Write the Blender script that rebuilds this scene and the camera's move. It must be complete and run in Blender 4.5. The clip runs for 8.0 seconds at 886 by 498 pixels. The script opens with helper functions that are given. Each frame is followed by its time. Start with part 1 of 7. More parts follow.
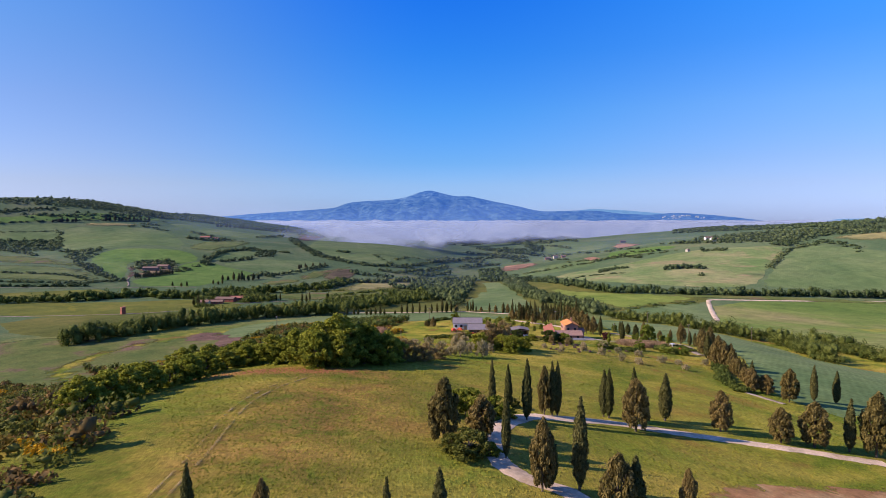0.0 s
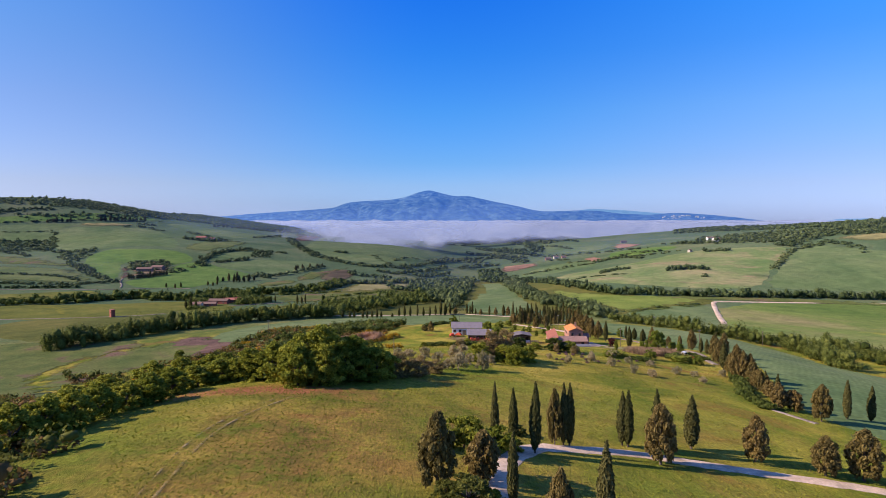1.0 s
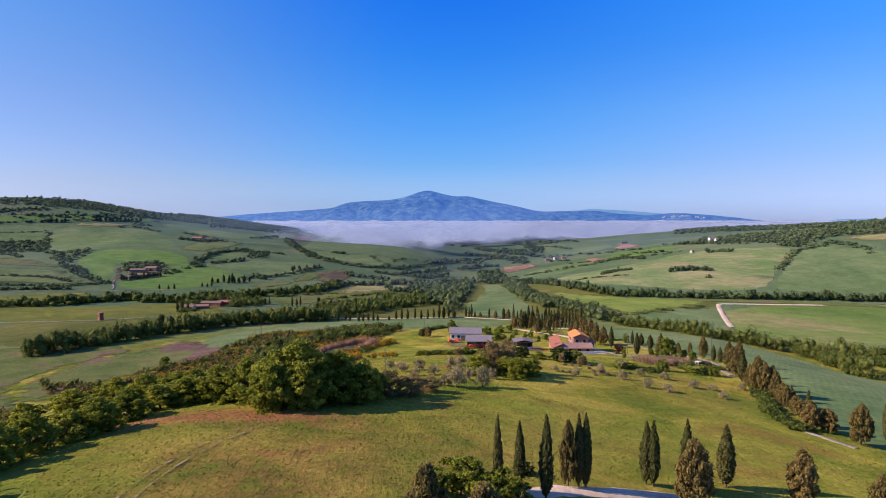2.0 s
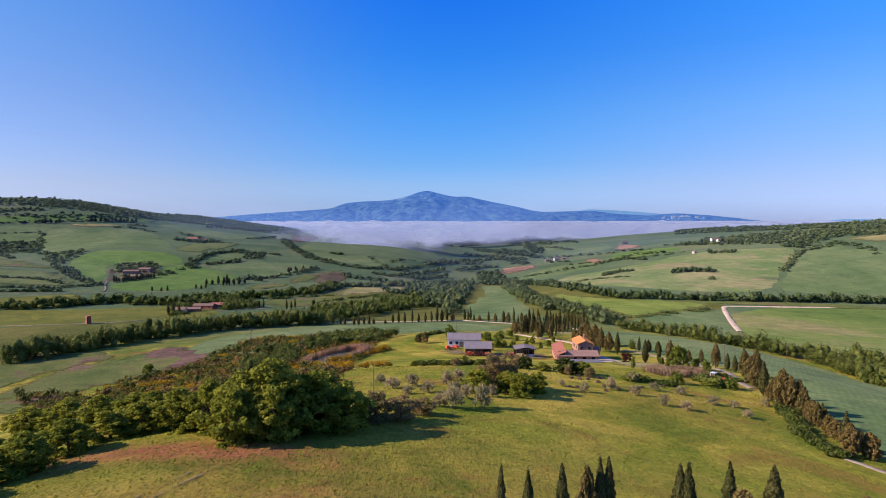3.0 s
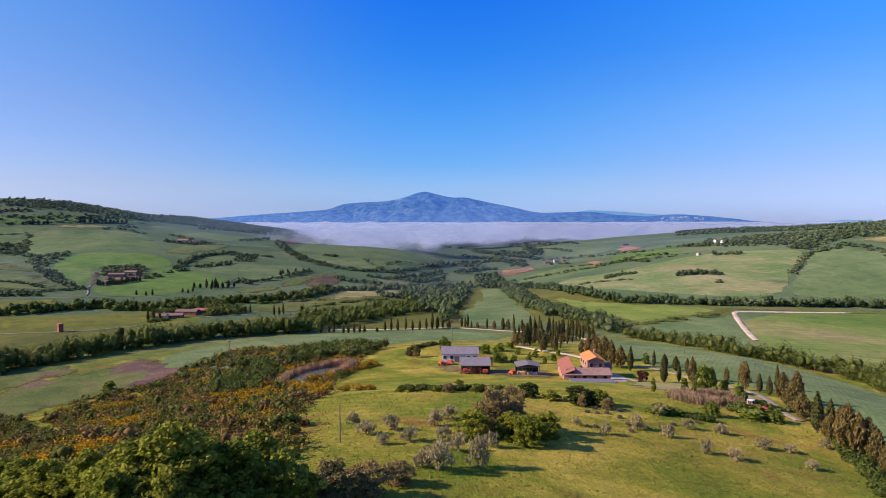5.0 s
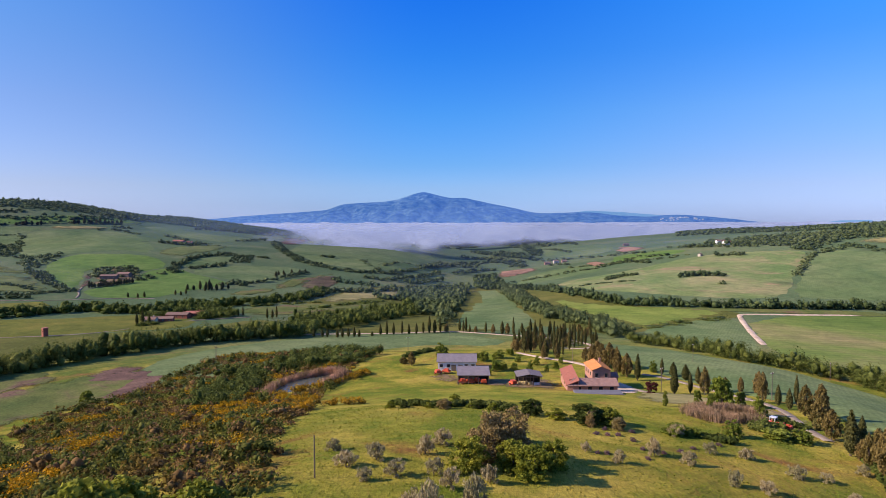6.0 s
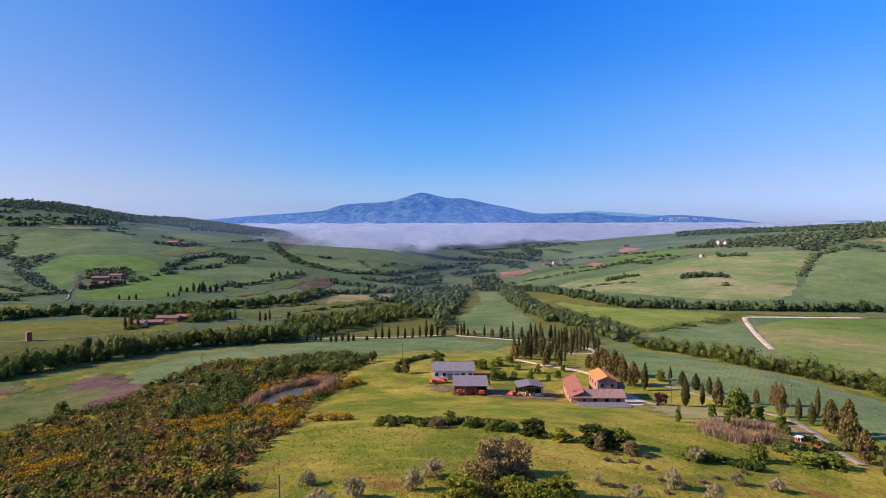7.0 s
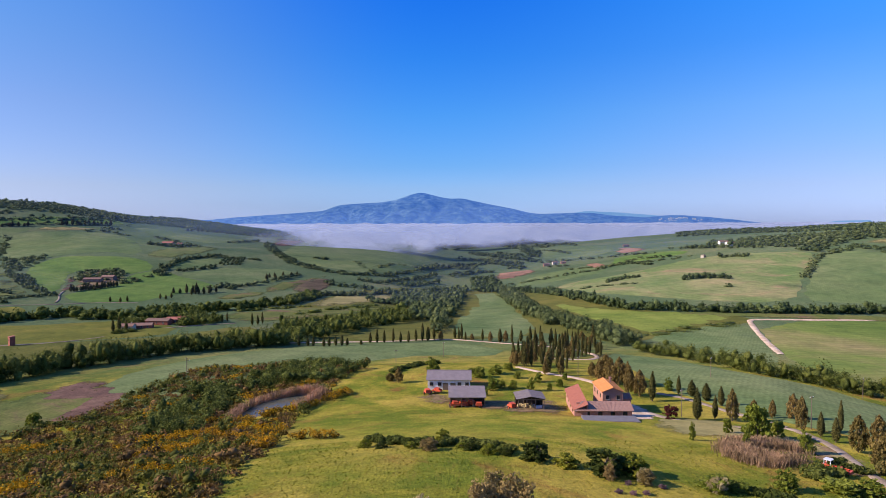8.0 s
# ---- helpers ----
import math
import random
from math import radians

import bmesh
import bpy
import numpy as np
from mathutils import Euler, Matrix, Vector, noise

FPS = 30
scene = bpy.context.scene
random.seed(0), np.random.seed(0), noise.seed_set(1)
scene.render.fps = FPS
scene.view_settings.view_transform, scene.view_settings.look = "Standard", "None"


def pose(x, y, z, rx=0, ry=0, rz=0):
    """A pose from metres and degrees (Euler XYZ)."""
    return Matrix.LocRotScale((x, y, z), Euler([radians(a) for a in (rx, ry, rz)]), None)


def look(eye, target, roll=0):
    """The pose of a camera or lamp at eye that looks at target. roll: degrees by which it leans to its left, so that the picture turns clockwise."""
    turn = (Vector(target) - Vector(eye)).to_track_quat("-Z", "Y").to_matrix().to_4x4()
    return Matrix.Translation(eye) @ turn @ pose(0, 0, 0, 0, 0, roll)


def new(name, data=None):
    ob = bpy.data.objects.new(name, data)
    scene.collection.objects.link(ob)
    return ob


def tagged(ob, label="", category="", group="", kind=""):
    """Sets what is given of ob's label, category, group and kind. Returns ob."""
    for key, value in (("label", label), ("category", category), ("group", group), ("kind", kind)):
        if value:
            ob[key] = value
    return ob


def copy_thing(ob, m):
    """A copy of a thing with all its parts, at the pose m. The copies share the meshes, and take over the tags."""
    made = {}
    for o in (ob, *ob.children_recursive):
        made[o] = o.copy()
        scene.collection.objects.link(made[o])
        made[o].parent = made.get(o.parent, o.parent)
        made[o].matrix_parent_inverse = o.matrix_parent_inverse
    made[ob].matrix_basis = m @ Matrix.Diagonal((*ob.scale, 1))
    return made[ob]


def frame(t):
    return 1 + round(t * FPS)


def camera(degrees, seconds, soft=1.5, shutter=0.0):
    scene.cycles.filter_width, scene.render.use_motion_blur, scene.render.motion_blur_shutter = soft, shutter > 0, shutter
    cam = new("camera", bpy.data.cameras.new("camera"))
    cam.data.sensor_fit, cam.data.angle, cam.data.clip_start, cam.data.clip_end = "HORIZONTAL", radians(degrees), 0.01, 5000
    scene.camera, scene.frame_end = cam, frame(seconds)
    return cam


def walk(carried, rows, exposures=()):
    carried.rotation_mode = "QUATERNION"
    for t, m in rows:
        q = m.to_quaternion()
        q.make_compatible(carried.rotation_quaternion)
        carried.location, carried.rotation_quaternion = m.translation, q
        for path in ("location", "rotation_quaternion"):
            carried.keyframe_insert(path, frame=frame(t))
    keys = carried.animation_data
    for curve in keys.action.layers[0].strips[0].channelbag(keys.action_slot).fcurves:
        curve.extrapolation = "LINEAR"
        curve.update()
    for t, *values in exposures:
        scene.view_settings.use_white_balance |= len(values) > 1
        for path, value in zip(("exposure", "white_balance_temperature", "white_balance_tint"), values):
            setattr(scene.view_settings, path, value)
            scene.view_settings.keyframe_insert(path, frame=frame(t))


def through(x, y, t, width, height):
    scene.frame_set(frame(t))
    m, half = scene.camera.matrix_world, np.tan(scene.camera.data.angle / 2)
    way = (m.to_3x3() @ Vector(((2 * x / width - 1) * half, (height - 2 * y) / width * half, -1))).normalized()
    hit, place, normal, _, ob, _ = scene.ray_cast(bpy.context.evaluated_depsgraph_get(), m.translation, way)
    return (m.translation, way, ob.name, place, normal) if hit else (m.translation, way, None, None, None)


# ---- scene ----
cam = camera(70, 8.0, 0.4, 0.35)
PATH = [
    (0.0, (0.000, 0.000, 60.000), (0.00, 998.88, 12.68), -0.006),
    (0.5, (0.314, 7.027, 60.013), (0.79, 1005.90, 12.63), -0.005),
    (1.0, (0.657, 14.099, 60.026), (1.64, 1012.98, 12.68), -0.005),
    (1.5, (1.029, 21.203, 60.039), (2.53, 1020.09, 12.82), -0.007),
    (2.0, (1.430, 28.327, 60.051), (3.48, 1027.22, 13.04), -0.010),
    (2.5, (1.860, 35.458, 60.063), (4.49, 1034.36, 13.33), -0.014),
    (3.0, (2.319, 42.583, 60.075), (5.54, 1041.50, 13.67), -0.020),
    (3.5, (2.807, 49.689, 60.086), (6.65, 1048.62, 14.05), -0.027),
    (4.0, (3.324, 56.764, 60.098), (7.81, 1055.71, 14.46), -0.035),
    (4.5, (3.869, 63.794, 60.109), (9.03, 1062.76, 14.89), -0.045),
    (5.0, (4.444, 70.767, 60.120), (10.30, 1069.75, 15.32), -0.056),
    (5.5, (5.048, 77.670, 60.130), (11.63, 1076.66, 15.74), -0.068),
    (6.0, (5.681, 84.490, 60.141), (13.01, 1083.50, 16.15), -0.082),
    (6.5, (6.342, 91.215, 60.151), (14.44, 1090.23, 16.52), -0.097),
    (7.0, (7.033, 97.832, 60.161), (15.93, 1096.85, 16.84), -0.113),
    (7.5, (7.752, 104.327, 60.170), (17.47, 1103.35, 17.11), -0.131),
    (8.0, (8.501, 110.688, 60.180), (19.07, 1109.71, 17.30), -0.150),
]
walk(cam, [(t, look(eye, target, roll)) for t, eye, target, roll in PATH])

# ---- daylight ----
SUN_ELEVATION = radians(30)
world = bpy.data.worlds.new("sky")
scene.world = world
world.use_nodes = True
wn = world.node_tree.nodes
sky = wn.new("ShaderNodeTexSky")
sky.sky_type, sky.sun_disc = "NISHITA", False
sky.sun_elevation, sky.sun_rotation = SUN_ELEVATION, radians(263)
sky.altitude, sky.air_density, sky.dust_density, sky.ozone_density = 300, 1.0, 0.4, 3.0
wn["Background"].inputs["Strength"].default_value = 0.107
# clear, deep blue air: paler towards the horizon, milky on the side of the sun and away from it
way = wn.new("ShaderNodeSeparateXYZ")
world.node_tree.links.new(wn.new("ShaderNodeTexCoord").outputs["Generated"], way.inputs[0])


def air(stops):
    r = wn.new("ShaderNodeValToRGB")
    while len(r.color_ramp.elements) < len(stops):
        r.color_ramp.elements.new(0.5)
    for e, (at, c) in zip(r.color_ramp.elements, stops):
        e.position, e.color = at, (*c, 1)
    world.node_tree.links.new(way.outputs[2], r.inputs[0])
    return r.outputs[0]


def spread(low, high, a, b):
    """Mixes two tints over a range of the direction's x."""
    r = wn.new("ShaderNodeMapRange")
    r.interpolation_type = "SMOOTHSTEP"
    for at, value in ((1, low), (2, high)):
        r.inputs[at].default_value = value
    world.node_tree.links.new(way.outputs[0], r.inputs[0])
    mixed = wn.new("ShaderNodeMix")
    mixed.data_type = "RGBA"
    for source, at in ((r.outputs[0], 0), (a, 6), (b, 7)):
        world.node_tree.links.new(source, mixed.inputs[at])
    return mixed.outputs[2]


HIGH = [(0.6, (0.52, 0.8, 1.6)), (1.0, (0.68, 0.92, 1.6))]
sunny = air([(0.01, (0.53, 0.61, 1.16)), (0.052, (0.57, 0.57, 0.88)), (0.165, (0.55, 0.61, 0.89)), (0.249, (0.47, 0.66, 0.98)), (0.327, (0.39, 0.70, 1.10))] + HIGH)
ahead = air([(0.01, (0.51, 0.72, 1.49)), (0.052, (0.46, 0.63, 1.11)), (0.087, (0.33, 0.59, 1.05)), (0.165, (0.22, 0.61, 1.14)), (0.249, (0.12, 0.57, 1.27)), (0.327, (0.07, 0.53, 1.42))] + HIGH)
away = air([(0.01, (0.50, 0.62, 1.26)), (0.052, (0.52, 0.57, 0.97)), (0.087, (0.50, 0.58, 0.94)), (0.165, (0.44, 0.67, 1.05)), (0.249, (0.25, 0.68, 1.26)), (0.327, (0.16, 0.76, 1.50))] + HIGH)
tint = wn.new("ShaderNodeMix")
tint.data_type, tint.blend_type = "RGBA", "MULTIPLY"
tint.inputs[0].default_value = 1.0
world.node_tree.links.new(sky.outputs[0], tint.inputs[6])
world.node_tree.links.new(spread(0.0, 0.57, spread(-0.57, 0.0, sunny, ahead), away), tint.inputs[7])
world.node_tree.links.new(tint.outputs[2], wn["Background"].inputs["Color"])
sun_data = bpy.data.lights.new("sun", "SUN")
sun_data.energy, sun_data.angle, sun_data.color = 5.0, radians(0.53), (1.0, 0.835, 0.69)
sun = new("sun", sun_data)
sun.matrix_world = look((0, 0, 500), (500 * math.cos(SUN_ELEVATION), 500 * 0.107, 500 - 500 * math.sin(SUN_ELEVATION)))

scene.view_settings.exposure = 0.6

# ---- materials ----
def shader(name):
    m = bpy.data.materials.new(name)
    m.use_nodes = True
    t = m.node_tree
    return m, t, t.nodes["Principled BSDF"]


def node(t, kind, **inputs):
    n = t.nodes.new("ShaderNode" + kind)
    for key, value in inputs.items():
        n.inputs[key.replace("_", " ")].default_value = value
    return n


def noise_at(t, coords, scale, detail=4.0, rough=0.6, distort=0.0):
    n = node(t, "TexNoise", Scale=scale, Detail=detail, Roughness=rough, Distortion=distort)
    t.links.new(coords, n.inputs["Vector"])
    return n.outputs["Fac"]


def ramp(t, fac, stops):
    n = t.nodes.new("ShaderNodeValToRGB")
    while len(n.color_ramp.elements) < len(stops):
        n.color_ramp.elements.new(0.5)
    for e, (at, c) in zip(n.color_ramp.elements, stops):
        e.position, e.color = at, (*c, 1)
    t.links.new(fac, n.inputs[0])
    return n.outputs[0]


def blend(t, fac, a, b, mode="MIX"):
    n = t.nodes.new("ShaderNodeMix")
    n.data_type, n.blend_type = "RGBA", mode
    for value, i in ((fac, 0), (a, 6), (b, 7)):
        if isinstance(value, (int, float)):
            n.inputs[i].default_value = value
        elif isinstance(value, tuple):
            n.inputs[i].default_value = (*value, 1)
        else:
            t.links.new(value, n.inputs[i])
    return n.outputs[2]


def bumped(t, bsdf, height, strength, distance):
    b = node(t, "Bump", Strength=strength, Distance=distance)
    t.links.new(height, b.inputs["Height"])
    t.links.new(b.outputs[0], bsdf.inputs["Normal"])


def land(name, dark, mid, light, big=0.02, fine=0.8, rows=0.0, angle=0.0, contrast=0.5, bump=0.6, bump_size=0.25, accent=None, accent_scale=0.03, accent_from=0.56, accent_soft=0.12, dry=False, swell=0.0, frayed=False, spread=0.18, blades=False):
    """Ground cover: patches, tufts and, where there are any, drill or mowing rows."""
    m, t, bsdf = shader(name)
    co = t.nodes.new("ShaderNodeTexCoord").outputs["Object"]
    large = noise_at(t, co, big, 5, 0.62, 0.6)
    small = noise_at(t, co, fine, 4, 0.7)
    colour = ramp(t, large, ((0.5 - spread, dark), (0.5, mid), (0.5 + spread, light)))
    if accent:
        spots = ramp(t, noise_at(t, co, accent_scale, 5, 0.65, 1.0), ((accent_from, (0, 0, 0)), (accent_from + accent_soft, (1, 1, 1))))
        colour = blend(t, spots, colour, accent)
    if dry:
        worn = t.nodes.new("ShaderNodeAttribute")
        worn.attribute_name = "dryness"
        break_up = t.nodes.new("ShaderNodeMath")
        break_up.operation = "MULTIPLY"
        t.links.new(worn.outputs["Fac"], break_up.inputs[0])
        t.links.new(ramp(t, noise_at(t, co, 0.25, 5, 0.7, 0.8), ((0.32, (0, 0, 0)), (0.52, (1, 1, 1)))), break_up.inputs[1])
        colour = blend(t, break_up.outputs[0], colour, (0.33, 0.125, 0.06))
        green = t.nodes.new("ShaderNodeAttribute")
        green.attribute_name = "lush"
        fresh = t.nodes.new("ShaderNodeMath")
        fresh.operation = "MULTIPLY"
        t.links.new(green.outputs["Fac"], fresh.inputs[0])
        t.links.new(ramp(t, noise_at(t, co, 0.16, 5, 0.65, 0.8), ((0.3, (0.35, 0.35, 0.35)), (0.55, (1, 1, 1)))), fresh.inputs[1])
        colour = blend(t, fresh.outputs[0], colour, (0.185, 0.225, 0.028))
        # far ground: pasture green with distance haze put into its blue
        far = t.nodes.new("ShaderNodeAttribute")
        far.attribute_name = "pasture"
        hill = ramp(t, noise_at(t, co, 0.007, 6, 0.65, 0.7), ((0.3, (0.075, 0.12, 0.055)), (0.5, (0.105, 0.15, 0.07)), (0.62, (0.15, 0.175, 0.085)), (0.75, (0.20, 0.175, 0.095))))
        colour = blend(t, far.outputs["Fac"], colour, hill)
    drift = ramp(t, noise_at(t, co, fine * 0.12, 5, 0.65, 0.8), ((0.28, (0.62, 0.66, 0.66)), (0.72, (1.3, 1.24, 1.2))))
    colour = blend(t, 0.75, colour, drift, "MULTIPLY")
    tufts = ramp(t, small, ((0.25, (0.45, 0.45, 0.45)), (0.7, (1.35, 1.35, 1.35))))
    colour = blend(t, contrast, colour, tufts, "MULTIPLY")
    relief = small
    if blades:
        # tall stems combed by the wind
        comb = node(t, "Mapping")
        comb.inputs["Rotation"].default_value[2] = 0.5
        comb.inputs["Scale"].default_value = (3.2, 0.55, 1.0)
        t.links.new(co, comb.inputs["Vector"])
        stems = noise_at(t, comb.outputs[0], 0.9, 6, 0.78, 1.2)
        colour = blend(t, 0.65, colour, ramp(t, stems, ((0.32, (0.5, 0.56, 0.5)), (0.5, (0.98, 1.0, 0.95)), (0.68, (1.5, 1.42, 1.3)))), "MULTIPLY")
        russet = ramp(t, noise_at(t, comb.outputs[0], 0.22, 6, 0.7, 1.5), ((0.56, (0, 0, 0)), (0.70, (0.45, 0.45, 0.45))))
        colour = blend(t, russet, colour, (0.25, 0.125, 0.04))
        relief = stems
    if rows:
        turn = node(t, "Mapping")
        turn.inputs["Rotation"].default_value[2] = angle
        t.links.new(co, turn.inputs["Vector"])
        wave = node(t, "TexWave", Scale=rows, Distortion=2.5, Detail=2.0)
        wave.inputs["Detail Scale"].default_value = 0.6
        t.links.new(turn.outputs[0], wave.inputs["Vector"])
        lines = ramp(t, wave.outputs["Fac"], ((0.0, (0.78, 0.78, 0.78)), (1.0, (1.15, 1.15, 1.15))))
        colour = blend(t, 0.3, colour, lines, "MULTIPLY")
    t.links.new(colour, bsdf.inputs["Base Color"])
    bsdf.inputs["Roughness"].default_value = 0.95
    bsdf.inputs["Diffuse Roughness"].default_value = 0.2
    bsdf.inputs["Specular IOR Level"].default_value = 0.04
    bumped(t, bsdf, relief, bump, bump_size)
    if swell:
        rolling = node(t, "Bump", Strength=1.0, Distance=swell)
        t.links.new(noise_at(t, co, 0.012, 3, 0.5, 0.4), rolling.inputs["Height"])
        t.links.new(rolling.outputs[0], t.nodes["Bump"].inputs["Normal"])
    if frayed:
        margin = t.nodes.new("ShaderNodeAttribute")
        margin.attribute_name = "margin"
        add = t.nodes.new("ShaderNodeMath")
        t.links.new(margin.outputs["Fac"], add.inputs[0])
        t.links.new(noise_at(t, co, 0.28, 7, 0.72, 0.8), add.inputs[1])
        cover = ramp(t, add.outputs[0], ((0.58, (0, 0, 0)), (0.86, (1, 1, 1))))
        mix = t.nodes.new("ShaderNodeMixShader")
        t.links.new(cover, mix.inputs[0])
        t.links.new(t.nodes.new("ShaderNodeBsdfTransparent").outputs[0], mix.inputs[1])
        t.links.new(bsdf.outputs[0], mix.inputs[2])
        t.links.new(mix.outputs[0], t.nodes["Material Output"].inputs["Surface"])
    return m


def foliage(name, dark, light, gloss=0.05, through=0.25, alt=None, mass=0.0, bush=0.0):
    """Leaves: each clump and each plant has a tone of its own."""
    m, t, bsdf = shader(name)
    g = t.nodes.new("ShaderNodeNewGeometry")
    o = t.nodes.new("ShaderNodeObjectInfo")
    colour = ramp(t, g.outputs["Random Per Island"], ((0.0, dark), (1.0, light)))
    if alt:
        pick = ramp(t, g.outputs["Random Per Island"], ((0.86, (0, 0, 0)), (0.9, (1, 1, 1))))
        colour = blend(t, pick, colour, alt)
    tone = ramp(t, o.outputs["Random"], ((0.0, (0.78, 0.82, 0.75)), (1.0, (1.2, 1.12, 1.1))))
    colour = blend(t, 1.0, colour, tone, "MULTIPLY")
    if bush:
        co = t.nodes.new("ShaderNodeTexCoord").outputs["Object"]
        colour = blend(t, 1.0, colour, ramp(t, noise_at(t, co, bush, 3, 0.6, 0.5), ((0.34, (0.5, 0.56, 0.5)), (0.66, (1.5, 1.4, 1.35)))), "MULTIPLY")
    if mass:
        co = t.nodes.new("ShaderNodeTexCoord").outputs["Object"]
        sprays = noise_at(t, co, mass, 5, 0.75, 0.3)
        colour = blend(t, 0.9, colour, ramp(t, sprays, ((0.3, (0.6, 0.6, 0.58)), (0.7, (1.45, 1.4, 1.3)))), "MULTIPLY")
        bumped(t, bsdf, sprays, 1.0, 0.6 / mass)
    t.links.new(colour, bsdf.inputs["Base Color"])
    bsdf.inputs["Roughness"].default_value = 0.6
    bsdf.inputs["Specular IOR Level"].default_value = gloss
    thin = t.nodes.new("ShaderNodeBsdfTranslucent")
    t.links.new(colour, thin.inputs["Color"])
    mix = node(t, "MixShader", Fac=through)
    t.links.new(bsdf.outputs[0], mix.inputs[1])
    t.links.new(thin.outputs[0], mix.inputs[2])
    t.links.new(mix.outputs[0], t.nodes["Material Output"].inputs["Surface"])
    return m


def plain(name, a, b, scale=3.0, rough=0.8, bump=0.15, metal=0.0, size=0.02):
    """A worn solid surface with stains and grain."""
    m, t, bsdf = shader(name)
    co = t.nodes.new("ShaderNodeTexCoord").outputs["Object"]
    o = t.nodes.new("ShaderNodeObjectInfo")
    colour = ramp(t, noise_at(t, co, scale, 6, 0.7, 0.4), ((0.3, a), (0.7, b)))
    tone = ramp(t, o.outputs["Random"], ((0.0, (0.86, 0.86, 0.86)), (1.0, (1.12, 1.1, 1.08))))
    colour = blend(t, 1.0, colour, tone, "MULTIPLY")
    t.links.new(colour, bsdf.inputs["Base Color"])
    bsdf.inputs["Roughness"].default_value = rough
    bsdf.inputs["Metallic"].default_value = metal
    bumped(t, bsdf, noise_at(t, co, scale * 8, 4, 0.7), bump, size)
    return m


def stems(name):
    """Standing grass: lime, straw and russet drifts, each tuft with a tone of its own."""
    m = foliage(name, (0.8, 0.82, 0.75), (1.15, 1.12, 1.05), through=0.35)
    t = m.node_tree
    co = t.nodes.new("ShaderNodeTexCoord").outputs["Object"]
    base = ramp(t, noise_at(t, co, 0.05, 5, 0.62, 0.6), ((0.35, (0.13, 0.18, 0.02)), (0.5, (0.23, 0.235, 0.03)), (0.65, (0.33, 0.28, 0.05))))
    rust = ramp(t, noise_at(t, co, 0.035, 5, 0.65, 1.0), ((0.55, (0, 0, 0)), (0.69, (0.85, 0.85, 0.85))))
    base = blend(t, rust, base, (0.31, 0.14, 0.05))
    for key in ("Principled BSDF", "Translucent BSDF"):
        socket = t.nodes[key].inputs[0]
        t.links.new(blend(t, 1.0, socket.links[0].from_socket, base, "MULTIPLY"), socket)
    return m


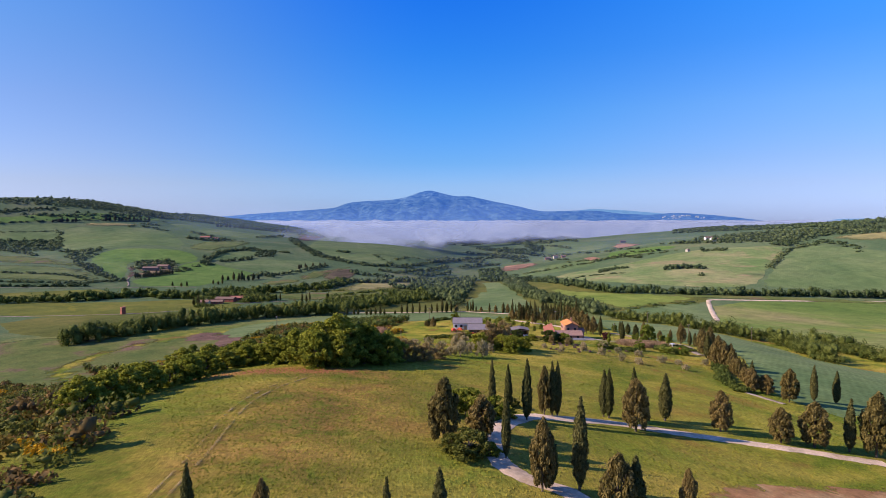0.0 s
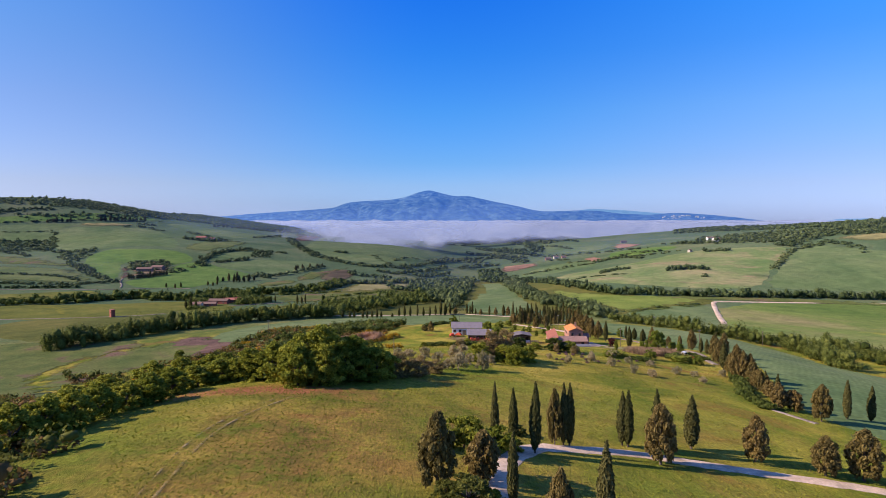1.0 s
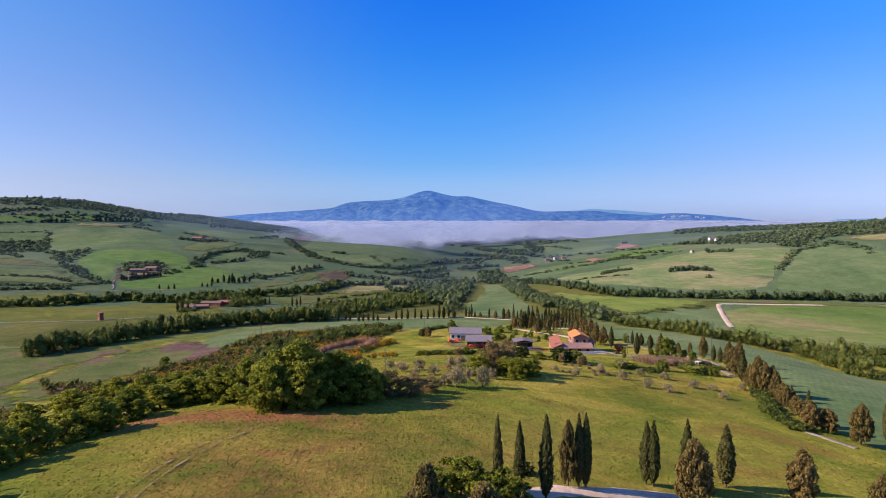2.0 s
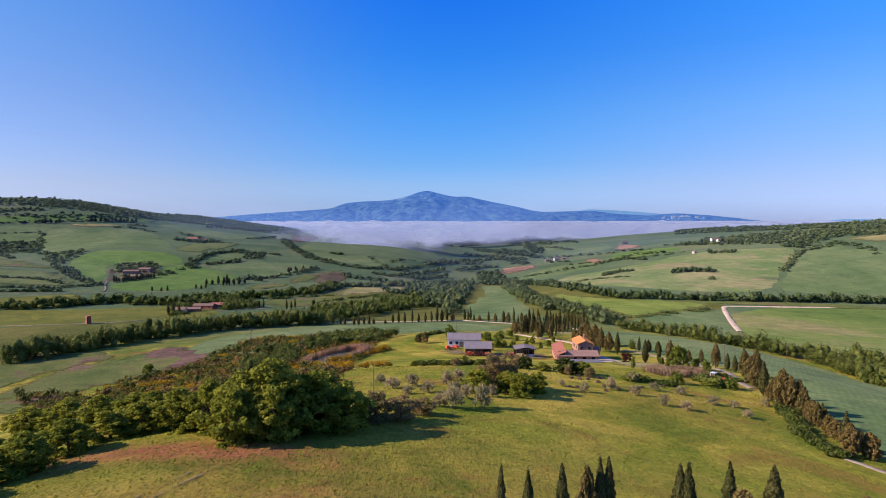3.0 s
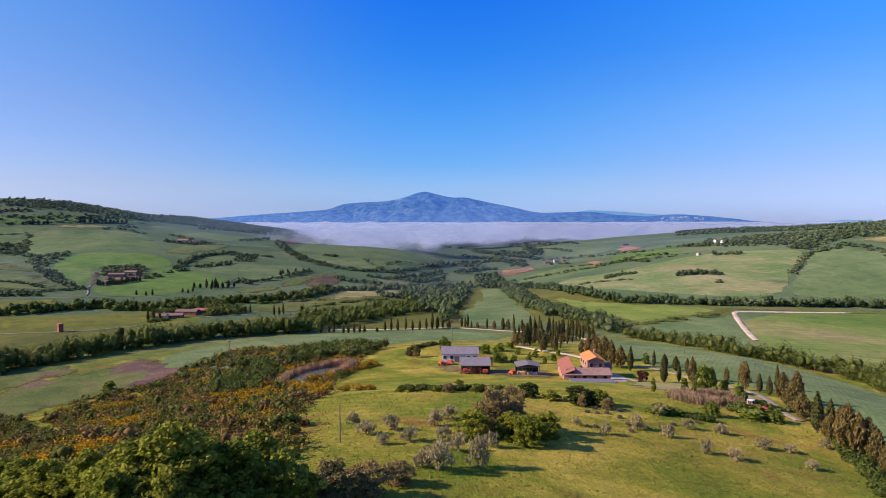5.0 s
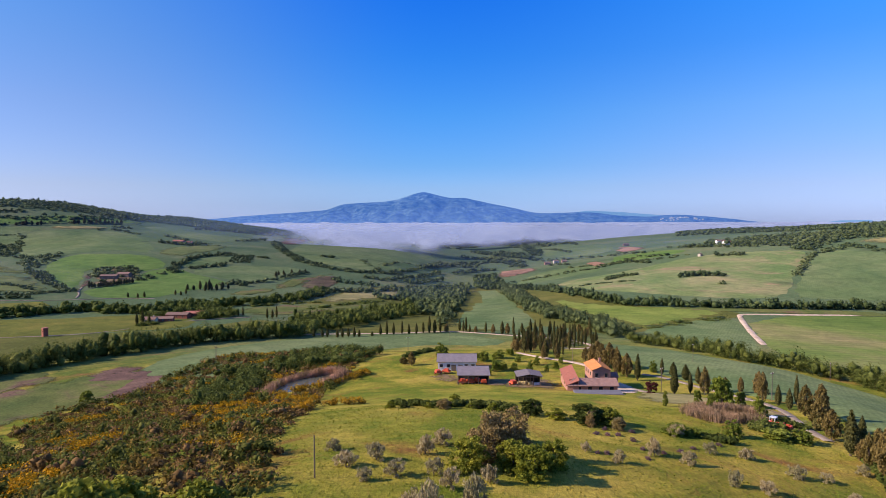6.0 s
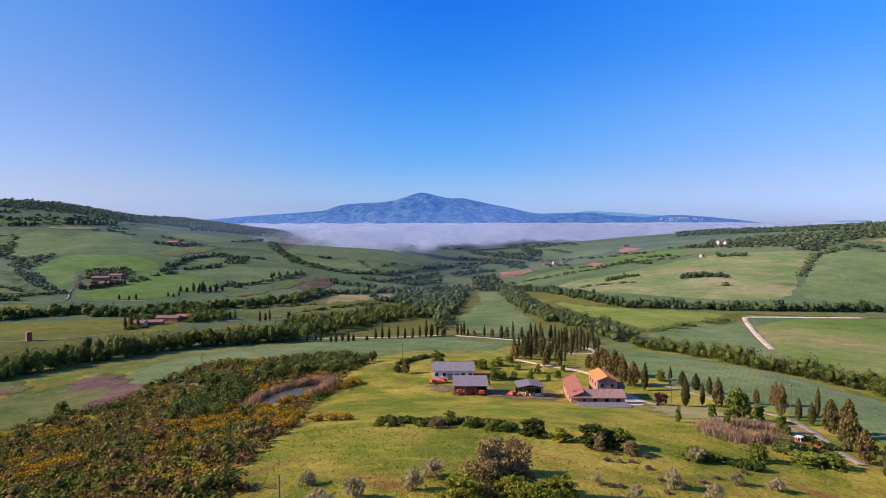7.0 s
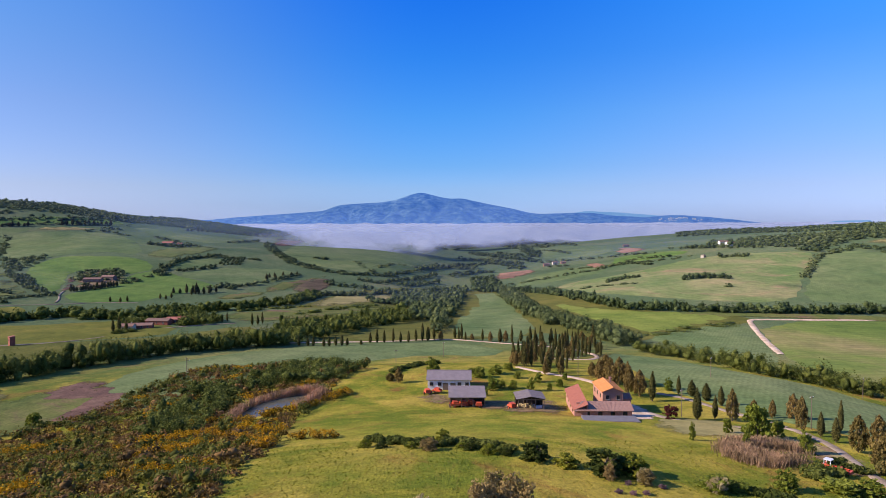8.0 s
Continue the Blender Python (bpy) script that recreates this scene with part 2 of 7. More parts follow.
M = {
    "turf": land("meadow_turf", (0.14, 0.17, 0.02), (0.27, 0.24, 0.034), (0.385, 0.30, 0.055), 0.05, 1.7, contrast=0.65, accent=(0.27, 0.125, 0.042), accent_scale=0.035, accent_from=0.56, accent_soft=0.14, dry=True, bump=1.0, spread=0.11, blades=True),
    "wheat": land("wheat_field", (0.10, 0.15, 0.055), (0.138, 0.182, 0.07), (0.182, 0.212, 0.088), 0.009, 0.5, rows=0.16, angle=0.5, contrast=0.6, swell=2.5),
    "young": land("young_crop", (0.09, 0.16, 0.036), (0.125, 0.195, 0.045), (0.165, 0.22, 0.06), 0.012, 0.5, contrast=0.4, swell=2.5),
    "lime": land("lush_grass", (0.132, 0.178, 0.034), (0.178, 0.216, 0.045), (0.22, 0.235, 0.056), 0.015, 0.5, contrast=0.45),
    "lane": land("lane_gravel", (0.22, 0.165, 0.12), (0.30, 0.235, 0.175), (0.39, 0.31, 0.24), 0.15, 2.0, contrast=0.6, bump=0.4, bump_size=0.05, frayed=True),
    "grass": land("hill_grass", (0.10, 0.135, 0.04), (0.14, 0.165, 0.055), (0.19, 0.19, 0.07), 0.015, 0.5, contrast=0.45, swell=2.0, frayed=True),
    "pale": land("pale_pasture", (0.09, 0.12, 0.034), (0.13, 0.145, 0.042), (0.175, 0.165, 0.06), 0.03, 0.9, contrast=0.7, accent=(0.165, 0.10, 0.07), accent_scale=0.03, accent_from=0.54, frayed=True),
    "meadow": land("flower_meadow", (0.105, 0.118, 0.024), (0.148, 0.15, 0.03), (0.20, 0.172, 0.04), 0.014, 0.5, contrast=0.45, accent=(0.34, 0.27, 0.03), accent_scale=0.012, accent_from=0.6),
    "olive": land("rough_pasture", (0.09, 0.102, 0.024), (0.124, 0.125, 0.03), (0.165, 0.147, 0.04), 0.014, 0.5, contrast=0.5),
    "straw": land("dry_grass", (0.20, 0.19, 0.075), (0.25, 0.22, 0.09), (0.31, 0.26, 0.11), 0.02, 0.5, contrast=0.4, frayed=True),
    "stubble": land("mown_hillside", (0.13, 0.19, 0.06), (0.195, 0.225, 0.085), (0.31, 0.265, 0.13), 0.010, 0.5, rows=0.035, angle=1.35, contrast=0.45, accent=(0.30, 0.225, 0.12), accent_scale=0.012, accent_from=0.52, swell=1.5),
    "sward": land("sloping_sward", (0.105, 0.158, 0.035), (0.155, 0.198, 0.048), (0.26, 0.22, 0.092), 0.006, 0.5, rows=0.05, angle=1.2, contrast=0.35, accent=(0.36, 0.29, 0.045), accent_scale=0.01, accent_from=0.62),
    "plough": land("ploughed_earth", (0.10, 0.062, 0.05), (0.15, 0.09, 0.068), (0.20, 0.125, 0.09), 0.05, 0.8, rows=0.25, contrast=0.6, frayed=True),
    "fallow": land("fallow_ground", (0.17, 0.12, 0.06), (0.24, 0.165, 0.09), (0.31, 0.215, 0.12), 0.08, 0.9, contrast=0.8, accent=(0.16, 0.18, 0.04), accent_scale=0.12, frayed=True),
    "heath": land("heath_bank", (0.075, 0.06, 0.035), (0.115, 0.085, 0.055), (0.15, 0.13, 0.06), 0.04, 0.5, contrast=0.8, frayed=True),
    "rust": land("rusty_earth", (0.20, 0.10, 0.045), (0.29, 0.15, 0.07), (0.37, 0.235, 0.115), 0.12, 1.2, contrast=0.7, accent=(0.20, 0.22, 0.035), accent_scale=0.09, accent_from=0.6, frayed=True),
    "clay": land("bare_clay", (0.24, 0.135, 0.085), (0.30, 0.17, 0.11), (0.36, 0.215, 0.145), 0.02, 0.4, contrast=0.4, frayed=True),
    "gravel": land("pale_gravel", (0.42, 0.30, 0.20), (0.58, 0.43, 0.31), (0.70, 0.54, 0.41), 0.15, 2.0, contrast=0.5, bump=0.4, bump_size=0.05, frayed=True),
    "dirt": land("worn_grass", (0.24, 0.165, 0.08), (0.31, 0.225, 0.115), (0.38, 0.285, 0.16), 0.2, 2.0, contrast=0.6, frayed=True),
    "leaf_cypress": foliage("cypress_leaf", (0.055, 0.056, 0.018), (0.15, 0.14, 0.046)),
    "leaf_cedar": foliage("bronzed_conifer_leaf", (0.11, 0.083, 0.026), (0.28, 0.205, 0.072)),
    "leaf_dark": foliage("oak_leaf", (0.13, 0.155, 0.018), (0.36, 0.375, 0.06), through=0.5, bush=0.5),
    "leaf_green": foliage("spring_leaf", (0.11, 0.14, 0.015), (0.26, 0.29, 0.05)),
    "leaf_hedge": foliage("hedgerow_leaf", (0.062, 0.088, 0.021), (0.142, 0.172, 0.044), through=0.3, mass=1.6, bush=0.12),
    # far copy of the hedgerow leaf, with haze blue mixed into its colour
    "leaf_far_hazed": foliage("hazed_wood_leaf", (0.058, 0.088, 0.04), (0.125, 0.16, 0.066), through=0.15, mass=0.6, bush=0.06),
    "leaf_grey": foliage("grey_twig", (0.235, 0.195, 0.095), (0.44, 0.37, 0.20), through=0.2),
    "leaf_brown": foliage("leafless_twig", (0.17, 0.125, 0.045), (0.33, 0.245, 0.10), through=0.2),
    "leaf_red": foliage("purple_leaf", (0.07, 0.02, 0.02), (0.14, 0.04, 0.035)),
    "leaf_scrub": foliage("scrub_leaf", (0.10, 0.074, 0.016), (0.235, 0.17, 0.042), through=0.3, bush=0.3),
    "leaf_heath": foliage("brown_heath_leaf", (0.115, 0.072, 0.026), (0.25, 0.16, 0.065), through=0.3, bush=0.3),
    "leaf_broom": foliage("broom_blossom", (0.36, 0.19, 0.008), (0.58, 0.33, 0.016), through=0.15),
    "leaf_bush": foliage("bush_leaf", (0.08, 0.092, 0.018), (0.195, 0.195, 0.048), through=0.35, bush=0.3),
    "leaf_lavender": foliage("lavender_leaf", (0.12, 0.075, 0.085), (0.25, 0.15, 0.15), through=0.2),
    "blade": stems("grass_blade"),
    "reed": foliage("dry_reed", (0.24, 0.15, 0.095), (0.44, 0.29, 0.195), through=0.15, bush=0.25),
    "bark": plain("bark", (0.07, 0.05, 0.035), (0.16, 0.12, 0.085), 5, 0.9, 0.6),
}


# ---- plan ----
# knots of the wide valley
VALLEY = np.array([
    [37.7, 42.4, 42.0, 33.0, 19.4, 15.1, 19.3, 20.4, 15.3, 6.9],
    [27.1, 28.1, 27.6, 20.8, 13.0, 11.1, 13.5, 17.7, 22.1, 27.6],
    [21.7, 12.3, 5.4, -1.0, 20.8, 18.2, -1.2, 9.3, 28.5, 51.6],
    [28.0, -1.7, -23.8, -33.7, 46.9, 29.5, -28.7, -2.5, 36.8, 81.2],
    [50.1, -0.4, -26.8, -28.5, 15.7, 20.3, -16.9, 5.7, 51.3, 114.9],
    [84.3, 34.8, -6.2, -15.6, -43.8, -37.2, -22.8, 3.0, 74.4, 146.3],
    [102.9, 138.0, 124.4, -7.3, -21.3, -83.1, -6.3, 61.6, 118.8, 150.7],
    [67.5, 153.2, 158.4, -31.2, -24.9, -53.8, -36.5, 47.8, 90.0, 102.6],
    [-34.9, -25.2, -42.1, -93.6, -41.1, -26.1, -51.8, -34.9, -15.8, 4.7],
    [-173.4, -203.3, -198.5, -141.2, -69.2, -35.4, -58.0, -95.1, -113.7, -113.1],
])
# knots of the middle hills
HILLS = np.array([
    [6.9, 12.9, 12.6, -1.7, -24.0, -20.7, 2.8, 8.9, 3.2, -3.0],
    [-5.2, -0.2, 7.4, 16.1, 7.4, 6.1, 1.1, -6.1, -5.7, 0.6],
    [-15.8, -21.1, -20.6, -23.2, 15.1, 35.6, -54.8, -31.1, -6.3, 7.0],
    [-22.4, -52.4, -52.5, -36.6, -11.9, 38.1, 1.6, 22.9, 17.2, 12.3],
    [-17.3, -65.7, -110.4, 17.8, 16.6, 4.0, 23.6, 35.2, 33.9, 19.6],
    [-7.0, 35.0, 28.7, -2.3, 31.7, 31.4, 5.9, 3.0, 24.0, 22.1],
    [5.0, 30.6, -1.7, -0.3, 49.9, 31.7, 5.6, 2.4, 12.3, 15.9],
    [6.8, -11.2, -41.2, -17.2, 22.5, 23.0, 10.6, 10.0, 10.4, 8.5],
    [0.1, -17.5, -26.5, -13.6, 5.9, 13.0, 10.1, 9.1, 6.7, 3.1],
    [-6.4, -9.7, -8.6, -6.3, -3.1, 1.6, 4.6, 4.5, 2.2, -0.9],
])
# knots of the knoll and the farm spur
KNOLL = np.array([
    [-0.8, -0.6, -0.6, -0.8, -0.5, 0.3, -0.1, -0.7, -1.2, -1.4],
    [-3.0, -3.1, -2.1, 0.2, 2.4, 1.2, -0.9, -2.6, -2.5, -1.7],
    [-4.6, -5.6, -4.0, 2.6, 6.9, 0.0, -1.0, -3.8, -3.3, -1.7],
    [-5.1, -6.5, -5.5, 4.2, 8.6, -2.5, -0.1, -2.2, -2.1, -1.0],
    [-4.7, -5.0, -3.9, 1.1, 7.1, 4.9, 0.3, 0.5, 0.6, 0.1],
    [-3.8, -3.2, -0.9, 2.3, 6.3, 9.3, 7.6, 7.5, 4.4, 1.1],
    [-2.9, -2.6, -1.6, 0.6, 5.9, 4.3, 4.0, 9.0, 6.1, 1.6],
    [-2.1, -1.9, -0.7, 2.6, 8.4, 10.0, 6.2, 5.4, 3.7, 1.1],
    [-1.3, -0.5, 1.0, 3.7, 6.4, 7.0, 4.4, 2.1, 1.0, 0.1],
    [-0.4, 0.8, 2.1, 3.1, 3.3, 2.7, 1.4, -0.1, -0.9, -1.1],
])
FIELDS = []
FIELDS.append(('olive', [(-144, 813), (9, 1043), (104, 1004), (144, 875), (176, 659), (260, 618), (254, 592), (143, 512), (126, 486), (82, 559), (75, 536), (11, 519), (-86, 516)]))
FIELDS.append(('wheat', [(-757, 1268), (-651, 1308), (-550, 1275), (-425, 1061), (-503, 1093), (-563, 1044), (-519, 922), (-649, 1072), (-734, 1212)]))
FIELDS.append(('young', [(-514, 910), (-552, 1034), (-483, 1052), (-419, 1042), (-373, 977), (-392, 928), (-408, 964), (-457, 936), (-451, 901), (-407, 809), (-433, 825), (-458, 841)]))
FIELDS.append(('young', [(-400, 806), (-366, 870), (-388, 929), (-370, 971), (-278, 912), (-259, 879), (-294, 803), (-299, 761), (-359, 748)]))
FIELDS.append(('wheat', [(-343, 947), (-305, 1023), (-195, 1051), (-192, 971), (-228, 887), (-273, 922)]))
FIELDS.append(('wheat', [(-370, 1006), (-369, 1066), (-319, 1099), (-309, 1036), (-345, 976)]))
FIELDS.append(('grass', [(-674, 886), (-513, 878), (-434, 801), (-413, 771), (-559, 745)]))
FIELDS.append(('pale', [(-815, 1057), (-547, 932), (-452, 824), (-520, 884), (-686, 901)]))
FIELDS.append(('wheat', [(-946, 1220), (-738, 1307), (-753, 1257), (-707, 1160), (-902, 1165)]))
FIELDS.append(('meadow', [(-480, 649), (-405, 708), (-382, 713), (-356, 669), (-438, 597)]))
FIELDS.append(('meadow', [(-433, 592), (-317, 602), (-255, 633), (-224, 614), (-190, 596), (-179, 541), (-226, 528), (-346, 486)]))
FIELDS.append(('olive', [(-346, 486), (-224, 523), (-173, 537), (-139, 599), (-115, 554), (-148, 518), (-201, 490), (-202.1, 437.1), (-196.9, 394.2), (-267.2, 390.2)]))
FIELDS.append(('wheat', [(-135.0, 374.9), (-138.1, 416.1), (-116.9, 461.0), (-79.1, 486.5), (6, 521), (48.6, 472.5), (38.2, 438.6), (5.8, 452.4), (-22.4, 436.4), (-49.0, 393.5), (-74.0, 374.8), (-84.7, 346.3), (-97.8, 333.5), (-119.5, 350.2)]))
FIELDS.append(('straw', [(-126, 799), (-96, 859), (-21, 911), (-61, 786), (-121, 714)]))
FIELDS.append(('pale', [(-197, 667), (-152, 706), (-45, 769), (-25, 713), (-118, 624), (-140, 611)]))
FIELDS.append(('wheat', [(-277, 1282), (-366, 2702), (-77, 1421), (11, 1442), (-41, 1205), (-87, 1080), (-167, 1094), (-249, 1183)]))
FIELDS.append(('plough', [(-339, 1430), (-448, 2158), (-403, 2261), (-272, 1458), (-315, 1359)]))
FIELDS.append(('plough', [(-407, 809), (-449, 902), (-444, 910), (-398, 817)]))
FIELDS.append(('heath', [(-176, 895), (-169, 971), (-147, 1001), (-124, 959), (-130, 876), (-157, 856)]))
FIELDS.append(('fallow', [(-452, 932), (-409, 962), (-380, 905), (-369, 850), (-399, 820), (-440, 905)]))
FIELDS.append(('young', [(-970, 1250), (-778, 1385), (-674, 1472), (-627, 1415), (-749, 1336), (-951, 1225)]))
FIELDS.append(('straw', [(-735, 1313), (-639, 1345), (-638, 1318), (-739, 1287)]))
FIELDS.append(('grass', [(-450, 1115), (-394, 1228), (-349, 1197), (-386, 1057), (-418, 1051)]))
FIELDS.append(('wheat', [(-632, 1413), (-464, 1434), (-367, 1486), (-382, 1266), (-510, 1313)]))
FIELDS.append(('pale', [(-210, 915), (-134, 1043), (-148, 1007), (-171, 893), (-191, 838)]))
FIELDS.append(('pale', [(-242, 814), (-200, 872), (-184, 839), (-219, 788)]))
FIELDS.append(('stubble', [(161, 975), (281, 976), (392, 1047), (503, 985), (509, 937), (439, 837), (406, 794), (349, 700), (290, 682), (224, 731), (174, 843)]))
FIELDS.append(('wheat', [(354, 700), (431, 818), (498, 912), (576, 975), (573, 871), (669, 779), (571, 672), (373, 685)]))
FIELDS.append(('straw', [(599, 996), (671, 1006), (791, 912), (724, 839), (592, 958)]))
FIELDS.append(('clay', [(106, 1217), (132, 1269), (192, 1260), (183, 1203), (109, 1153)]))
FIELDS.append(('clay', [(260, 1189), (281, 1205), (292, 1149), (267, 1105)]))
FIELDS.append(('clay', [(347, 1318), (420, 1509), (429, 1356), (381, 1284)]))
FIELDS.append(('wheat', [(124, 1052), (179, 1179), (268, 1172), (267, 1043), (182, 1038), (131, 1028)]))
FIELDS.append(('wheat', [(272, 1893), (380, 1793), (427, 1585), (343, 1328), (258, 1351), (227, 1443)]))
FIELDS.append(('young', [(334, 1251), (417, 1215), (429, 1128), (348, 1109), (290, 1129)]))
FIELDS.append(('lime', [(116, 803), (173, 650), (270, 626), (192, 564), (148, 527), (149, 564), (133, 630)]))
FIELDS.append(('wheat', [(141, 514), (195, 566), (248, 598), (195.8, 456.2), (179.0, 418.0), (159.2, 440.3), (154, 479)]))
FIELDS.append(('sward', [(253, 592), (401, 622), (523, 620), (263.9, 341.1), (198.5, 366.2), (184.3, 407.4), (199.2, 453.0)]))
FIELDS.append(('pale', [(173, 648), (276, 633), (343, 639), (407, 630), (530, 628), (526, 623), (257, 604)]))
FIELDS.append(('wheat', [(56, 991), (100, 970), (86, 612), (78, 547), (53, 525), (11, 537), (25, 657), (61, 871)]))
FIELDS.append(('wheat', [(101.0, 449.7), (113.5, 440.6), (130.6, 423.6), (132.4, 387.7), (141.7, 372.9), (156.7, 364.3), (166.4, 349.5), (171.7, 336.0), (177.4, 323.9), (178.8, 311.0), (105.9, 224.8), (108.3, 236.3), (115.4, 257.8), (114.0, 268.1), (110.9, 274.7), (105.5, 283.0), (100.0, 295.8), (97.2, 305.4), (93.7, 318.5), (89.4, 328.1), (88.1, 349.3), (88.5, 381.4), (91.4, 414.2)]))
FIELDS.append(('pale', [(-143.5, 245.4), (-149.8, 282.6), (-141.0, 311.8), (-118.5, 320.8), (-108.3, 351.3), (-140.7, 393.2), (-162.1, 372.3), (-179.9, 348.2), (-187.4, 300.1)]))
FIELDS.append(('plough', [(-160.8, 370.9), (-156.8, 383.3), (-148.3, 401.7), (-128.0, 381.7), (-105.5, 353.5), (-104.9, 332.8), (-106.7, 321.7), (-118.9, 321.9), (-135.0, 342.9), (-127.6, 354.0), (-144.9, 356.2)]))
FIELDS.append(('wheat', [(144.2, 310.4), (167.6, 321.6), (179.3, 296.9), (190.2, 262.5), (196.8, 240.1), (89.1, 133.7), (85.4, 147.9), (85.4, 160.2), (87.8, 171.8), (94.5, 189.9), (103.1, 213.6), (113.0, 242.9)]))
FIELDS.append(('gravelyard', [(69.3, 310.7), (71.8, 305.6), (72.9, 295.9), (70.8, 286.9), (63.2, 281.9), (60.2, 287.4)]))
FIELDS.append(('fallow', [(100.3, 263.4), (97.9, 250.3), (93.4, 235.7), (90.5, 226.1), (87.3, 226.6), (85.2, 230.4), (85.6, 237.1)]))
YARD = [(1.2, 325.3), (5.4, 323.3), (13.5, 316.4), (27.6, 308.0), (42.9, 313.9), (50.4, 307.8), (46.7, 284.9), (38.5, 288.0), (24.5, 293.2), (11.4, 299.3), (0.3, 312.5)]
FIELDS.append(('fallow', YARD))
FIELDS.append(('straw', [(64.2, 278.0), (78.8, 292.0), (88.9, 281.7), (96.4, 264.6), (100.8, 249.9), (97.0, 232.5), (90.7, 223.6), (91.5, 239.4), (85.1, 249.2), (75.3, 255.5), (63.6, 259.8)]))
FIELDS.append(('rust', [(26, 66), (31, 76), (41, 83.5), (52, 86.5), (64, 88), (74, 90), (80, 74), (60, 62)]))
FIELDS.append(('pale', [(-188, 300), (-178, 348), (-162, 372), (-196, 392), (-262, 388), (-300, 330), (-230, 230), (-150, 190), (-140, 225), (-144, 250)]))
HEDGES = []
HEDGES.append(([(-234, 598), (-225, 617), (-211, 639), (-195, 653)], 6, 9, 7))
HEDGES.append(([(-218, 551), (-211, 558), (-208, 566)], 5, 6, 5))
HEDGES.append(([(-191, 596), (-182, 605), (-179, 620)], 5, 6, 5))
HEDGES.append(([(-423, 879), (-412, 906), (-399, 925)], 7, 12, 7))
HEDGES.append(([(-407, 852), (-397, 860)], 6, 5, 4))
HEDGES.append(([(8.2, 234.9), (12.5, 237.0), (17.3, 232.9), (22.3, 227.4)], 2.2, 3, 1.7))
HEDGES.append(([(58.9, 210.9), (61.5, 208.8), (64.4, 207.0)], 2.4, 3, 1.5))
HEDGES.append(([(-5.6, 244.8), (-0.0, 239.5), (8.2, 236.0)], 2.2, 3, 1.5))
HEDGES.append(([(76.4, 222.0), (87.5, 231.7), (91.4, 229.0)], 2.6, 5, 2.2))
HEDGES.append(([(9.5, 380.5), (0.8, 373.4), (-9.4, 355.2)], 2.4, 3, 1.6))
HEDGES.append(([(206.6, 355.2), (212.4, 329.2), (216.4, 306.1), (221.4, 280.0), (224.4, 249.4)], 5.5, 15, 9))
HEDGES.append(([(-18, 1524), (90, 2503), (197, 2615)], 13, 18, 9))
HEDGES.append(([(264, 3278), (347, 2777), (297, 1770)], 14, 14, 9))
HEDGES.append(([(54, 1469), (124, 1456), (179, 1346)], 12, 20, 9))
HEDGES.append(([(156, 1645), (201, 1508)], 13, 18, 8))
HEDGES.append(([(-25, 1220), (36, 1318), (87, 1325)], 11, 22, 9))
HEDGES.append(([(213, 1656), (272, 1624), (291, 1446)], 15, 8, 6))
HEDGES.append(([(413, 2442), (380, 1793)], 15, 6, 5))
HEDGES.append(([(-104, 996), (-70, 987), (-26, 1085), (10, 1188)], 9, 14, 7))
HEDGES.append(([(-138, 944), (-99, 921), (-72, 910)], 9, 12, 7))
HEDGES.append(([(-93, 1147), (-66, 1231), (-42, 1241)], 14, 6, 4))
HEDGES.append(([(-854, 1106), (-739, 1063), (-628, 975)], 9, 10, 6))
HEDGES.append(([(89.7, 205.6), (81.8, 184.5), (75.3, 167.7), (73.7, 158.6), (73.9, 153.7)], 2.2, 3.2, 1.7))
HEDGES.append(([(-922, 1190), (-770, 1231), (-755, 1245)], 10, 5, 3))
HEDGES.append(([(-748, 1234), (-694, 1145), (-649, 1072)], 10, 5, 3.5))
HEDGES.append(([(-651, 1308), (-612, 1316), (-558, 1282)], 12, 8, 4))
HEDGES.append(([(-639, 1345), (-603, 1350)], 9, 12, 5))
HEDGES.append(([(-323, 1096), (-301, 1111), (-264, 1111)], 9, 8, 4))
HEDGES.append(([(-345, 976), (-323, 992), (-307, 1028)], 8, 8, 5))
HEDGES.append(([(-217, 1112), (-178, 1068)], 8, 14, 4))
HEDGES.append(([(-196, 1187), (-173, 1186)], 8, 16, 6))
HEDGES.append(([(-131, 1191), (-89, 1095)], 14, 6, 3))
HEDGES.append(([(-573, 960), (-531, 921)], 8, 12, 6))
HEDGES.append(([(-502, 895), (-455, 837)], 7, 8, 6))
HEDGES.append(([(-412, 788), (-395, 784)], 7, 10, 6))
HEDGES.append(([(-262, 865), (-253, 886), (-232, 870)], 8, 10, 7))
HEDGES.append(([(-251, 881), (-227, 899)], 9, 6, 5))
HEDGES.append(([(-553, 738), (-440, 751), (-408, 780)], 8, 8, 4))
HEDGES.append(([(-181, 696), (-158, 706), (-119, 741)], 12, 4, 2.5))
HEDGES.append(([(-113, 676), (-88, 713), (-59, 761)], 12, 4, 2.5))
HEDGES.append(([(-751, 2246), (-711, 2365)], 10, 14, 7))
HEDGES.append(([(-671, 1560), (-795, 2106)], 10, 20, 8))
HEDGES.append(([(-370, 1617), (-289, 1603)], 9, 14, 6))
HEDGES.append(([(310, 1125), (338, 1078), (395, 1067)], 13, 5, 3))
HEDGES.append(([(228, 1172), (265, 1138)], 12, 6, 4))
HEDGES.append(([(287, 1119), (321, 1091), (325, 1040)], 9, 12, 4.5))
HEDGES.append(([(541, 955), (540, 927)], 9, 14, 5))
HEDGES.append(([(518, 991), (527, 954)], 8, 22, 7))
HEDGES.append(([(535, 1313), (502, 1182)], 8, 14, 6))
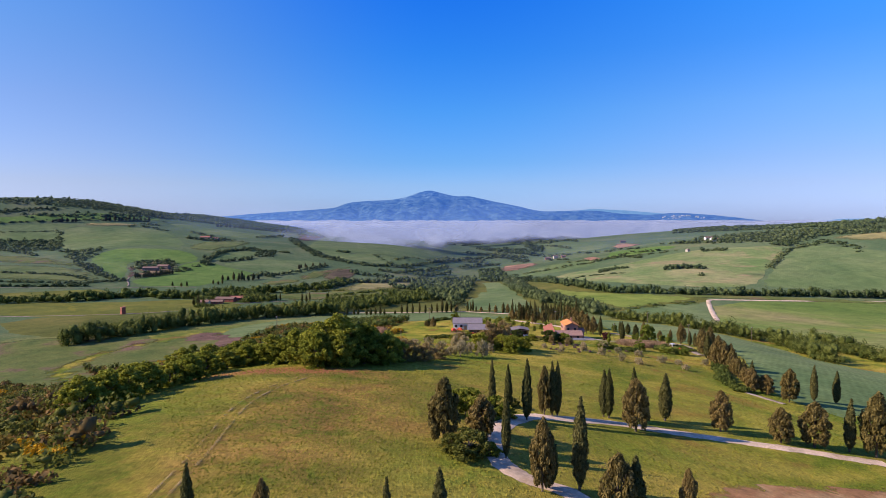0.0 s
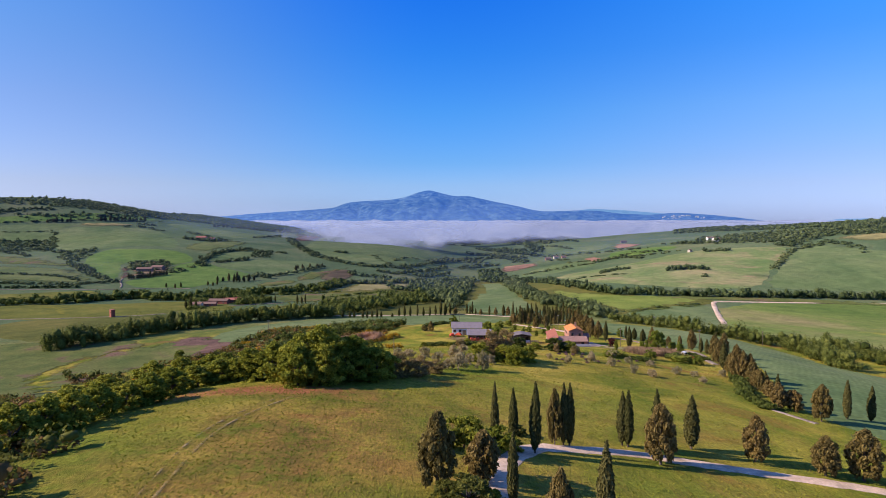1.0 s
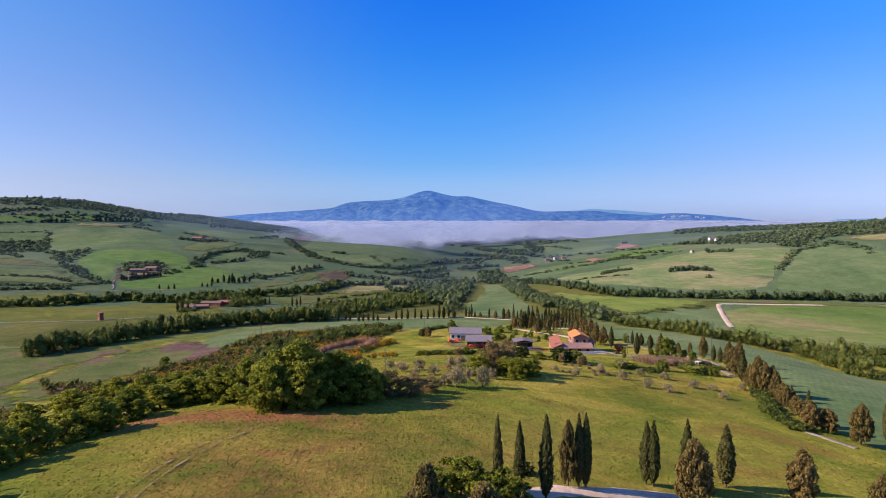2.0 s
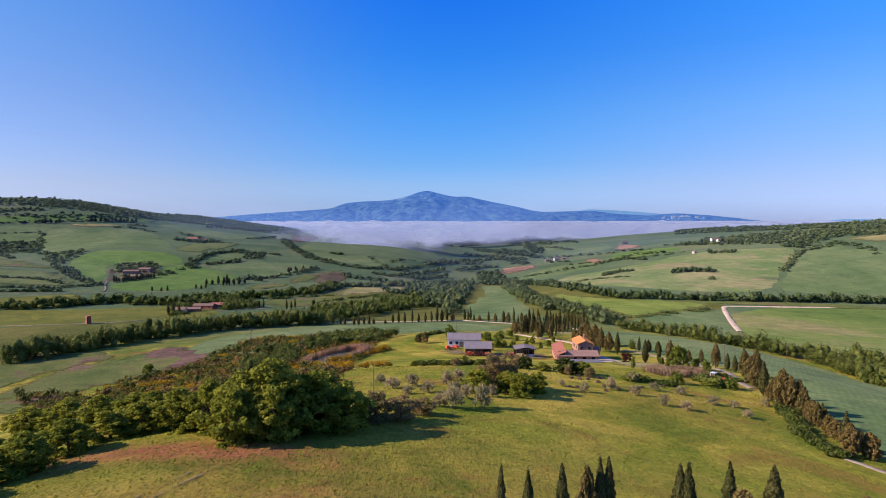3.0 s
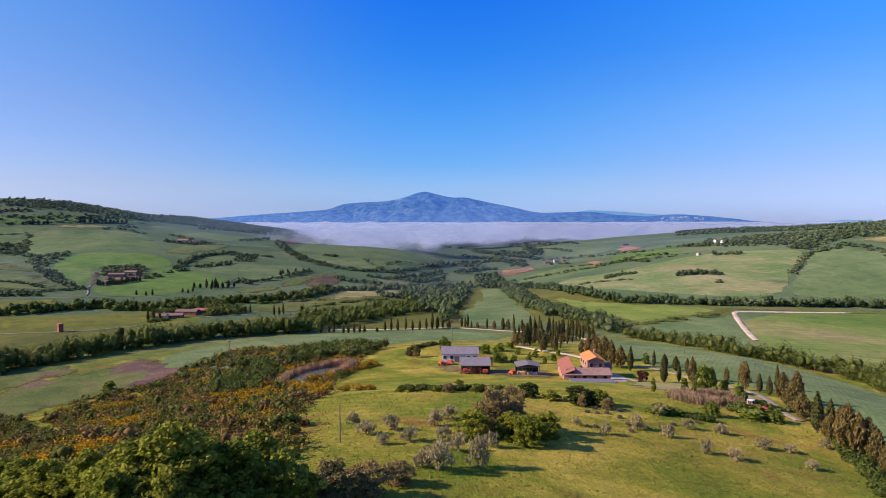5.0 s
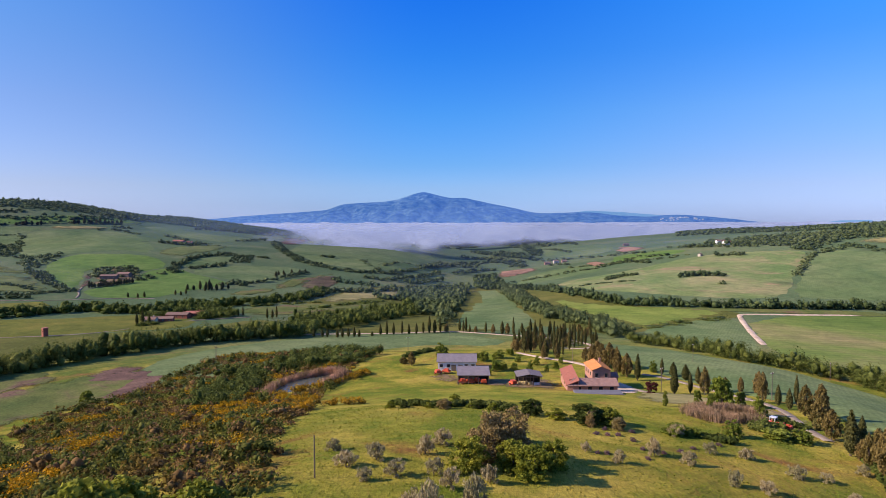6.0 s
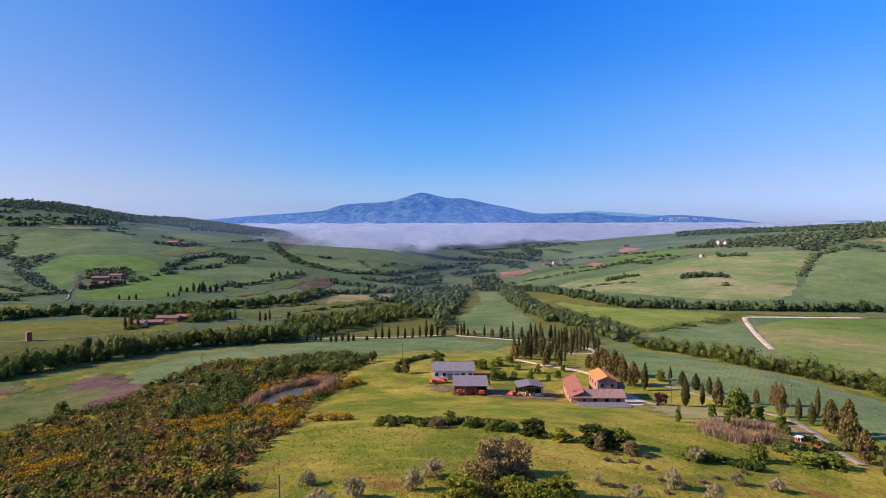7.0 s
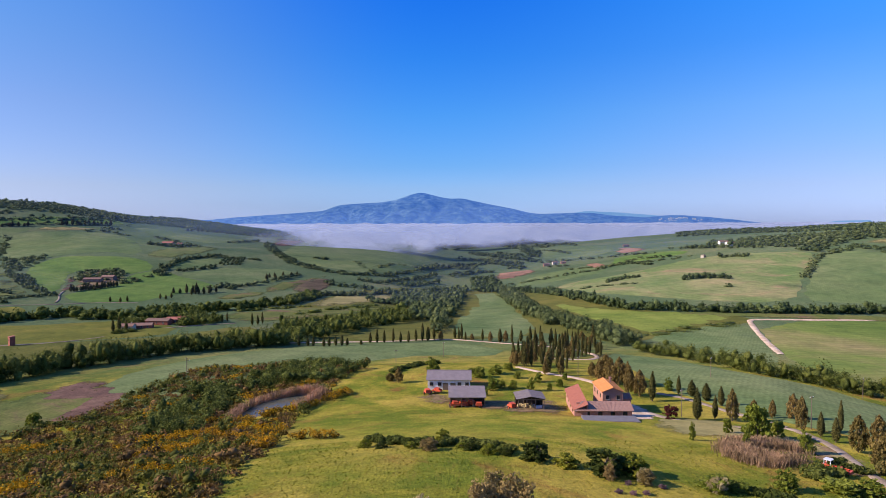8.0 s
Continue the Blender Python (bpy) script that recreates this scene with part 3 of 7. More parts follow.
HEDGES.append(([(272, 1776), (334, 1876)], 13, 8, 4))
HEDGES.append(([(136, 1307), (172, 1295)], 10, 10, 5))
HEDGES.append(([(209, 1253), (244, 1223)], 9, 8, 5))
HEDGES.append(([(146, 523), (192, 557), (234, 585)], 16, 2, 1.2))
HEDGES.append(([(-219.3, 359.9), (-203.6, 380.9), (-191.0, 393.3), (-185.2, 415.7), (-170.5, 438.4), (-155.6, 459.8), (-137.0, 478.6), (-114, 488), (-88, 502)], 5.0, 19, 12.5))
HEDGES.append(([(-433, 592), (-356, 616), (-343, 637), (-313, 663), (-257, 638), (-240, 654), (-235, 687), (-184, 706), (-145, 752), (-129, 842)], 8, 26, 9.5))
HEDGES.append(([(-129, 842), (-86, 846), (-22, 935)], 8, 16, 8))
HEDGES.append(([(-66, 802), (-28, 788), (7, 720)], 8, 22, 8))
HEDGES.append(([(-335, 975), (-303, 1018)], 8, 8, 6))
HEDGES.append(([(-356, 941), (-366, 994), (-368, 1044), (-351, 1088), (-322, 1108)], 8, 16, 7))
HEDGES.append(([(-231, 898), (-211, 935), (-183, 1003)], 9, 8, 6))
HEDGES.append(([(-343, 1420), (-282, 1249), (-219, 1120), (-162, 1063), (-119, 1045), (-52, 1082)], 9, 20, 5))
HEDGES.append(([(-523, 901), (-455, 830), (-405, 786)], 7, 12, 7))
HEDGES.append(([(-481, 1185), (-447, 1173), (-419, 1172), (-408, 1195)], 8, 14, 7))
HEDGES.append(([(-605, 801), (-484, 809), (-442, 784)], 7, 5, 3.5))
HEDGES.append(([(-523, 701), (-415, 734)], 7, 5, 4))
HEDGES.append(([(-553, 1564), (-493, 1661), (-520, 2072)], 11, 12, 5))
HEDGES.append(([(-518, 1302), (-423, 1213), (-373, 1202)], 14, 8, 4))
HEDGES.append(([(-389, 1326), (-371, 1473)], 10, 10, 6))
HEDGES.append(([(-951, 1225), (-756, 1327), (-634, 1389), (-622, 1406)], 14, 6, 5))
HEDGES.append(([(104, 1004), (145, 884), (162, 757), (179, 668), (214, 647), (268, 634), (298, 637), (345, 642), (392, 646), (546, 645)], 7, 14, 9))
HEDGES.append(([(100, 1009), (99, 813), (98, 662), (107, 597), (117, 568), (125.3, 482.8)], 7, 24, 9.5))
HEDGES.append(([(120.1, 454.2), (138.6, 436.6), (145.4, 411.0)], 6.5, 16, 7))
HEDGES.append(([(141.6, 401.8), (149.3, 378.7), (162.3, 370.5), (176.9, 357.5), (185.4, 341.7), (184.6, 316.3), (183.7, 288.5)], 5.5, 15, 9))
HEDGES.append(([(414, 802), (447, 846), (496, 914), (538, 943)], 9, 10, 4))
HEDGES.append(([(295, 840), (319, 842), (341, 823)], 7, 14, 7.5))
HEDGES.append(([(412, 1013), (439, 977)], 8, 18, 7))
HEDGES.append(([(316, 772), (318, 771)], 6, 2, 4))
HEDGES.append(([(221, 905), (264, 918)], 7, 20, 5))
HEDGES.append(([(127, 1079), (185, 1084), (253, 1087), (337, 1143), (380, 1112)], 10, 10, 5))
HEDGES.append(([(178, 862), (193, 873), (247, 849)], 9, 6, 2.5))
HEDGES.append(([(207, 2735), (295, 2459), (221, 1451)], 12, 30, 9))
HEDGES.append(([(93, 1659), (145, 1534), (208, 1364)], 12, 26, 10))
HEDGES.append(([(36, 1349), (127, 1414), (170, 1276)], 12, 24, 8))
HEDGES.append(([(33, 1205), (77, 1267), (115, 1280)], 12, 26, 8))
HEDGES.append(([(287, 1279), (347, 1252), (380, 1206)], 14, 8, 5))
HEDGES.append(([(204, 1342), (283, 1287)], 14, 10, 6))
HEDGES.append(([(-76, 1060), (-39, 1145), (10, 1319)], 10, 10, 7))
HEDGES.append(([(-37, 984), (9, 1089)], 10, 20, 7))
HEDGES.append(([(-362, 919), (-343, 947)], 8, 6, 4))
WOODS = []
WOODS.append(([(-1010, 1390), (-960, 1379), (-914, 1396), (-835, 1417), (-778, 1440), (-740, 1454), (-670, 1467), (-628, 1488), (-560, 1590), (-640, 2060), (-581, 2058), (-497, 2331), (-620, 2330), (-700, 2230), (-760, 2300), (-880, 2290), (-900, 1900), (-887, 1560), (-934, 1470)], 10.5, 7.5))
WOODS.append(([(-1000, 1300), (-914, 1312), (-830, 1392), (-850, 1400), (-930, 1335), (-1000, 1318)], 8, 5))
WOODS.append(([(-900, 1162), (-710, 1166), (-629, 1032), (-830, 1076)], 11, 6))
WOODS.append(([(-621, 1020), (-563, 1044), (-519, 922), (-552, 940)], 11, 6))
WOODS.append(([(-454, 931), (-414, 957), (-389, 922), (-393, 885), (-430, 884)], 9, 5))
WOODS.append(([(-410, 921), (-353, 898), (-366, 870)], 9, 5))
WOODS.append(([(-96, 502), (-109, 594), (-71, 599), (-25, 720), (-13, 633), (-43, 584), (-79, 495)], 7.5, 11))
WOODS.append(([(-46, 835), (9, 1020), (7, 648), (-16, 642), (-13, 738)], 7.5, 9))
WOODS.append(([(9, 996), (56, 1044), (35, 823), (11, 554), (6, 554)], 7.5, 9))
WOODS.append(([(66, 1173), (107, 1226), (104, 984), (60, 992)], 9, 8))
WOODS.append(([(424, 1250), (467, 1193), (576, 1229), (609, 1140), (674, 1115), (779, 1159), (861, 988), (787, 908), (608, 1011), (549, 976), (475, 1087)], 10, 8))
WOODS.append(([(527, 939), (580, 981), (589, 953), (594, 897), (566, 857), (578, 928)], 11, 4))
WOODS.append(([(-70.5, 350.3), (-65.8, 375.4), (-52.1, 412.7), (-20.1, 365.3), (-31.5, 347.6), (-52.3, 349.8), (-64.2, 335.2)], 5, 5))
WOODS.append(([(-81.6, 301.7), (-89.1, 360.3), (-70.5, 350.3), (-60.9, 322.2), (-61.9, 285.8), (-69.6, 279.1)], 5, 6))
WOODS.append(([(-235, 590), (-245, 631), (-239, 634), (-217, 586), (-219, 570)], 5, 6))
WOODS.append(([(-209, 641), (-190, 657), (-169, 631), (-163, 600), (-186, 594)], 6, 7))
WOODS.append(([(-250, 651), (-223, 676), (-197, 675), (-212, 649)], 6, 7))
WOODS.append(([(-884, 1323), (-849, 1339), (-813, 1356), (-778, 1376), (-745, 1402), (-716, 1440), (-698, 1504), (-936, 2128), (-899, 2222), (-824, 2236), (-750, 2258), (-698, 2354), (-632, 2427), (-558, 2492), (-478, 2154), (-552, 2140), (-627, 2127), (-698, 2109), (-770, 2098), (-840, 2083), (-642, 1499), (-661, 1431), (-689, 1391), (-723, 1364), (-758, 1344), (-795, 1327), (-831, 1313), (-867, 1300)], 14, 8))
WOODS.append(([(896, 2423), (964, 2427), (1012, 2383), (865, 1930), (896, 1887), (918, 1829), (939, 1778), (960, 1731), (1210, 2059), (1223, 1991), (1238, 1931), (808, 1246), (814, 1209), (843, 1205), (754, 1087), (728, 1092), (707, 1102), (698, 1131), (694, 1171), (707, 1243), (789, 1438), (804, 1536), (799, 1605), (785, 1664), (759, 1703), (729, 1740), (696, 1777), (656, 1798)], 14, 8))
CYPRESS_NEAR = [(7.7, 98.1, 9.4, 1.1), (10.5, 100.8, 8.3, 1.2), (7.9, 78.0, 8.5, 1.2), (13.3, 99.0, 10.0, 1.5), (18.4, 105.3, 9.3, 1.3), (19.3, 105.4, 9.4, 1.4), (28.4, 110.3, 8.5, 1.5), (29.2, 109.9, 8.8, 1.5), (33.3, 109.1, 9.7, 1.6), (40.4, 113.5, 8.8, 2.2), (70.2, 107.5, 9.3, 1.7), (91.2, 153.7, 9.2, 1.8), (97.7, 155.2, 8.5, 1.8), (15.6, 70.8, 10.8, 1.7), (11.9, 69.8, 6.9, 1.9), (19.4, 62.5, 7.5, 1.9), (-20.7, 50.1, 6.6, 1.1), (-4.6, 50.3, 6.6, 1.0), (-0.3, 53.6, 6.7, 1.4)]
CEDAR_NEAR = [(17.0, 104.8, 8.3, 2.4), (31.8, 102.9, 8.8, 5.0), (49.2, 110.6, 7.3, 4.7), (58.4, 107.7, 6.2, 4.2), (64.1, 107.5, 7.9, 5.4), (73.9, 106.1, 11.2, 5.7), (82.1, 148.0, 8.1, 4.5), (80.5, 155.7, 5.0, 3.9), (77.0, 156.1, 6.1, 3.9), (11.0, 68.6, 8.3, 3.2), (17.4, 61.7, 7.6, 3.9), (24.7, 62.3, 7.0, 2.2), (-13.9, 47.5, 6.8, 1.9), (0.1, 79.9, 8.8, 4.7), (5.2, 84.8, 6.1, 4.2)]
CYPRESS_FARM = [(78.4, 313.0, 9.8, 2.3), (91.1, 323.6, 6.7, 1.5), (94.2, 320.2, 5.7, 3.0), (81.2, 284.5, 9.1, 2.6), (96.2, 313.3, 6.0, 2.9), (87.3, 286.9, 6.9, 1.6), (97.9, 306.4, 6.3, 2.2), (104.3, 265.5, 6.3, 2.0), (112.5, 270.5, 8.7, 1.5), (103.9, 258.9, 6.1, 1.9), (94.5, 229.9, 6.2, 2.7)]
CEDAR_FARM = [(73.3, 321.3, 10.2, 4.7), (76.4, 319.8, 8.9, 5.4), (76.7, 338.6, 6.1, 2.5), (90.7, 283.7, 9.0, 4.2), (104.3, 288.1, 5.6, 2.5), (109.5, 286.9, 7.5, 4.6), (102.2, 270.2, 9.3, 4.0), (102.5, 248.8, 8.3, 5.1), (104.1, 244.6, 9.2, 5.0), (100.5, 291.1, 5.0, 3.4), (70.8, 340.9, 9.9, 7.0), (74.2, 336.0, 10.1, 7.2), (67.4, 347.7, 5.9, 4.2), (76.6, 333.8, 9.0, 4.0)]
LEAFY_FARM = [(84.3, 257.6, 8.9, 6.5), (89.9, 329.5, 4.3, 3.3), (80.5, 264.6, 4.1, 2.5), (87.8, 244.0, 4.8, 3.5), (91.5, 261.6, 4.5, 3.4), (67.4, 214.8, 3.3, 4.3), (53.6, 210.8, 2.5, 5.6), (57.4, 210.7, 1.9, 3.4), (77.7, 216.0, 2.5, 7.4), (82.3, 215.3, 2.8, 5.1)]
CYPRESS_BEND = [(-0.5, 515.9, 11.6, 2.2), (2.8, 515.9, 8.7, 2.2), (6.8, 521.6, 8.8, 2.2), (20.6, 527.2, 8.2, 2.2), (23.1, 524.0, 7.8, 1.8), (25.1, 526.9, 10.0, 1.9), (27.4, 520.6, 5.5, 1.5), (38.0, 513.6, 7.6, 1.8), (48.2, 503.6, 8.8, 2.8), (55.2, 499.8, 11.5, 1.7), (61.9, 507.7, 7.1, 2.5), (64.6, 487.4, 10.8, 2.0), (67.6, 487.0, 10.8, 1.7), (76.6, 485.9, 9.7, 1.7), (79.6, 485.5, 10.0, 1.7), (81.5, 474.8, 9.1, 2.0), (84.4, 474.5, 11.0, 1.9), (80.4, 440.8, 10.3, 1.8), (80.3, 428.4, 14.8, 1.7), (84.1, 436.0, 12.2, 1.7), (87.2, 440.6, 10.3, 1.8), (90.1, 445.0, 9.9, 1.8), (93.7, 444.9, 6.3, 1.2), (93.1, 433.5, 9.5, 1.7)]
CYPRESS_BEND_LOW = [(42.1, 386.0, 9.1, 2.0), (46.9, 405.9, 10.5, 1.6), (49.1, 406.1, 9.8, 1.8), (47.6, 370.0, 8.1, 1.9), (64.5, 437.1, 8.5, 1.5), (69.2, 436.7, 9.3, 1.5), (57.5, 365.1, 8.4, 1.6), (60.6, 361.4, 7.8, 1.1), (73.6, 409.7, 9.3, 1.6), (51.8, 353.7, 7.6, 2.6)]
CEDAR_BEND = [(42.8, 510.1, 6.4, 4.3), (31.3, 517.2, 4.7, 3.3), (51.7, 503.1, 7.7, 4.2), (45.7, 369.7, 9.5, 3.2), (60.1, 437.4, 5.5, 2.0), (71.3, 486.5, 8.1, 4.0), (55.7, 349.0, 7.9, 3.2), (49.9, 349.3, 6.2, 2.8), (41.2, 368.9, 6.5, 2.8), (68.2, 340.5, 8.4, 4.5), (71.5, 337.5, 9.5, 5.3), (11.2, 521.5, 5.9, 4.0)]
CYPRESS_ROW = [(-75.5, 494.6, 5.9, 2.0), (-70.0, 494.5, 4.8, 2.0), (-66.7, 494.5, 5.2, 2.0), (-59.6, 490.8, 5.6, 1.9), (-56.4, 490.8, 6.2, 1.9), (-53.0, 494.4, 5.9, 2.0), (-49.2, 494.4, 6.5, 2.0), (-46.0, 494.4, 4.8, 2.0), (-38.0, 498.1, 3.3, 2.0), (-33.2, 505.9, 6.9, 2.0), (-28.9, 506.0, 9.1, 2.0), (-24.4, 506.1, 8.0, 2.0), (-19.0, 510.2, 8.8, 2.0), (-14.2, 508.2, 7.0, 2.0), (-9.2, 508.3, 7.4, 2.0), (-4.8, 514.6, 7.7, 2.0), (-0.8, 518.9, 10.6, 2.1), (3.4, 519.0, 8.7, 2.1)]
CYPRESS_VILLA = [(-288.3, 790.9, 5.5, 2.6), (-280.5, 786.9, 5.1, 2.6), (-279.4, 798.3, 5.9, 2.6), (-267.1, 823.2, 7.7, 2.7), (-265.3, 829.1, 10.8, 2.7), (-261.7, 829.9, 8.5, 2.7), (-256.0, 831.2, 7.7, 2.7), (-252.6, 837.5, 6.2, 2.7), (-326.5, 760.9, 5.6, 2.5), (-314.7, 758.0, 5.3, 2.5), (-310.5, 764.3, 6.4, 2.5), (-389.0, 824.6, 5.0, 2.7), (-383.4, 826.4, 5.4, 2.7), (-379.2, 830.1, 5.8, 2.7), (-376.5, 838.2, 4.7, 2.7), (-218.1, 969.8, 6.4, 3.2), (-213.1, 977.8, 6.5, 3.2), (-186.2, 995.4, 7.5, 3.3)]
CYPRESS_HILL = [(-223, 563, 9, 2.6), (-220, 566, 11, 2.6), (-217, 570, 8, 2.4)]
rng = random.Random(8)
for x0, y0, x1, y1, n, tall, wide in (
    (-396.5, 814.3, -368.3, 856.8, 17, 6.3, 3.9),
    (-796.5, 1295.8, -759.1, 1310.9, 6, 7.5, 6.4),
    (-712.2, 1341.8, -643.4, 1387.4, 12, 8.7, 6.7),
    (-531.8, 1486.4, -478.9, 1659.1, 11, 7.5, 7.7),
    (-581.5, 2026, -516.9, 2131.5, 8, 9.2, 10.5),
    (-290.6, 827.7, -248, 847.7, 8, 8.9, 3.9),
    (-216.1, 955.5, -192.9, 985.1, 4, 7.6, 4.6),
    (-183, 608, -159, 619, 7, 6.0, 1.9),
    (-134, 597, -128, 607, 3, 9.0, 2.4),
):
    for k in range(n):
        f = k / (n - 1) + rng.uniform(-0.3, 0.3) / n
        CYPRESS_HILL.append((x0 + (x1 - x0) * f, y0 + (y1 - y0) * f, tall * rng.uniform(0.65, 1.35), wide * 0.9))
ORCHARD = [(37.6, 215.7, 3.0, 2.7), (42.3, 211.4, 2.9, 2.6), (35.2, 186.4, 2.6, 2.4), (31.0, 191.6, 2.1, 1.6), (43.3, 192.9, 3.5, 2.5), (53.6, 209.7, 2.9, 2.9), (47.9, 189.3, 2.7, 2.5), (55.2, 198.1, 2.6, 2.4), (51.5, 180.4, 2.9, 2.5), (55.7, 178.6, 2.5, 2.3), (65.8, 188.6, 2.5, 2.9), (70.8, 188.4, 2.0, 2.0), (61.4, 197.0, 2.4, 2.6), (69.1, 178.3, 2.2, 2.0), (81.6, 195.1, 2.3, 2.3)]
ORCHARD_DENSE = [(3.5, 184.5, 3.5, 3.0), (6.3, 191.0, 3.2, 3.0), (10.1, 160.3, 5.0, 3.4), (4.4, 157.1, 5.0, 3.7), (1.9, 158.0, 2.9, 2.5), (-0.4, 172.3, 2.7, 2.9), (-3.9, 180.3, 3.1, 3.1), (-8.0, 176.3, 2.8, 3.4), (-11.5, 186.5, 2.2, 2.6), (7.3, 167.9, 3.3, 2.6), (12.8, 171.4, 2.9, 2.5), (5.0, 173.4, 2.9, 2.5), (-4.6, 169.5, 2.1, 2.3)]
LAVENDER = [(36.3, 205.1, 0.8, 1.4), (39.1, 210.0, 0.8, 1.5), (38.4, 204.7, 0.8, 1.4), (40.6, 205.3, 0.8, 1.4), (44.3, 209.0, 0.8, 1.5), (42.3, 202.0, 0.8, 1.4), (42.3, 196.2, 0.7, 1.3), (45.1, 198.6, 0.7, 1.3), (32.9, 190.8, 0.7, 1.2), (34.5, 191.2, 0.7, 1.3), (45.5, 194.8, 0.7, 1.3), (49.6, 197.2, 0.7, 1.3), (59.8, 204.7, 0.8, 1.4), (41.2, 190.1, 0.7, 1.2), (35.7, 188.7, 0.7, 1.2), (53.0, 200.1, 0.7, 1.4)]
SHRUB_ROW = [(9.9, 240.5, 2.7, 3.2), (15.0, 230.8, 2.0, 2.8), (18.0, 226.8, 2.0, 3.2), (21.2, 225.9, 1.6, 2.7), (3.4, 233.5, 1.6, 2.4), (-2.6, 235.4, 1.6, 2.9), (-6.0, 237.0, 1.9, 2.5), (26.1, 222.1, 3.8, 5.7), (31.0, 218.8, 2.5, 4.2), (36.7, 215.2, 4.5, 7.4), (41.7, 216.3, 3.7, 5.8), (42.5, 212.4, 2.2, 2.4), (13.2, 232.9, 1.2, 2.4)]
SHRUB_GREY = [(6.9, 230.8, 2.4, 3.8), (36.6, 211.7, 2.8, 2.4), (42.1, 210.3, 2.7, 2.7), (16.3, 193.8, 5.2, 6.5), (18.3, 194.1, 3.6, 3.9)]
KNOLL_TREES = [(10.0, 176.9, 5.6, 6.3), (19.5, 174.6, 5.8, 6.1), (23.2, 180.0, 5.2, 5.4), (16.9, 178.0, 5.3, 6.1)]
KNOLL_BARE = [(13.8, 181.6, 7.4, 6.5), (17.6, 183.7, 7.7, 6.4)]
GROVE = [(-12.0, 138.9, 8.1, 8.4), (-17.0, 136.9, 9.9, 10.3), (-21.8, 134.9, 11.7, 12.2), (-26.8, 133.6, 10.0, 10.5), (-31.7, 137.0, 8.6, 8.3), (-37.1, 139.2, 7.0, 8.4), (-42.6, 139.7, 5.5, 7.9), (-23.6, 143.9, 9.3, 9.9), (-17.1, 145.1, 8.4, 10.0), (-27.8, 142.8, 8.6, 8.7), (-46.4, 134.7, 4.9, 7.6), (-47.9, 126.8, 5.5, 7.5), (-47.3, 117.1, 5.7, 7.3), (-49.9, 113.8, 5.0, 6.6), (-50.7, 107.5, 6.2, 6.9), (-51.7, 101.8, 6.3, 7.2), (-52.7, 97.4, 6.6, 6.8), (-54.0, 93.2, 6.7, 7.1), (-90.3, 183.6, 6.5, 11.6), (-85.2, 158.9, 5.5, 9.8)]
FRONT_OAKS = [(-25.5, 127.2, 8.4, 7.6), (-20.8, 128.2, 8.0, 6.6)]
GROVE_WEST = [(-63.3, 153.0, 6.9, 9.5), (-55.1, 148.4, 6.4, 8.6), (-48.8, 145.5, 6.3, 8.7), (-44.0, 144.0, 6.4, 8.6)]
GROVE_BARE = [(-8.0, 142.2, 4.8, 6.5), (-4.3, 145.1, 4.1, 6.2), (-1.0, 150.5, 3.0, 4.6)]
CEDAR_PATH = [(84.7, 193.0, 9.9, 5.1), (87.8, 191.5, 8.0, 4.6), (83.9, 181.3, 5.1, 2.6), (83.8, 177.4, 5.7, 2.7), (86.0, 178.3, 4.4, 2.1), (86.4, 200.8, 6.5, 3.2), (81.7, 167.7, 4.3, 4.2), (82.4, 161.1, 4.0, 3.4), (87.8, 204.7, 4.4, 3.0), (85.9, 191.6, 8.6, 4.6), (87.8, 200.3, 7.8, 4.3), (85.9, 186.3, 7.1, 3.7), (84.2, 179.8, 5.6, 3.0), (82.8, 171.8, 4.4, 3.5), (81.0, 162.6, 3.0, 3.4), (95.1, 230.1, 8.1, 5.5), (91.8, 220.6, 6.9, 4.6)]
CYPRESS_PATH = [(87.9, 208.2, 9.3, 2.8), (100.0, 222.8, 5.7, 1.9), (79.7, 161.5, 7.3, 1.9), (85.7, 178.9, 5.5, 1.6)]
SHRUB_ROAD = [(3.1, 75.9, 3.7, 5.4), (1.1, 77.6, 2.4, 3.5), (6.0, 78.7, 1.8, 2.8), (11.7, 107.3, 1.9, 2.9), (10.0, 99.5, 2.0, 3.2)]
ROADS = []
ROADS.append(('farm_track', [(16.9, 58.6), (15.6, 67.0), (13.8, 70.1), (10.1, 71.3), (7.5, 74.6), (6.4, 80.0), (7.0, 87.3), (9.6, 95.9), (14.0, 102.6), (19.4, 104.0), (26.6, 106.3), (32.4, 106.5), (38.0, 105.7), (44.5, 105.3), (51.8, 104.6), (60.2, 104.2), (66.9, 102.8), (73.0, 102.4)], 3.5))
ROADS.append(('lane', [(68.9, 299.9), (71.4, 292.7), (73.6, 285.4), (77.7, 279.3), (82.2, 275.1), (88.0, 273.9), (94.8, 272.7), (101.4, 275.8), (101.8, 267.8), (100.9, 259.5), (99.6, 253.1), (95.0, 239.5), (91.7, 229.2), (91.0, 224.9), (90.3, 218.7)], 2.6))
ROADS.append(('lane', [(91.6, 206.4), (84.5, 189.2), (80.3, 179.0), (76.5, 168.9), (75.1, 161.5), (74.3, 155.7), (75.0, 152.5), (76.3, 150.5), (79.2, 144.7)], 1.9))
ROADS.append(('lane', [(84.0, 324.5), (88.3, 320.8), (92.0, 314.3), (95.3, 301.2), (97.9, 291.7), (100.6, 281.3), (101.4, 275.8)], 2.6))
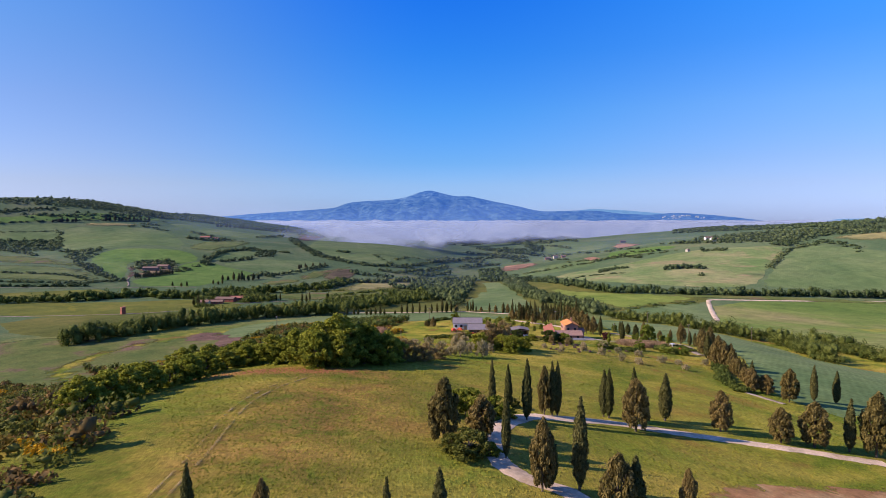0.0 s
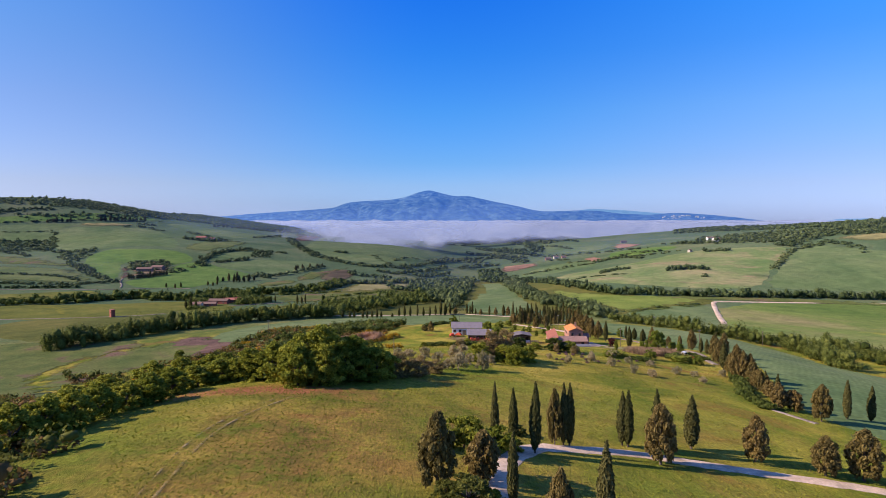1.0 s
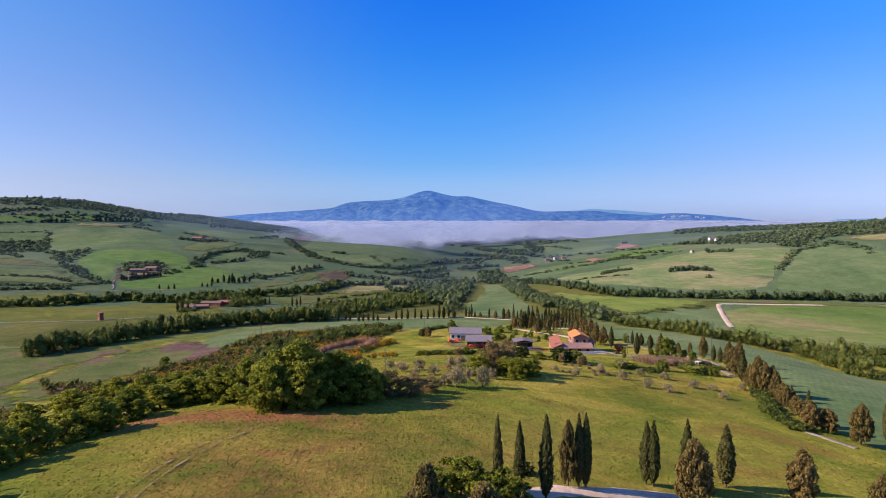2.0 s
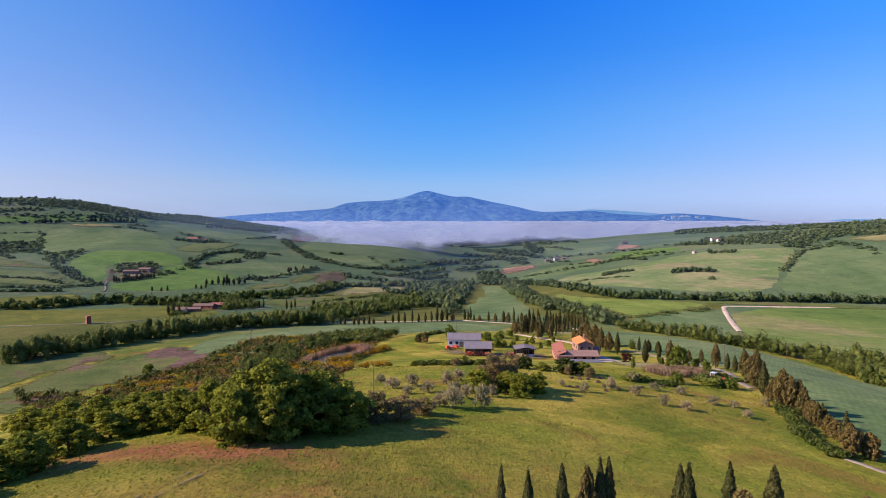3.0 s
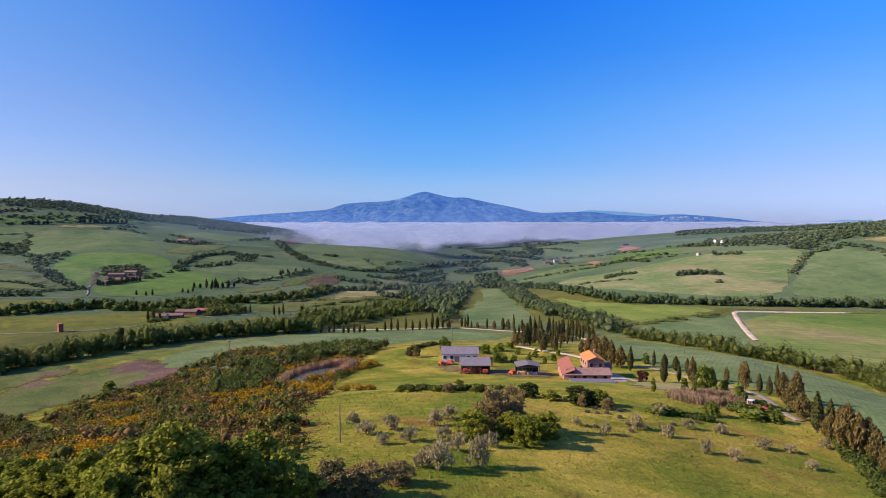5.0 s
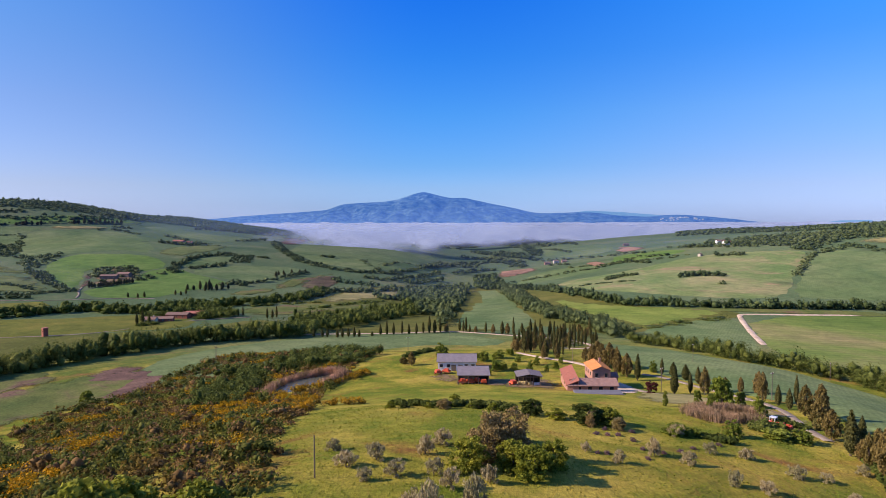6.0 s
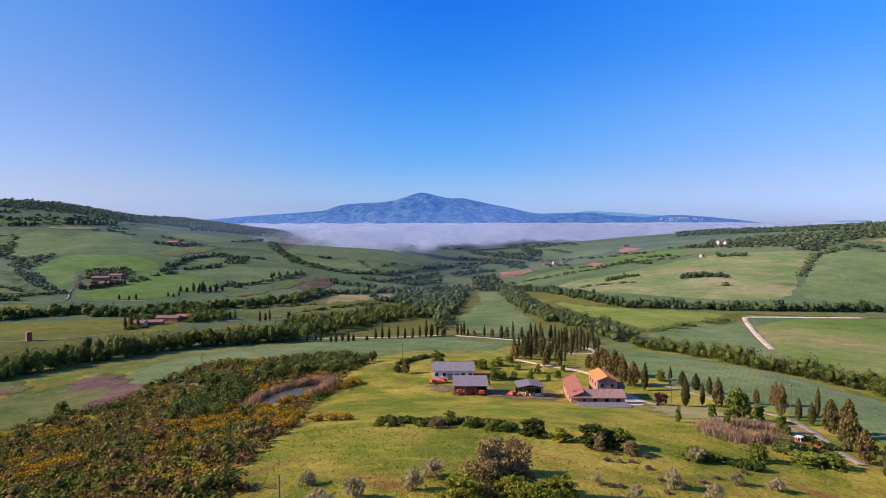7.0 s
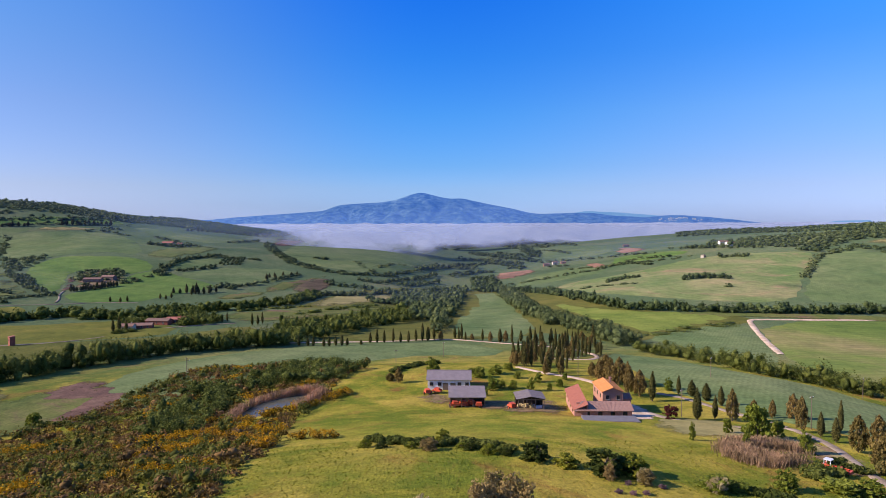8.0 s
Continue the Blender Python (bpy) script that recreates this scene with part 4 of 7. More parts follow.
ROADS.append(('bend_road', [(-88, 506), (-53, 510), (-21, 513), (-2, 522), (19, 524), (36, 511), (53, 497), (68.6, 486.9), (82.6, 472.1), (91.4, 454.2), (92.8, 433.5), (82.9, 419.0), (73.1, 425.5), (62.8, 432.0)], 2.6))
ROADS.append(('bend_road', [(41.2, 365.4), (44.8, 358.7), (52.3, 350.6), (59.1, 346.6), (64.3, 341.8), (68.5, 333.9), (70.8, 327.6)], 3.0))
ROADS.append(('gravel_road', [(199.2, 455.8), (220, 514), (247, 586), (253, 600), (262, 603), (311, 607), (403, 624), (529, 627)], 4.5))
ROADS.append(('gravel_road', [(-358, 500), (-260, 507), (-225, 526), (-211, 558), (-195, 583), (-179, 595), (-150, 609)], 2))
ROADS.append(('gravel_road', [(-373, 745), (-382, 768), (-398, 793), (-405, 815)], 2.5))
ROADS.append(('gravel_road', [(-516, 693), (-403, 720), (-362, 735), (-331, 755), (-296, 756)], 1.6))
BEND_GROVE = [(38.5, 362.0), (52.6, 454.8), (66, 504), (90, 506), (112, 509), (95.8, 440.4), (89.2, 445.0), (78.2, 436.3), (65.5, 408.3), (58.1, 352.5), (51.9, 367.2)]
SCRUB = [(-133.4, 287.3), (-136.8, 319.8), (-120.5, 333.9), (-113.0, 359.8), (-108.9, 387.3), (-105.5, 418.4), (-50.7, 420.0), (-23.7, 379.7), (-27.4, 341.3), (-29.9, 310.5), (-32.8, 291.5), (-26.0, 240.8), (-26.3, 216.6), (-24.2, 202.5), (-22.9, 183.7), (-62.7, 198.8)]
SCRUB_WEST = [(-182.6, 239.3), (-189.9, 268.1), (-138.5, 230.8), (-51.0, 96.4), (-44.8, 88.5), (-41.6, 75.8), (-40.0, 66.2), (-38.1, 58.6), (-35.8, 52.0), (-48.5, 54.0)]
SCRUB_SOUTH = [(-173.4, 301.7), (-145.0, 294.5), (-89.0, 226.9), (-55.7, 194.7), (-36.0, 187.7), (-20.9, 190.7), (-17.9, 169.4), (-17.1, 156.7), (-22.3, 149.0), (-52.6, 154.6)]
RUTS = [(-26.4, 51.7), (-26.8, 58.9), (-27.0, 66.6), (-27.7, 75.5), (-29.5, 89.8), (-28.7, 102.4), (-24.4, 117.1)]
POND = [(-52.0, 296.4), (-53.2, 311.4), (-47.7, 323.6), (-37.5, 329.9), (-31.5, 325.2), (-33.2, 316.5), (-37.4, 304.3), (-41.4, 292.0), (-45.4, 284.7)]
REEDBED = [(68.0, 241.3), (76.2, 252.0), (82.1, 253.6), (86.8, 250.4), (88.8, 247.1), (81.3, 234.4), (74.9, 230.1), (69.1, 229.1), (66.8, 234.4)]
MOUNTAIN = [66, 68, 70, 72, 74, 76, 77, 79, 83, 87, 92, 96, 100, 104, 108, 111, 115, 118, 121, 125, 128, 131, 135, 140, 146, 168, 184, 188, 192, 195, 198, 200, 203, 209, 219, 232, 252, 266, 277, 266, 251, 239, 229, 231, 231, 219, 208, 198, 188, 178, 168, 158, 146, 134, 125, 117, 117, 119, 120, 122, 124, 123, 122, 121, 117, 111, 105, 99, 97, 95, 93, 91, 95, 100, 104, 106, 105, 102, 98, 95, 92, 87, 82, 77, 72, 66, 60, 55, 49, 43, 37, 30, 24, 23, 23]
FAR_RANGE = [36, 36, 36, 52, 67, 82, 98, 104, 110, 115, 120, 130, 138, 136, 133, 131, 127, 122, 117, 113, 108, 103, 96, 89, 81, 74, 66, 58, 51, 43, 35, 35, 35, 35, 35, 35, 35, 35, 35, 35, 35, 41, 53, 61, 62, 63, 64, 66]
FOG_TOP = 46


POLES = [(114.4, 351.8, 8), (170.4, 346.8, 8), (107.3, 274.5, 9), (78.9, 289.8, 8), (-103.8, 395.1, 7.5), (12.2, 442.6, 8), (-11.4, 170.2, 6), (61.9, 346.9, 8), (-105.3, 397.1, 8), (-7.9, 364.0, 8)]
COTTAGES = []
COTTAGES.append((-211, 583, 10, 14, 7, 3.0, 4.4, 'red_brick', 'tile_dark'))
COTTAGES.append((-209, 606, -5, 18, 8, 3.6, 5.0, 'red_brick', 'tile_dark'))
COTTAGES.append((-199, 615, 5, 14, 8, 3.6, 5.0, 'red_brick', 'tile_red'))
COTTAGES.append((-218, 575, 0, 9, 6, 3.4, 5, 'stone', 'tile_dark'))
COTTAGES.append((-445, 1185, 0, 18, 9, 5, 7, 'brick', 'tile_red'))
COTTAGES.append((-429, 1186, 10, 14, 8, 4, 6, 'stone', 'tile_red'))
COTTAGES.append((-405, 875, 5, 20, 8, 4.2, 5.8, 'old_stone', 'tile_dark'))
COTTAGES.append((-395, 893, -8, 16, 8, 4.6, 6.2, 'old_stone', 'tile_dark'))
COTTAGES.append((493, 1174, 0, 14, 9, 6, 8, 'plaster', 'tile_dark'))
COTTAGES.append((490, 1144, 20, 12, 8, 5.2, 7.4, 'plaster', 'tile_red'))
COTTAGES.append((399, 1031, 30, 5, 5, 3.5, 4.6, 'stone', 'tile_dark'))
COTTAGES.append((212, 1277, 0, 11, 7, 3.6, 5.2, 'brick', 'tile_dark'))
COTTAGES.append((228, 1279, 10, 9, 7, 4.5, 6, 'stone', 'tile_dark'))
COTTAGES.append((243, 1275, 0, 9, 6, 3, 4.4, 'brick', 'tile_dark'))
COTTAGES.append((429, 1508, 0, 13, 7, 4, 6, 'old_stone', 'tile_dark'))
GARDEN = [(27.8, 326.0, 4.2, 4.6), (31.2, 329.3, 2.7, 3.1), (35.0, 327.9, 3.1, 3.5), (40.9, 325.1, 4.6, 2.7), (47.4, 325.6, 3.1, 1.9), (6.8, 350.1, 6.4, 5.6), (24.3, 343.6, 4.2, 5.0), (22.0, 351.3, 2.1, 3.4), (24.8, 317.9, 2.2, 1.5), (31.2, 349.5, 3.6, 5.1), (36.9, 357.7, 3.3, 4.4)]
GARDEN += [(45.5, 338.0, 3.6, 3.0), (52.0, 331.5, 3.2, 2.6), (38.5, 343.0, 2.8, 2.6), (56.0, 342.0, 3.0, 2.4), (28.0, 336.5, 2.6, 2.4)]
GARDEN_DARK = [(-5.2, 337.4, 5.7, 3.6), (-8.7, 341.3, 2.9, 4.1), (-24.1, 406.1, 3.4, 4.2)]
REDLEAF = [(73.9, 285.2, 4.1, 4.1)]


# ---- the lie of the land ----
def spline(u, low, high, n):
    """Weights of n even cubic spline knots between low and high."""
    s = (np.clip(u, low, high) - low) / (high - low) * (n - 3)
    k = np.minimum(s.astype(int), n - 4)
    f = s - k
    w = np.stack([(1 - f) ** 3, 3 * f**3 - 6 * f**2 + 4, -3 * f**3 + 3 * f**2 + 3 * f + 1, f**3], -1) / 6
    full = np.zeros((len(u), n))
    for j in range(4):
        full[np.arange(len(u)), k + j] = w[:, j]
    return full


def ease(s):
    s = np.clip(s, 0, 1)
    return s * s * (3 - 2 * s)


def height(x, y):
    """Height of the ground in metres: the wide valley, the middle hills and the knoll."""
    x, y = np.atleast_1d(np.asarray(x, float)), np.atleast_1d(np.asarray(y, float))
    z = np.zeros(len(x))
    for a in range(0, len(x), 40000):
        p, q = x[a : a + 40000], y[a : a + 40000]
        far = ((spline(np.arcsinh((q - 150) / 220), -2.3, 3.85, 10) @ VALLEY) * spline(np.arcsinh(p / 160), -3.7, 3.7, 10)).sum(1)
        mid = ((spline(q, 250, 2300, 10) @ HILLS) * spline(p, -1150, 1150, 10)).sum(1)
        mid *= ease((1150 - abs(p)) / 250) * ease((q - 250) / 150) * ease((2300 - q) / 400)
        near = ((spline(q, -20, 440, 10) @ KNOLL) * spline(p, -190, 190, 10)).sum(1)
        near *= ease((190 - abs(p)) / 70) * ease((q + 20) / 60) * ease((440 - q) / 100)
        z[a : a + 40000] = far + mid + near
    return z


def ground_at(x, y):
    return float(height(x, y)[0])


def mesh_of(name, verts, faces, material=None, smooth=False):
    """A mesh from arrays; faces all have the same number of corners."""
    verts, faces = np.asarray(verts, float), np.asarray(faces, int)
    me = bpy.data.meshes.new(name)
    n, k = faces.shape
    me.vertices.add(len(verts))
    me.vertices.foreach_set("co", verts.ravel())
    me.loops.add(n * k)
    me.loops.foreach_set("vertex_index", faces.ravel())
    me.polygons.add(n)
    me.polygons.foreach_set("loop_start", np.arange(0, n * k, k))
    me.polygons.foreach_set("loop_total", np.full(n, k))
    me.polygons.foreach_set("use_smooth", np.full(n, smooth))
    me.update(calc_edges=True)
    if material:
        me.materials.append(material)
    return me


def sheet(xs, ys, z):
    """Vertices and quads of a grid, with z given for every crossing."""
    gx, gy = np.meshgrid(xs, ys)
    v = np.stack([gx.ravel(), gy.ravel(), np.asarray(z(gx.ravel(), gy.ravel()))], -1)
    a = np.arange(len(xs) * len(ys)).reshape(len(ys), len(xs))
    f = np.stack([a[:-1, :-1].ravel(), a[:-1, 1:].ravel(), a[1:, 1:].ravel(), a[1:, :-1].ravel()], -1)
    return v, f


def steps(low, high, fine_low, fine_high, fine, growth=1.026, most=60):
    """Grid lines: fine in the middle, growing outwards."""
    mid = list(np.arange(fine_low, fine_high + 0.01, fine))
    s, out, a = fine, [], fine_high
    while a < high:
        s = min(s * growth, most)
        a += s
        out.append(a)
    s, back, a = fine, [], fine_low
    while a > low:
        s = min(s * growth, most)
        a -= s
        back.append(a)
    return np.array(back[::-1] + mid + out)


def link(name, me, label="", category="", group="", kind="", parent=None):
    ob = new(name, me)
    ob.parent = parent
    return tagged(ob, label, category, group, kind)


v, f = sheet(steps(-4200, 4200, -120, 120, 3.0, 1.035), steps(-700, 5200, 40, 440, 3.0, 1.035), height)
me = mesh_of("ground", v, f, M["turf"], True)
dryness = np.zeros(len(v))
for x, y, rx, ry, amount in ((-30, 123, 17, 4.5, 1.5), (-44, 120, 8, 5, 1.0), (-12, 118, 10, 4, 0.5), (-14, 92, 40, 30, 0.5), (20, 128, 30, 10, 0.35), (-18, 72, 18, 14, 0.5), (38, 92, 12, 6, 0.5), (60, 180, 25, 20, 0.25), (16, 90, 9, 6, 0.55)):
    dryness = np.maximum(dryness, amount * np.exp(-(((v[:, 0] - x) / rx) ** 2) - ((v[:, 1] - y) / ry) ** 2))
for a, b in zip(RUTS, RUTS[1:]):
    for s in np.linspace(0, 1, 8):
        x, y = a[0] + (b[0] - a[0]) * s, a[1] + (b[1] - a[1]) * s
        dryness = np.maximum(dryness, 0.5 * np.exp(-((v[:, 0] - x) ** 2 + (v[:, 1] - y) ** 2) / 7.0))
lush = np.zeros(len(v))
for x, y, rx, ry, amount in ((2, 72, 12, 10, 0.95), (-42, 92, 12, 18, 0.8), (-36, 112, 10, 8, 0.5), (30, 92, 26, 9, 0.8), (4, 100, 10, 14, 0.7), (36, 132, 40, 16, 0.6), (14, 146, 26, 10, 0.55), (70, 160, 16, 30, 0.5), (10, 265, 60, 22, 0.45), (-4, 215, 26, 20, 0.4), (55, 115, 30, 8, 0.5)):
    lush = np.maximum(lush, amount * np.exp(-(((v[:, 0] - x) / rx) ** 2) - ((v[:, 1] - y) / ry) ** 2))
me.attributes.new("lush", "FLOAT", "POINT").data.foreach_set("value", lush)
me.attributes.new("dryness", "FLOAT", "POINT").data.foreach_set("value", dryness)
# weight of the haze-tinted pasture colour, growing with distance
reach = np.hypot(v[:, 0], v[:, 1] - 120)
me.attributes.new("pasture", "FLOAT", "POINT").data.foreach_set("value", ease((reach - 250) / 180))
link("ground", me, "rolling spring meadow with yellow-green and rusty grass", "ground", kind="structure")


def drape(name, outline, material, lift, label, category, kind="structure"):
    """A patch of ground cover that follows the land."""
    bm = bmesh.new()
    bm.faces.new([bm.verts.new((x, y, 0)) for x, y in outline])
    xs, ys = [p[0] for p in outline], [p[1] for p in outline]
    reach = math.hypot(sum(xs) / len(xs), sum(ys) / len(ys))
    step = min(max(reach / 40, 3.0), 26.0, max(1.5, min(max(xs) - min(xs), max(ys) - min(ys)) / 5))
    for axis, low, high in ((0, min(xs), max(xs)), (1, min(ys), max(ys))):
        n = max(1, int((high - low) / step))
        for i in range(1, n):
            at, way = [0, 0, 0], [0, 0, 0]
            at[axis], way[axis] = low + (high - low) * i / n, 1
            bmesh.ops.bisect_plane(bm, geom=bm.verts[:] + bm.edges[:] + bm.faces[:], plane_co=at, plane_no=way)
    bmesh.ops.triangulate(bm, faces=bm.faces[:])
    co = np.array([v.co[:] for v in bm.verts])
    for v, z in zip(bm.verts, height(co[:, 0], co[:, 1])):
        v.co.z = z + (0.02 + reach * 0.00006 if v.is_boundary else lift + reach * 0.0003)
    for f in bm.faces:
        f.smooth = True
        if f.normal.z < 0:
            f.normal_flip()
    margin = [0.0 if v.is_boundary else 0.42 if any(e.other_vert(v).is_boundary for e in v.link_edges) else 0.8 for v in bm.verts]
    me = bpy.data.meshes.new(name)
    bm.to_mesh(me)
    bm.free()
    me.attributes.new("margin", "FLOAT", "POINT").data.foreach_set("value", margin)
    me.materials.append(material)
    return link(name, me, label, category, kind=kind)


def rounded(outline, times=2, closed=True):
    """Cuts the corners of a line."""
    p = [Vector(a) for a in outline]
    for _ in range(times):
        n = len(p)
        q = []
        for i in range(n if closed else n - 1):
            a, b = p[i], p[(i + 1) % n]
            q += [a.lerp(b, 0.25), a.lerp(b, 0.75)]
        p = q if closed else [p[0]] + q + [p[-1]]
    return [tuple(a) for a in p]


def ragged(outline, amount):
    """An outline with a natural, wavering edge."""
    out = []
    for a, b in zip(outline, outline[1:] + outline[:1]):
        a, b = Vector(a), Vector(b)
        n = max(1, int((b - a).length / (amount * 3)))
        for i in range(n):
            p = a.lerp(b, i / n)
            d = noise.noise_vector(Vector((p.x, p.y, 0)) / (amount * 7)) * amount * 1.3
            out.append((p.x + d.x, p.y + d.y))
    return out


def ribbon(name, line, width, material, label, lift=0.08):
    """A track that follows the land, worn at its edges."""
    p = rounded(line, 2, False)
    rng = random.Random(len(p))
    verts, faces = [], []
    pts = [Vector(p[0])]
    for a in p[1:]:
        a = Vector(a)
        n = max(1, int((a - pts[-1]).length / 3))
        b = pts[-1].copy()
        pts += [b.lerp(a, (i + 1) / n) for i in range(n)]
    for i, a in enumerate(pts):
        d = (pts[min(i + 1, len(pts) - 1)] - pts[max(i - 1, 0)]).normalized()
        side = Vector((-d.y, d.x))
        reach = a.length
        w = width * rng.uniform(0.42, 0.56)
        for k in (-1, -0.75, 0.75, 1):
            c = a + side * w * k
            verts.append((c.x, c.y, ground_at(c.x, c.y) + (lift + reach * 0.0005 if abs(k) < 1 else -0.02)))
        if i:
            o = 4 * (i - 1)
            faces += [(o + k, o + k + 1, o + k + 5, o + k + 4) for k in range(3)]
    me = mesh_of(name, verts, [f[::-1] for f in faces], material, True)
    me.attributes.new("margin", "FLOAT", "POINT").data.foreach_set("value", np.tile((-0.1, 0.16, 0.16, -0.1) if width < 1 else (0, 0.9, 0.9, 0), len(verts) // 4).astype(float))
    return link(name, me, label, "road", kind="structure")


FIELD_LABELS = {
    "wheat": ("wheat_field", "blue-green young wheat field with drill rows"),
    "young": ("crop_field", "bright green young crop field"),
    "lime": ("grass_field", "lush lime green grass field beside a hedge"),
    "grass": ("pasture", "grassy hillside pasture in yellow-green"),
    "pale": ("pasture", "pale thin pasture with bare spots"),
    "meadow": ("flower_meadow", "green meadow with streaks of yellow flowers"),
    "olive": ("pasture", "rough dull green pasture below a track"),
    "straw": ("dry_field", "straw-coloured strip of dry grass"),
    "stubble": ("mown_field", "mown tan and green hillside with swaths"),
    "sward": ("grass_field", "sloping green sward fading to dry tan"),
    "plough": ("ploughed_field", "brown ploughed earth in furrows"),
    "rust": ("dry_field", "rusty dry grass and bare earth by the fence"),
    "heath": ("heath_slope", "purple-brown heath on a steep bank"),
    "fallow": ("fallow_field", "brownish fallow ground with weeds"),
    "gravelyard": ("farm_yard", "pale gravel yard beside the farmhouse"),
    "clay": ("clay_field", "reddish bare clay field"),
}
for i, (cover, outline) in enumerate(FIELDS):
    name, label = FIELD_LABELS[cover]
    reach = math.hypot(*outline[0])
    drape(name, ragged(rounded(outline, 1), 0.5 + reach * 0.003), M["gravel" if cover == "gravelyard" else cover], 0.03 if i < 1 else 0.06 + reach * 0.0003 + 0.015 * (i % 4), label, "field")
ROAD_LABELS = {
    "farm_track": ("white_road", "pale gravel farm road winding between cypresses"),
    "lane": ("lane", "pale gravel lane along the cypress row"),
    "bend_road": ("road_bend", "pale gravel road curving past a row of cypresses"),
    "gravel_road": ("field_road", "narrow pale gravel road between fields"),
}
for kind, line, width in ROADS:
    name, label = ROAD_LABELS[kind]
    ribbon(name, line, width, M["gravel" if kind in ("farm_track", "bend_road") or width > 4 else "lane"], label)

for side in (-0.85, 0.85):
    ribbon("wheel_rut", [(x + side, y) for x, y in RUTS], 0.6 if side > 0 else 0.42, M["dirt"], "faint pair of wheel ruts across the meadow", 0.1)
# ---- plants ----
def leaf_quads(rng, centres, radii, count, size, upright=0.0, fill=0.3, out=0.75, ratio=1.0, loose=0.45):
    """Small leaf clumps over a set of round boughs. Returns vertices and quads."""
    centres, radii = np.asarray(centres, float), np.asarray(radii, float)
    area = (radii[:, 0] * radii[:, 2]) ** 1.0
    which = rng.choice(len(centres), count, p=area / area.sum())
    d = rng.normal(size=(count, 3))
    d /= np.linalg.norm(d, axis=1)[:, None]
    at = centres[which] + d * radii[which] * (1 - fill * rng.random(count) ** 2 + 0.1 * rng.random(count))[:, None]
    n = d * out + rng.normal(size=(count, 3)) * loose
    n /= np.linalg.norm(n, axis=1)[:, None]
    t = rng.normal(size=(count, 3))
    t[:, 2] += upright * 3
    t -= n * (t * n).sum(1)[:, None]
    t /= np.linalg.norm(t, axis=1)[:, None]
    b = np.cross(n, t)
    s = size * rng.uniform(0.6, 1.3, count)[:, None] * 0.5
    skew = rng.uniform(0.5, 1.0, (count, 1))
    v = np.stack([at - t * s * ratio - b * s * skew, at - t * s * ratio * 0.7 + b * s, at + t * s * ratio + b * s * skew * 0.6, at + t * s * ratio * 0.8 - b * s], 1)
    return v.reshape(-1, 3), np.arange(count * 4).reshape(-1, 4)


def tube(points, radii, sides=7):
    """A tapering round limb through points, as quads."""
    v, f = [], []
    for i, p in enumerate(points):
        p = Vector(p)
        d = (Vector(points[min(i + 1, len(points) - 1)]) - Vector(points[max(i - 1, 0)])).normalized()
        a = d.orthogonal().normalized()
        b = d.cross(a)
        for k in range(sides):
            w = 2 * math.pi * k / sides
            v.append(p + (a * math.cos(w) + b * math.sin(w)) * radii[i])
        if i:
            o = sides * (i - 1)
            f += [(o + k, o + (k + 1) % sides, o + sides + (k + 1) % sides, o + sides + k) for k in range(sides)]
    return [tuple(a) for a in v], f


def joined(pieces):
    verts, faces, n = [], [], 0
    for v, f in pieces:
        verts.append(np.asarray(v, float))
        faces.append(np.asarray(f, int) + n)
        n += len(v)
    return np.concatenate(verts), np.concatenate(faces)


def plant(name, label, category, trunk, crown, leaf, group=""):
    """An empty at the foot with a trunk and a crown under it."""
    root = tagged(new(name), label, category, group)
    root.empty_display_size = 0.3
    if trunk is not None:
        link("trunk", mesh_of("trunk", *trunk, M["bark"], True), parent=root)
    link("crown", mesh_of("crown", *crown, M[leaf]), parent=root)
    return root


def limbs(rng, top, spread, thick, n, lean=0.1):
    pieces = [tube([(0, 0, -0.4), (lean * top * 0.3, 0, top * 0.45), (lean * top, 0.05 * top, top)], [thick, thick * 0.75, thick * 0.35])]
    for i in range(n):
        w = 2 * math.pi * (i + rng.random() * 0.6) / n
        r = spread * rng.uniform(0.6, 1.0)
        z0 = top * rng.uniform(0.3, 0.6)
        pieces.append(tube([(0.03 * top, 0, z0), (r * 0.5 * math.cos(w), r * 0.5 * math.sin(w), z0 + top * 0.22), (r * math.cos(w), r * math.sin(w), z0 + top * rng.uniform(0.35, 0.55))], [thick * 0.5, thick * 0.35, thick * 0.12], 5))
    return joined(pieces)


def cypress(seed, label, quads=2400, size=0.27):
    """A slim cypress 9 m high and 1.6 m wide: a close spindle of upright sprays on a short bare stem."""
    rng = np.random.default_rng(seed)
    z = np.linspace(1.15, 8.7, 22)
    s = (z - 0.85) / 8.15
    r = 0.80 * np.clip(np.sin(np.pi * np.clip(s, 0, 1) ** 0.66) ** 0.72, 0.12, 1) * rng.uniform(0.9, 1.06, len(z))
    c = np.stack([rng.normal(0, 0.05, len(z)), rng.normal(0, 0.05, len(z)), z], -1)
    crown = leaf_quads(rng, c, np.stack([r, r, np.full(len(z), 0.5)], -1), quads, size * 0.62, 1.6, 0.22, 0.9, 3.0, 0.42)
    tip = leaf_quads(rng, [(0, 0, 8.9)], [(0.1, 0.1, 0.45)], 60, size * 0.6, 2.0, 0.4, 0.8, 2.6)
    return plant("cypress", label, "cypress tree", tube([(0, 0, -0.4), (0, 0, 1.2), (0.03, 0, 5)], [0.17, 0.14, 0.06]), joined([crown, tip]), "leaf_cypress", "cypresses")


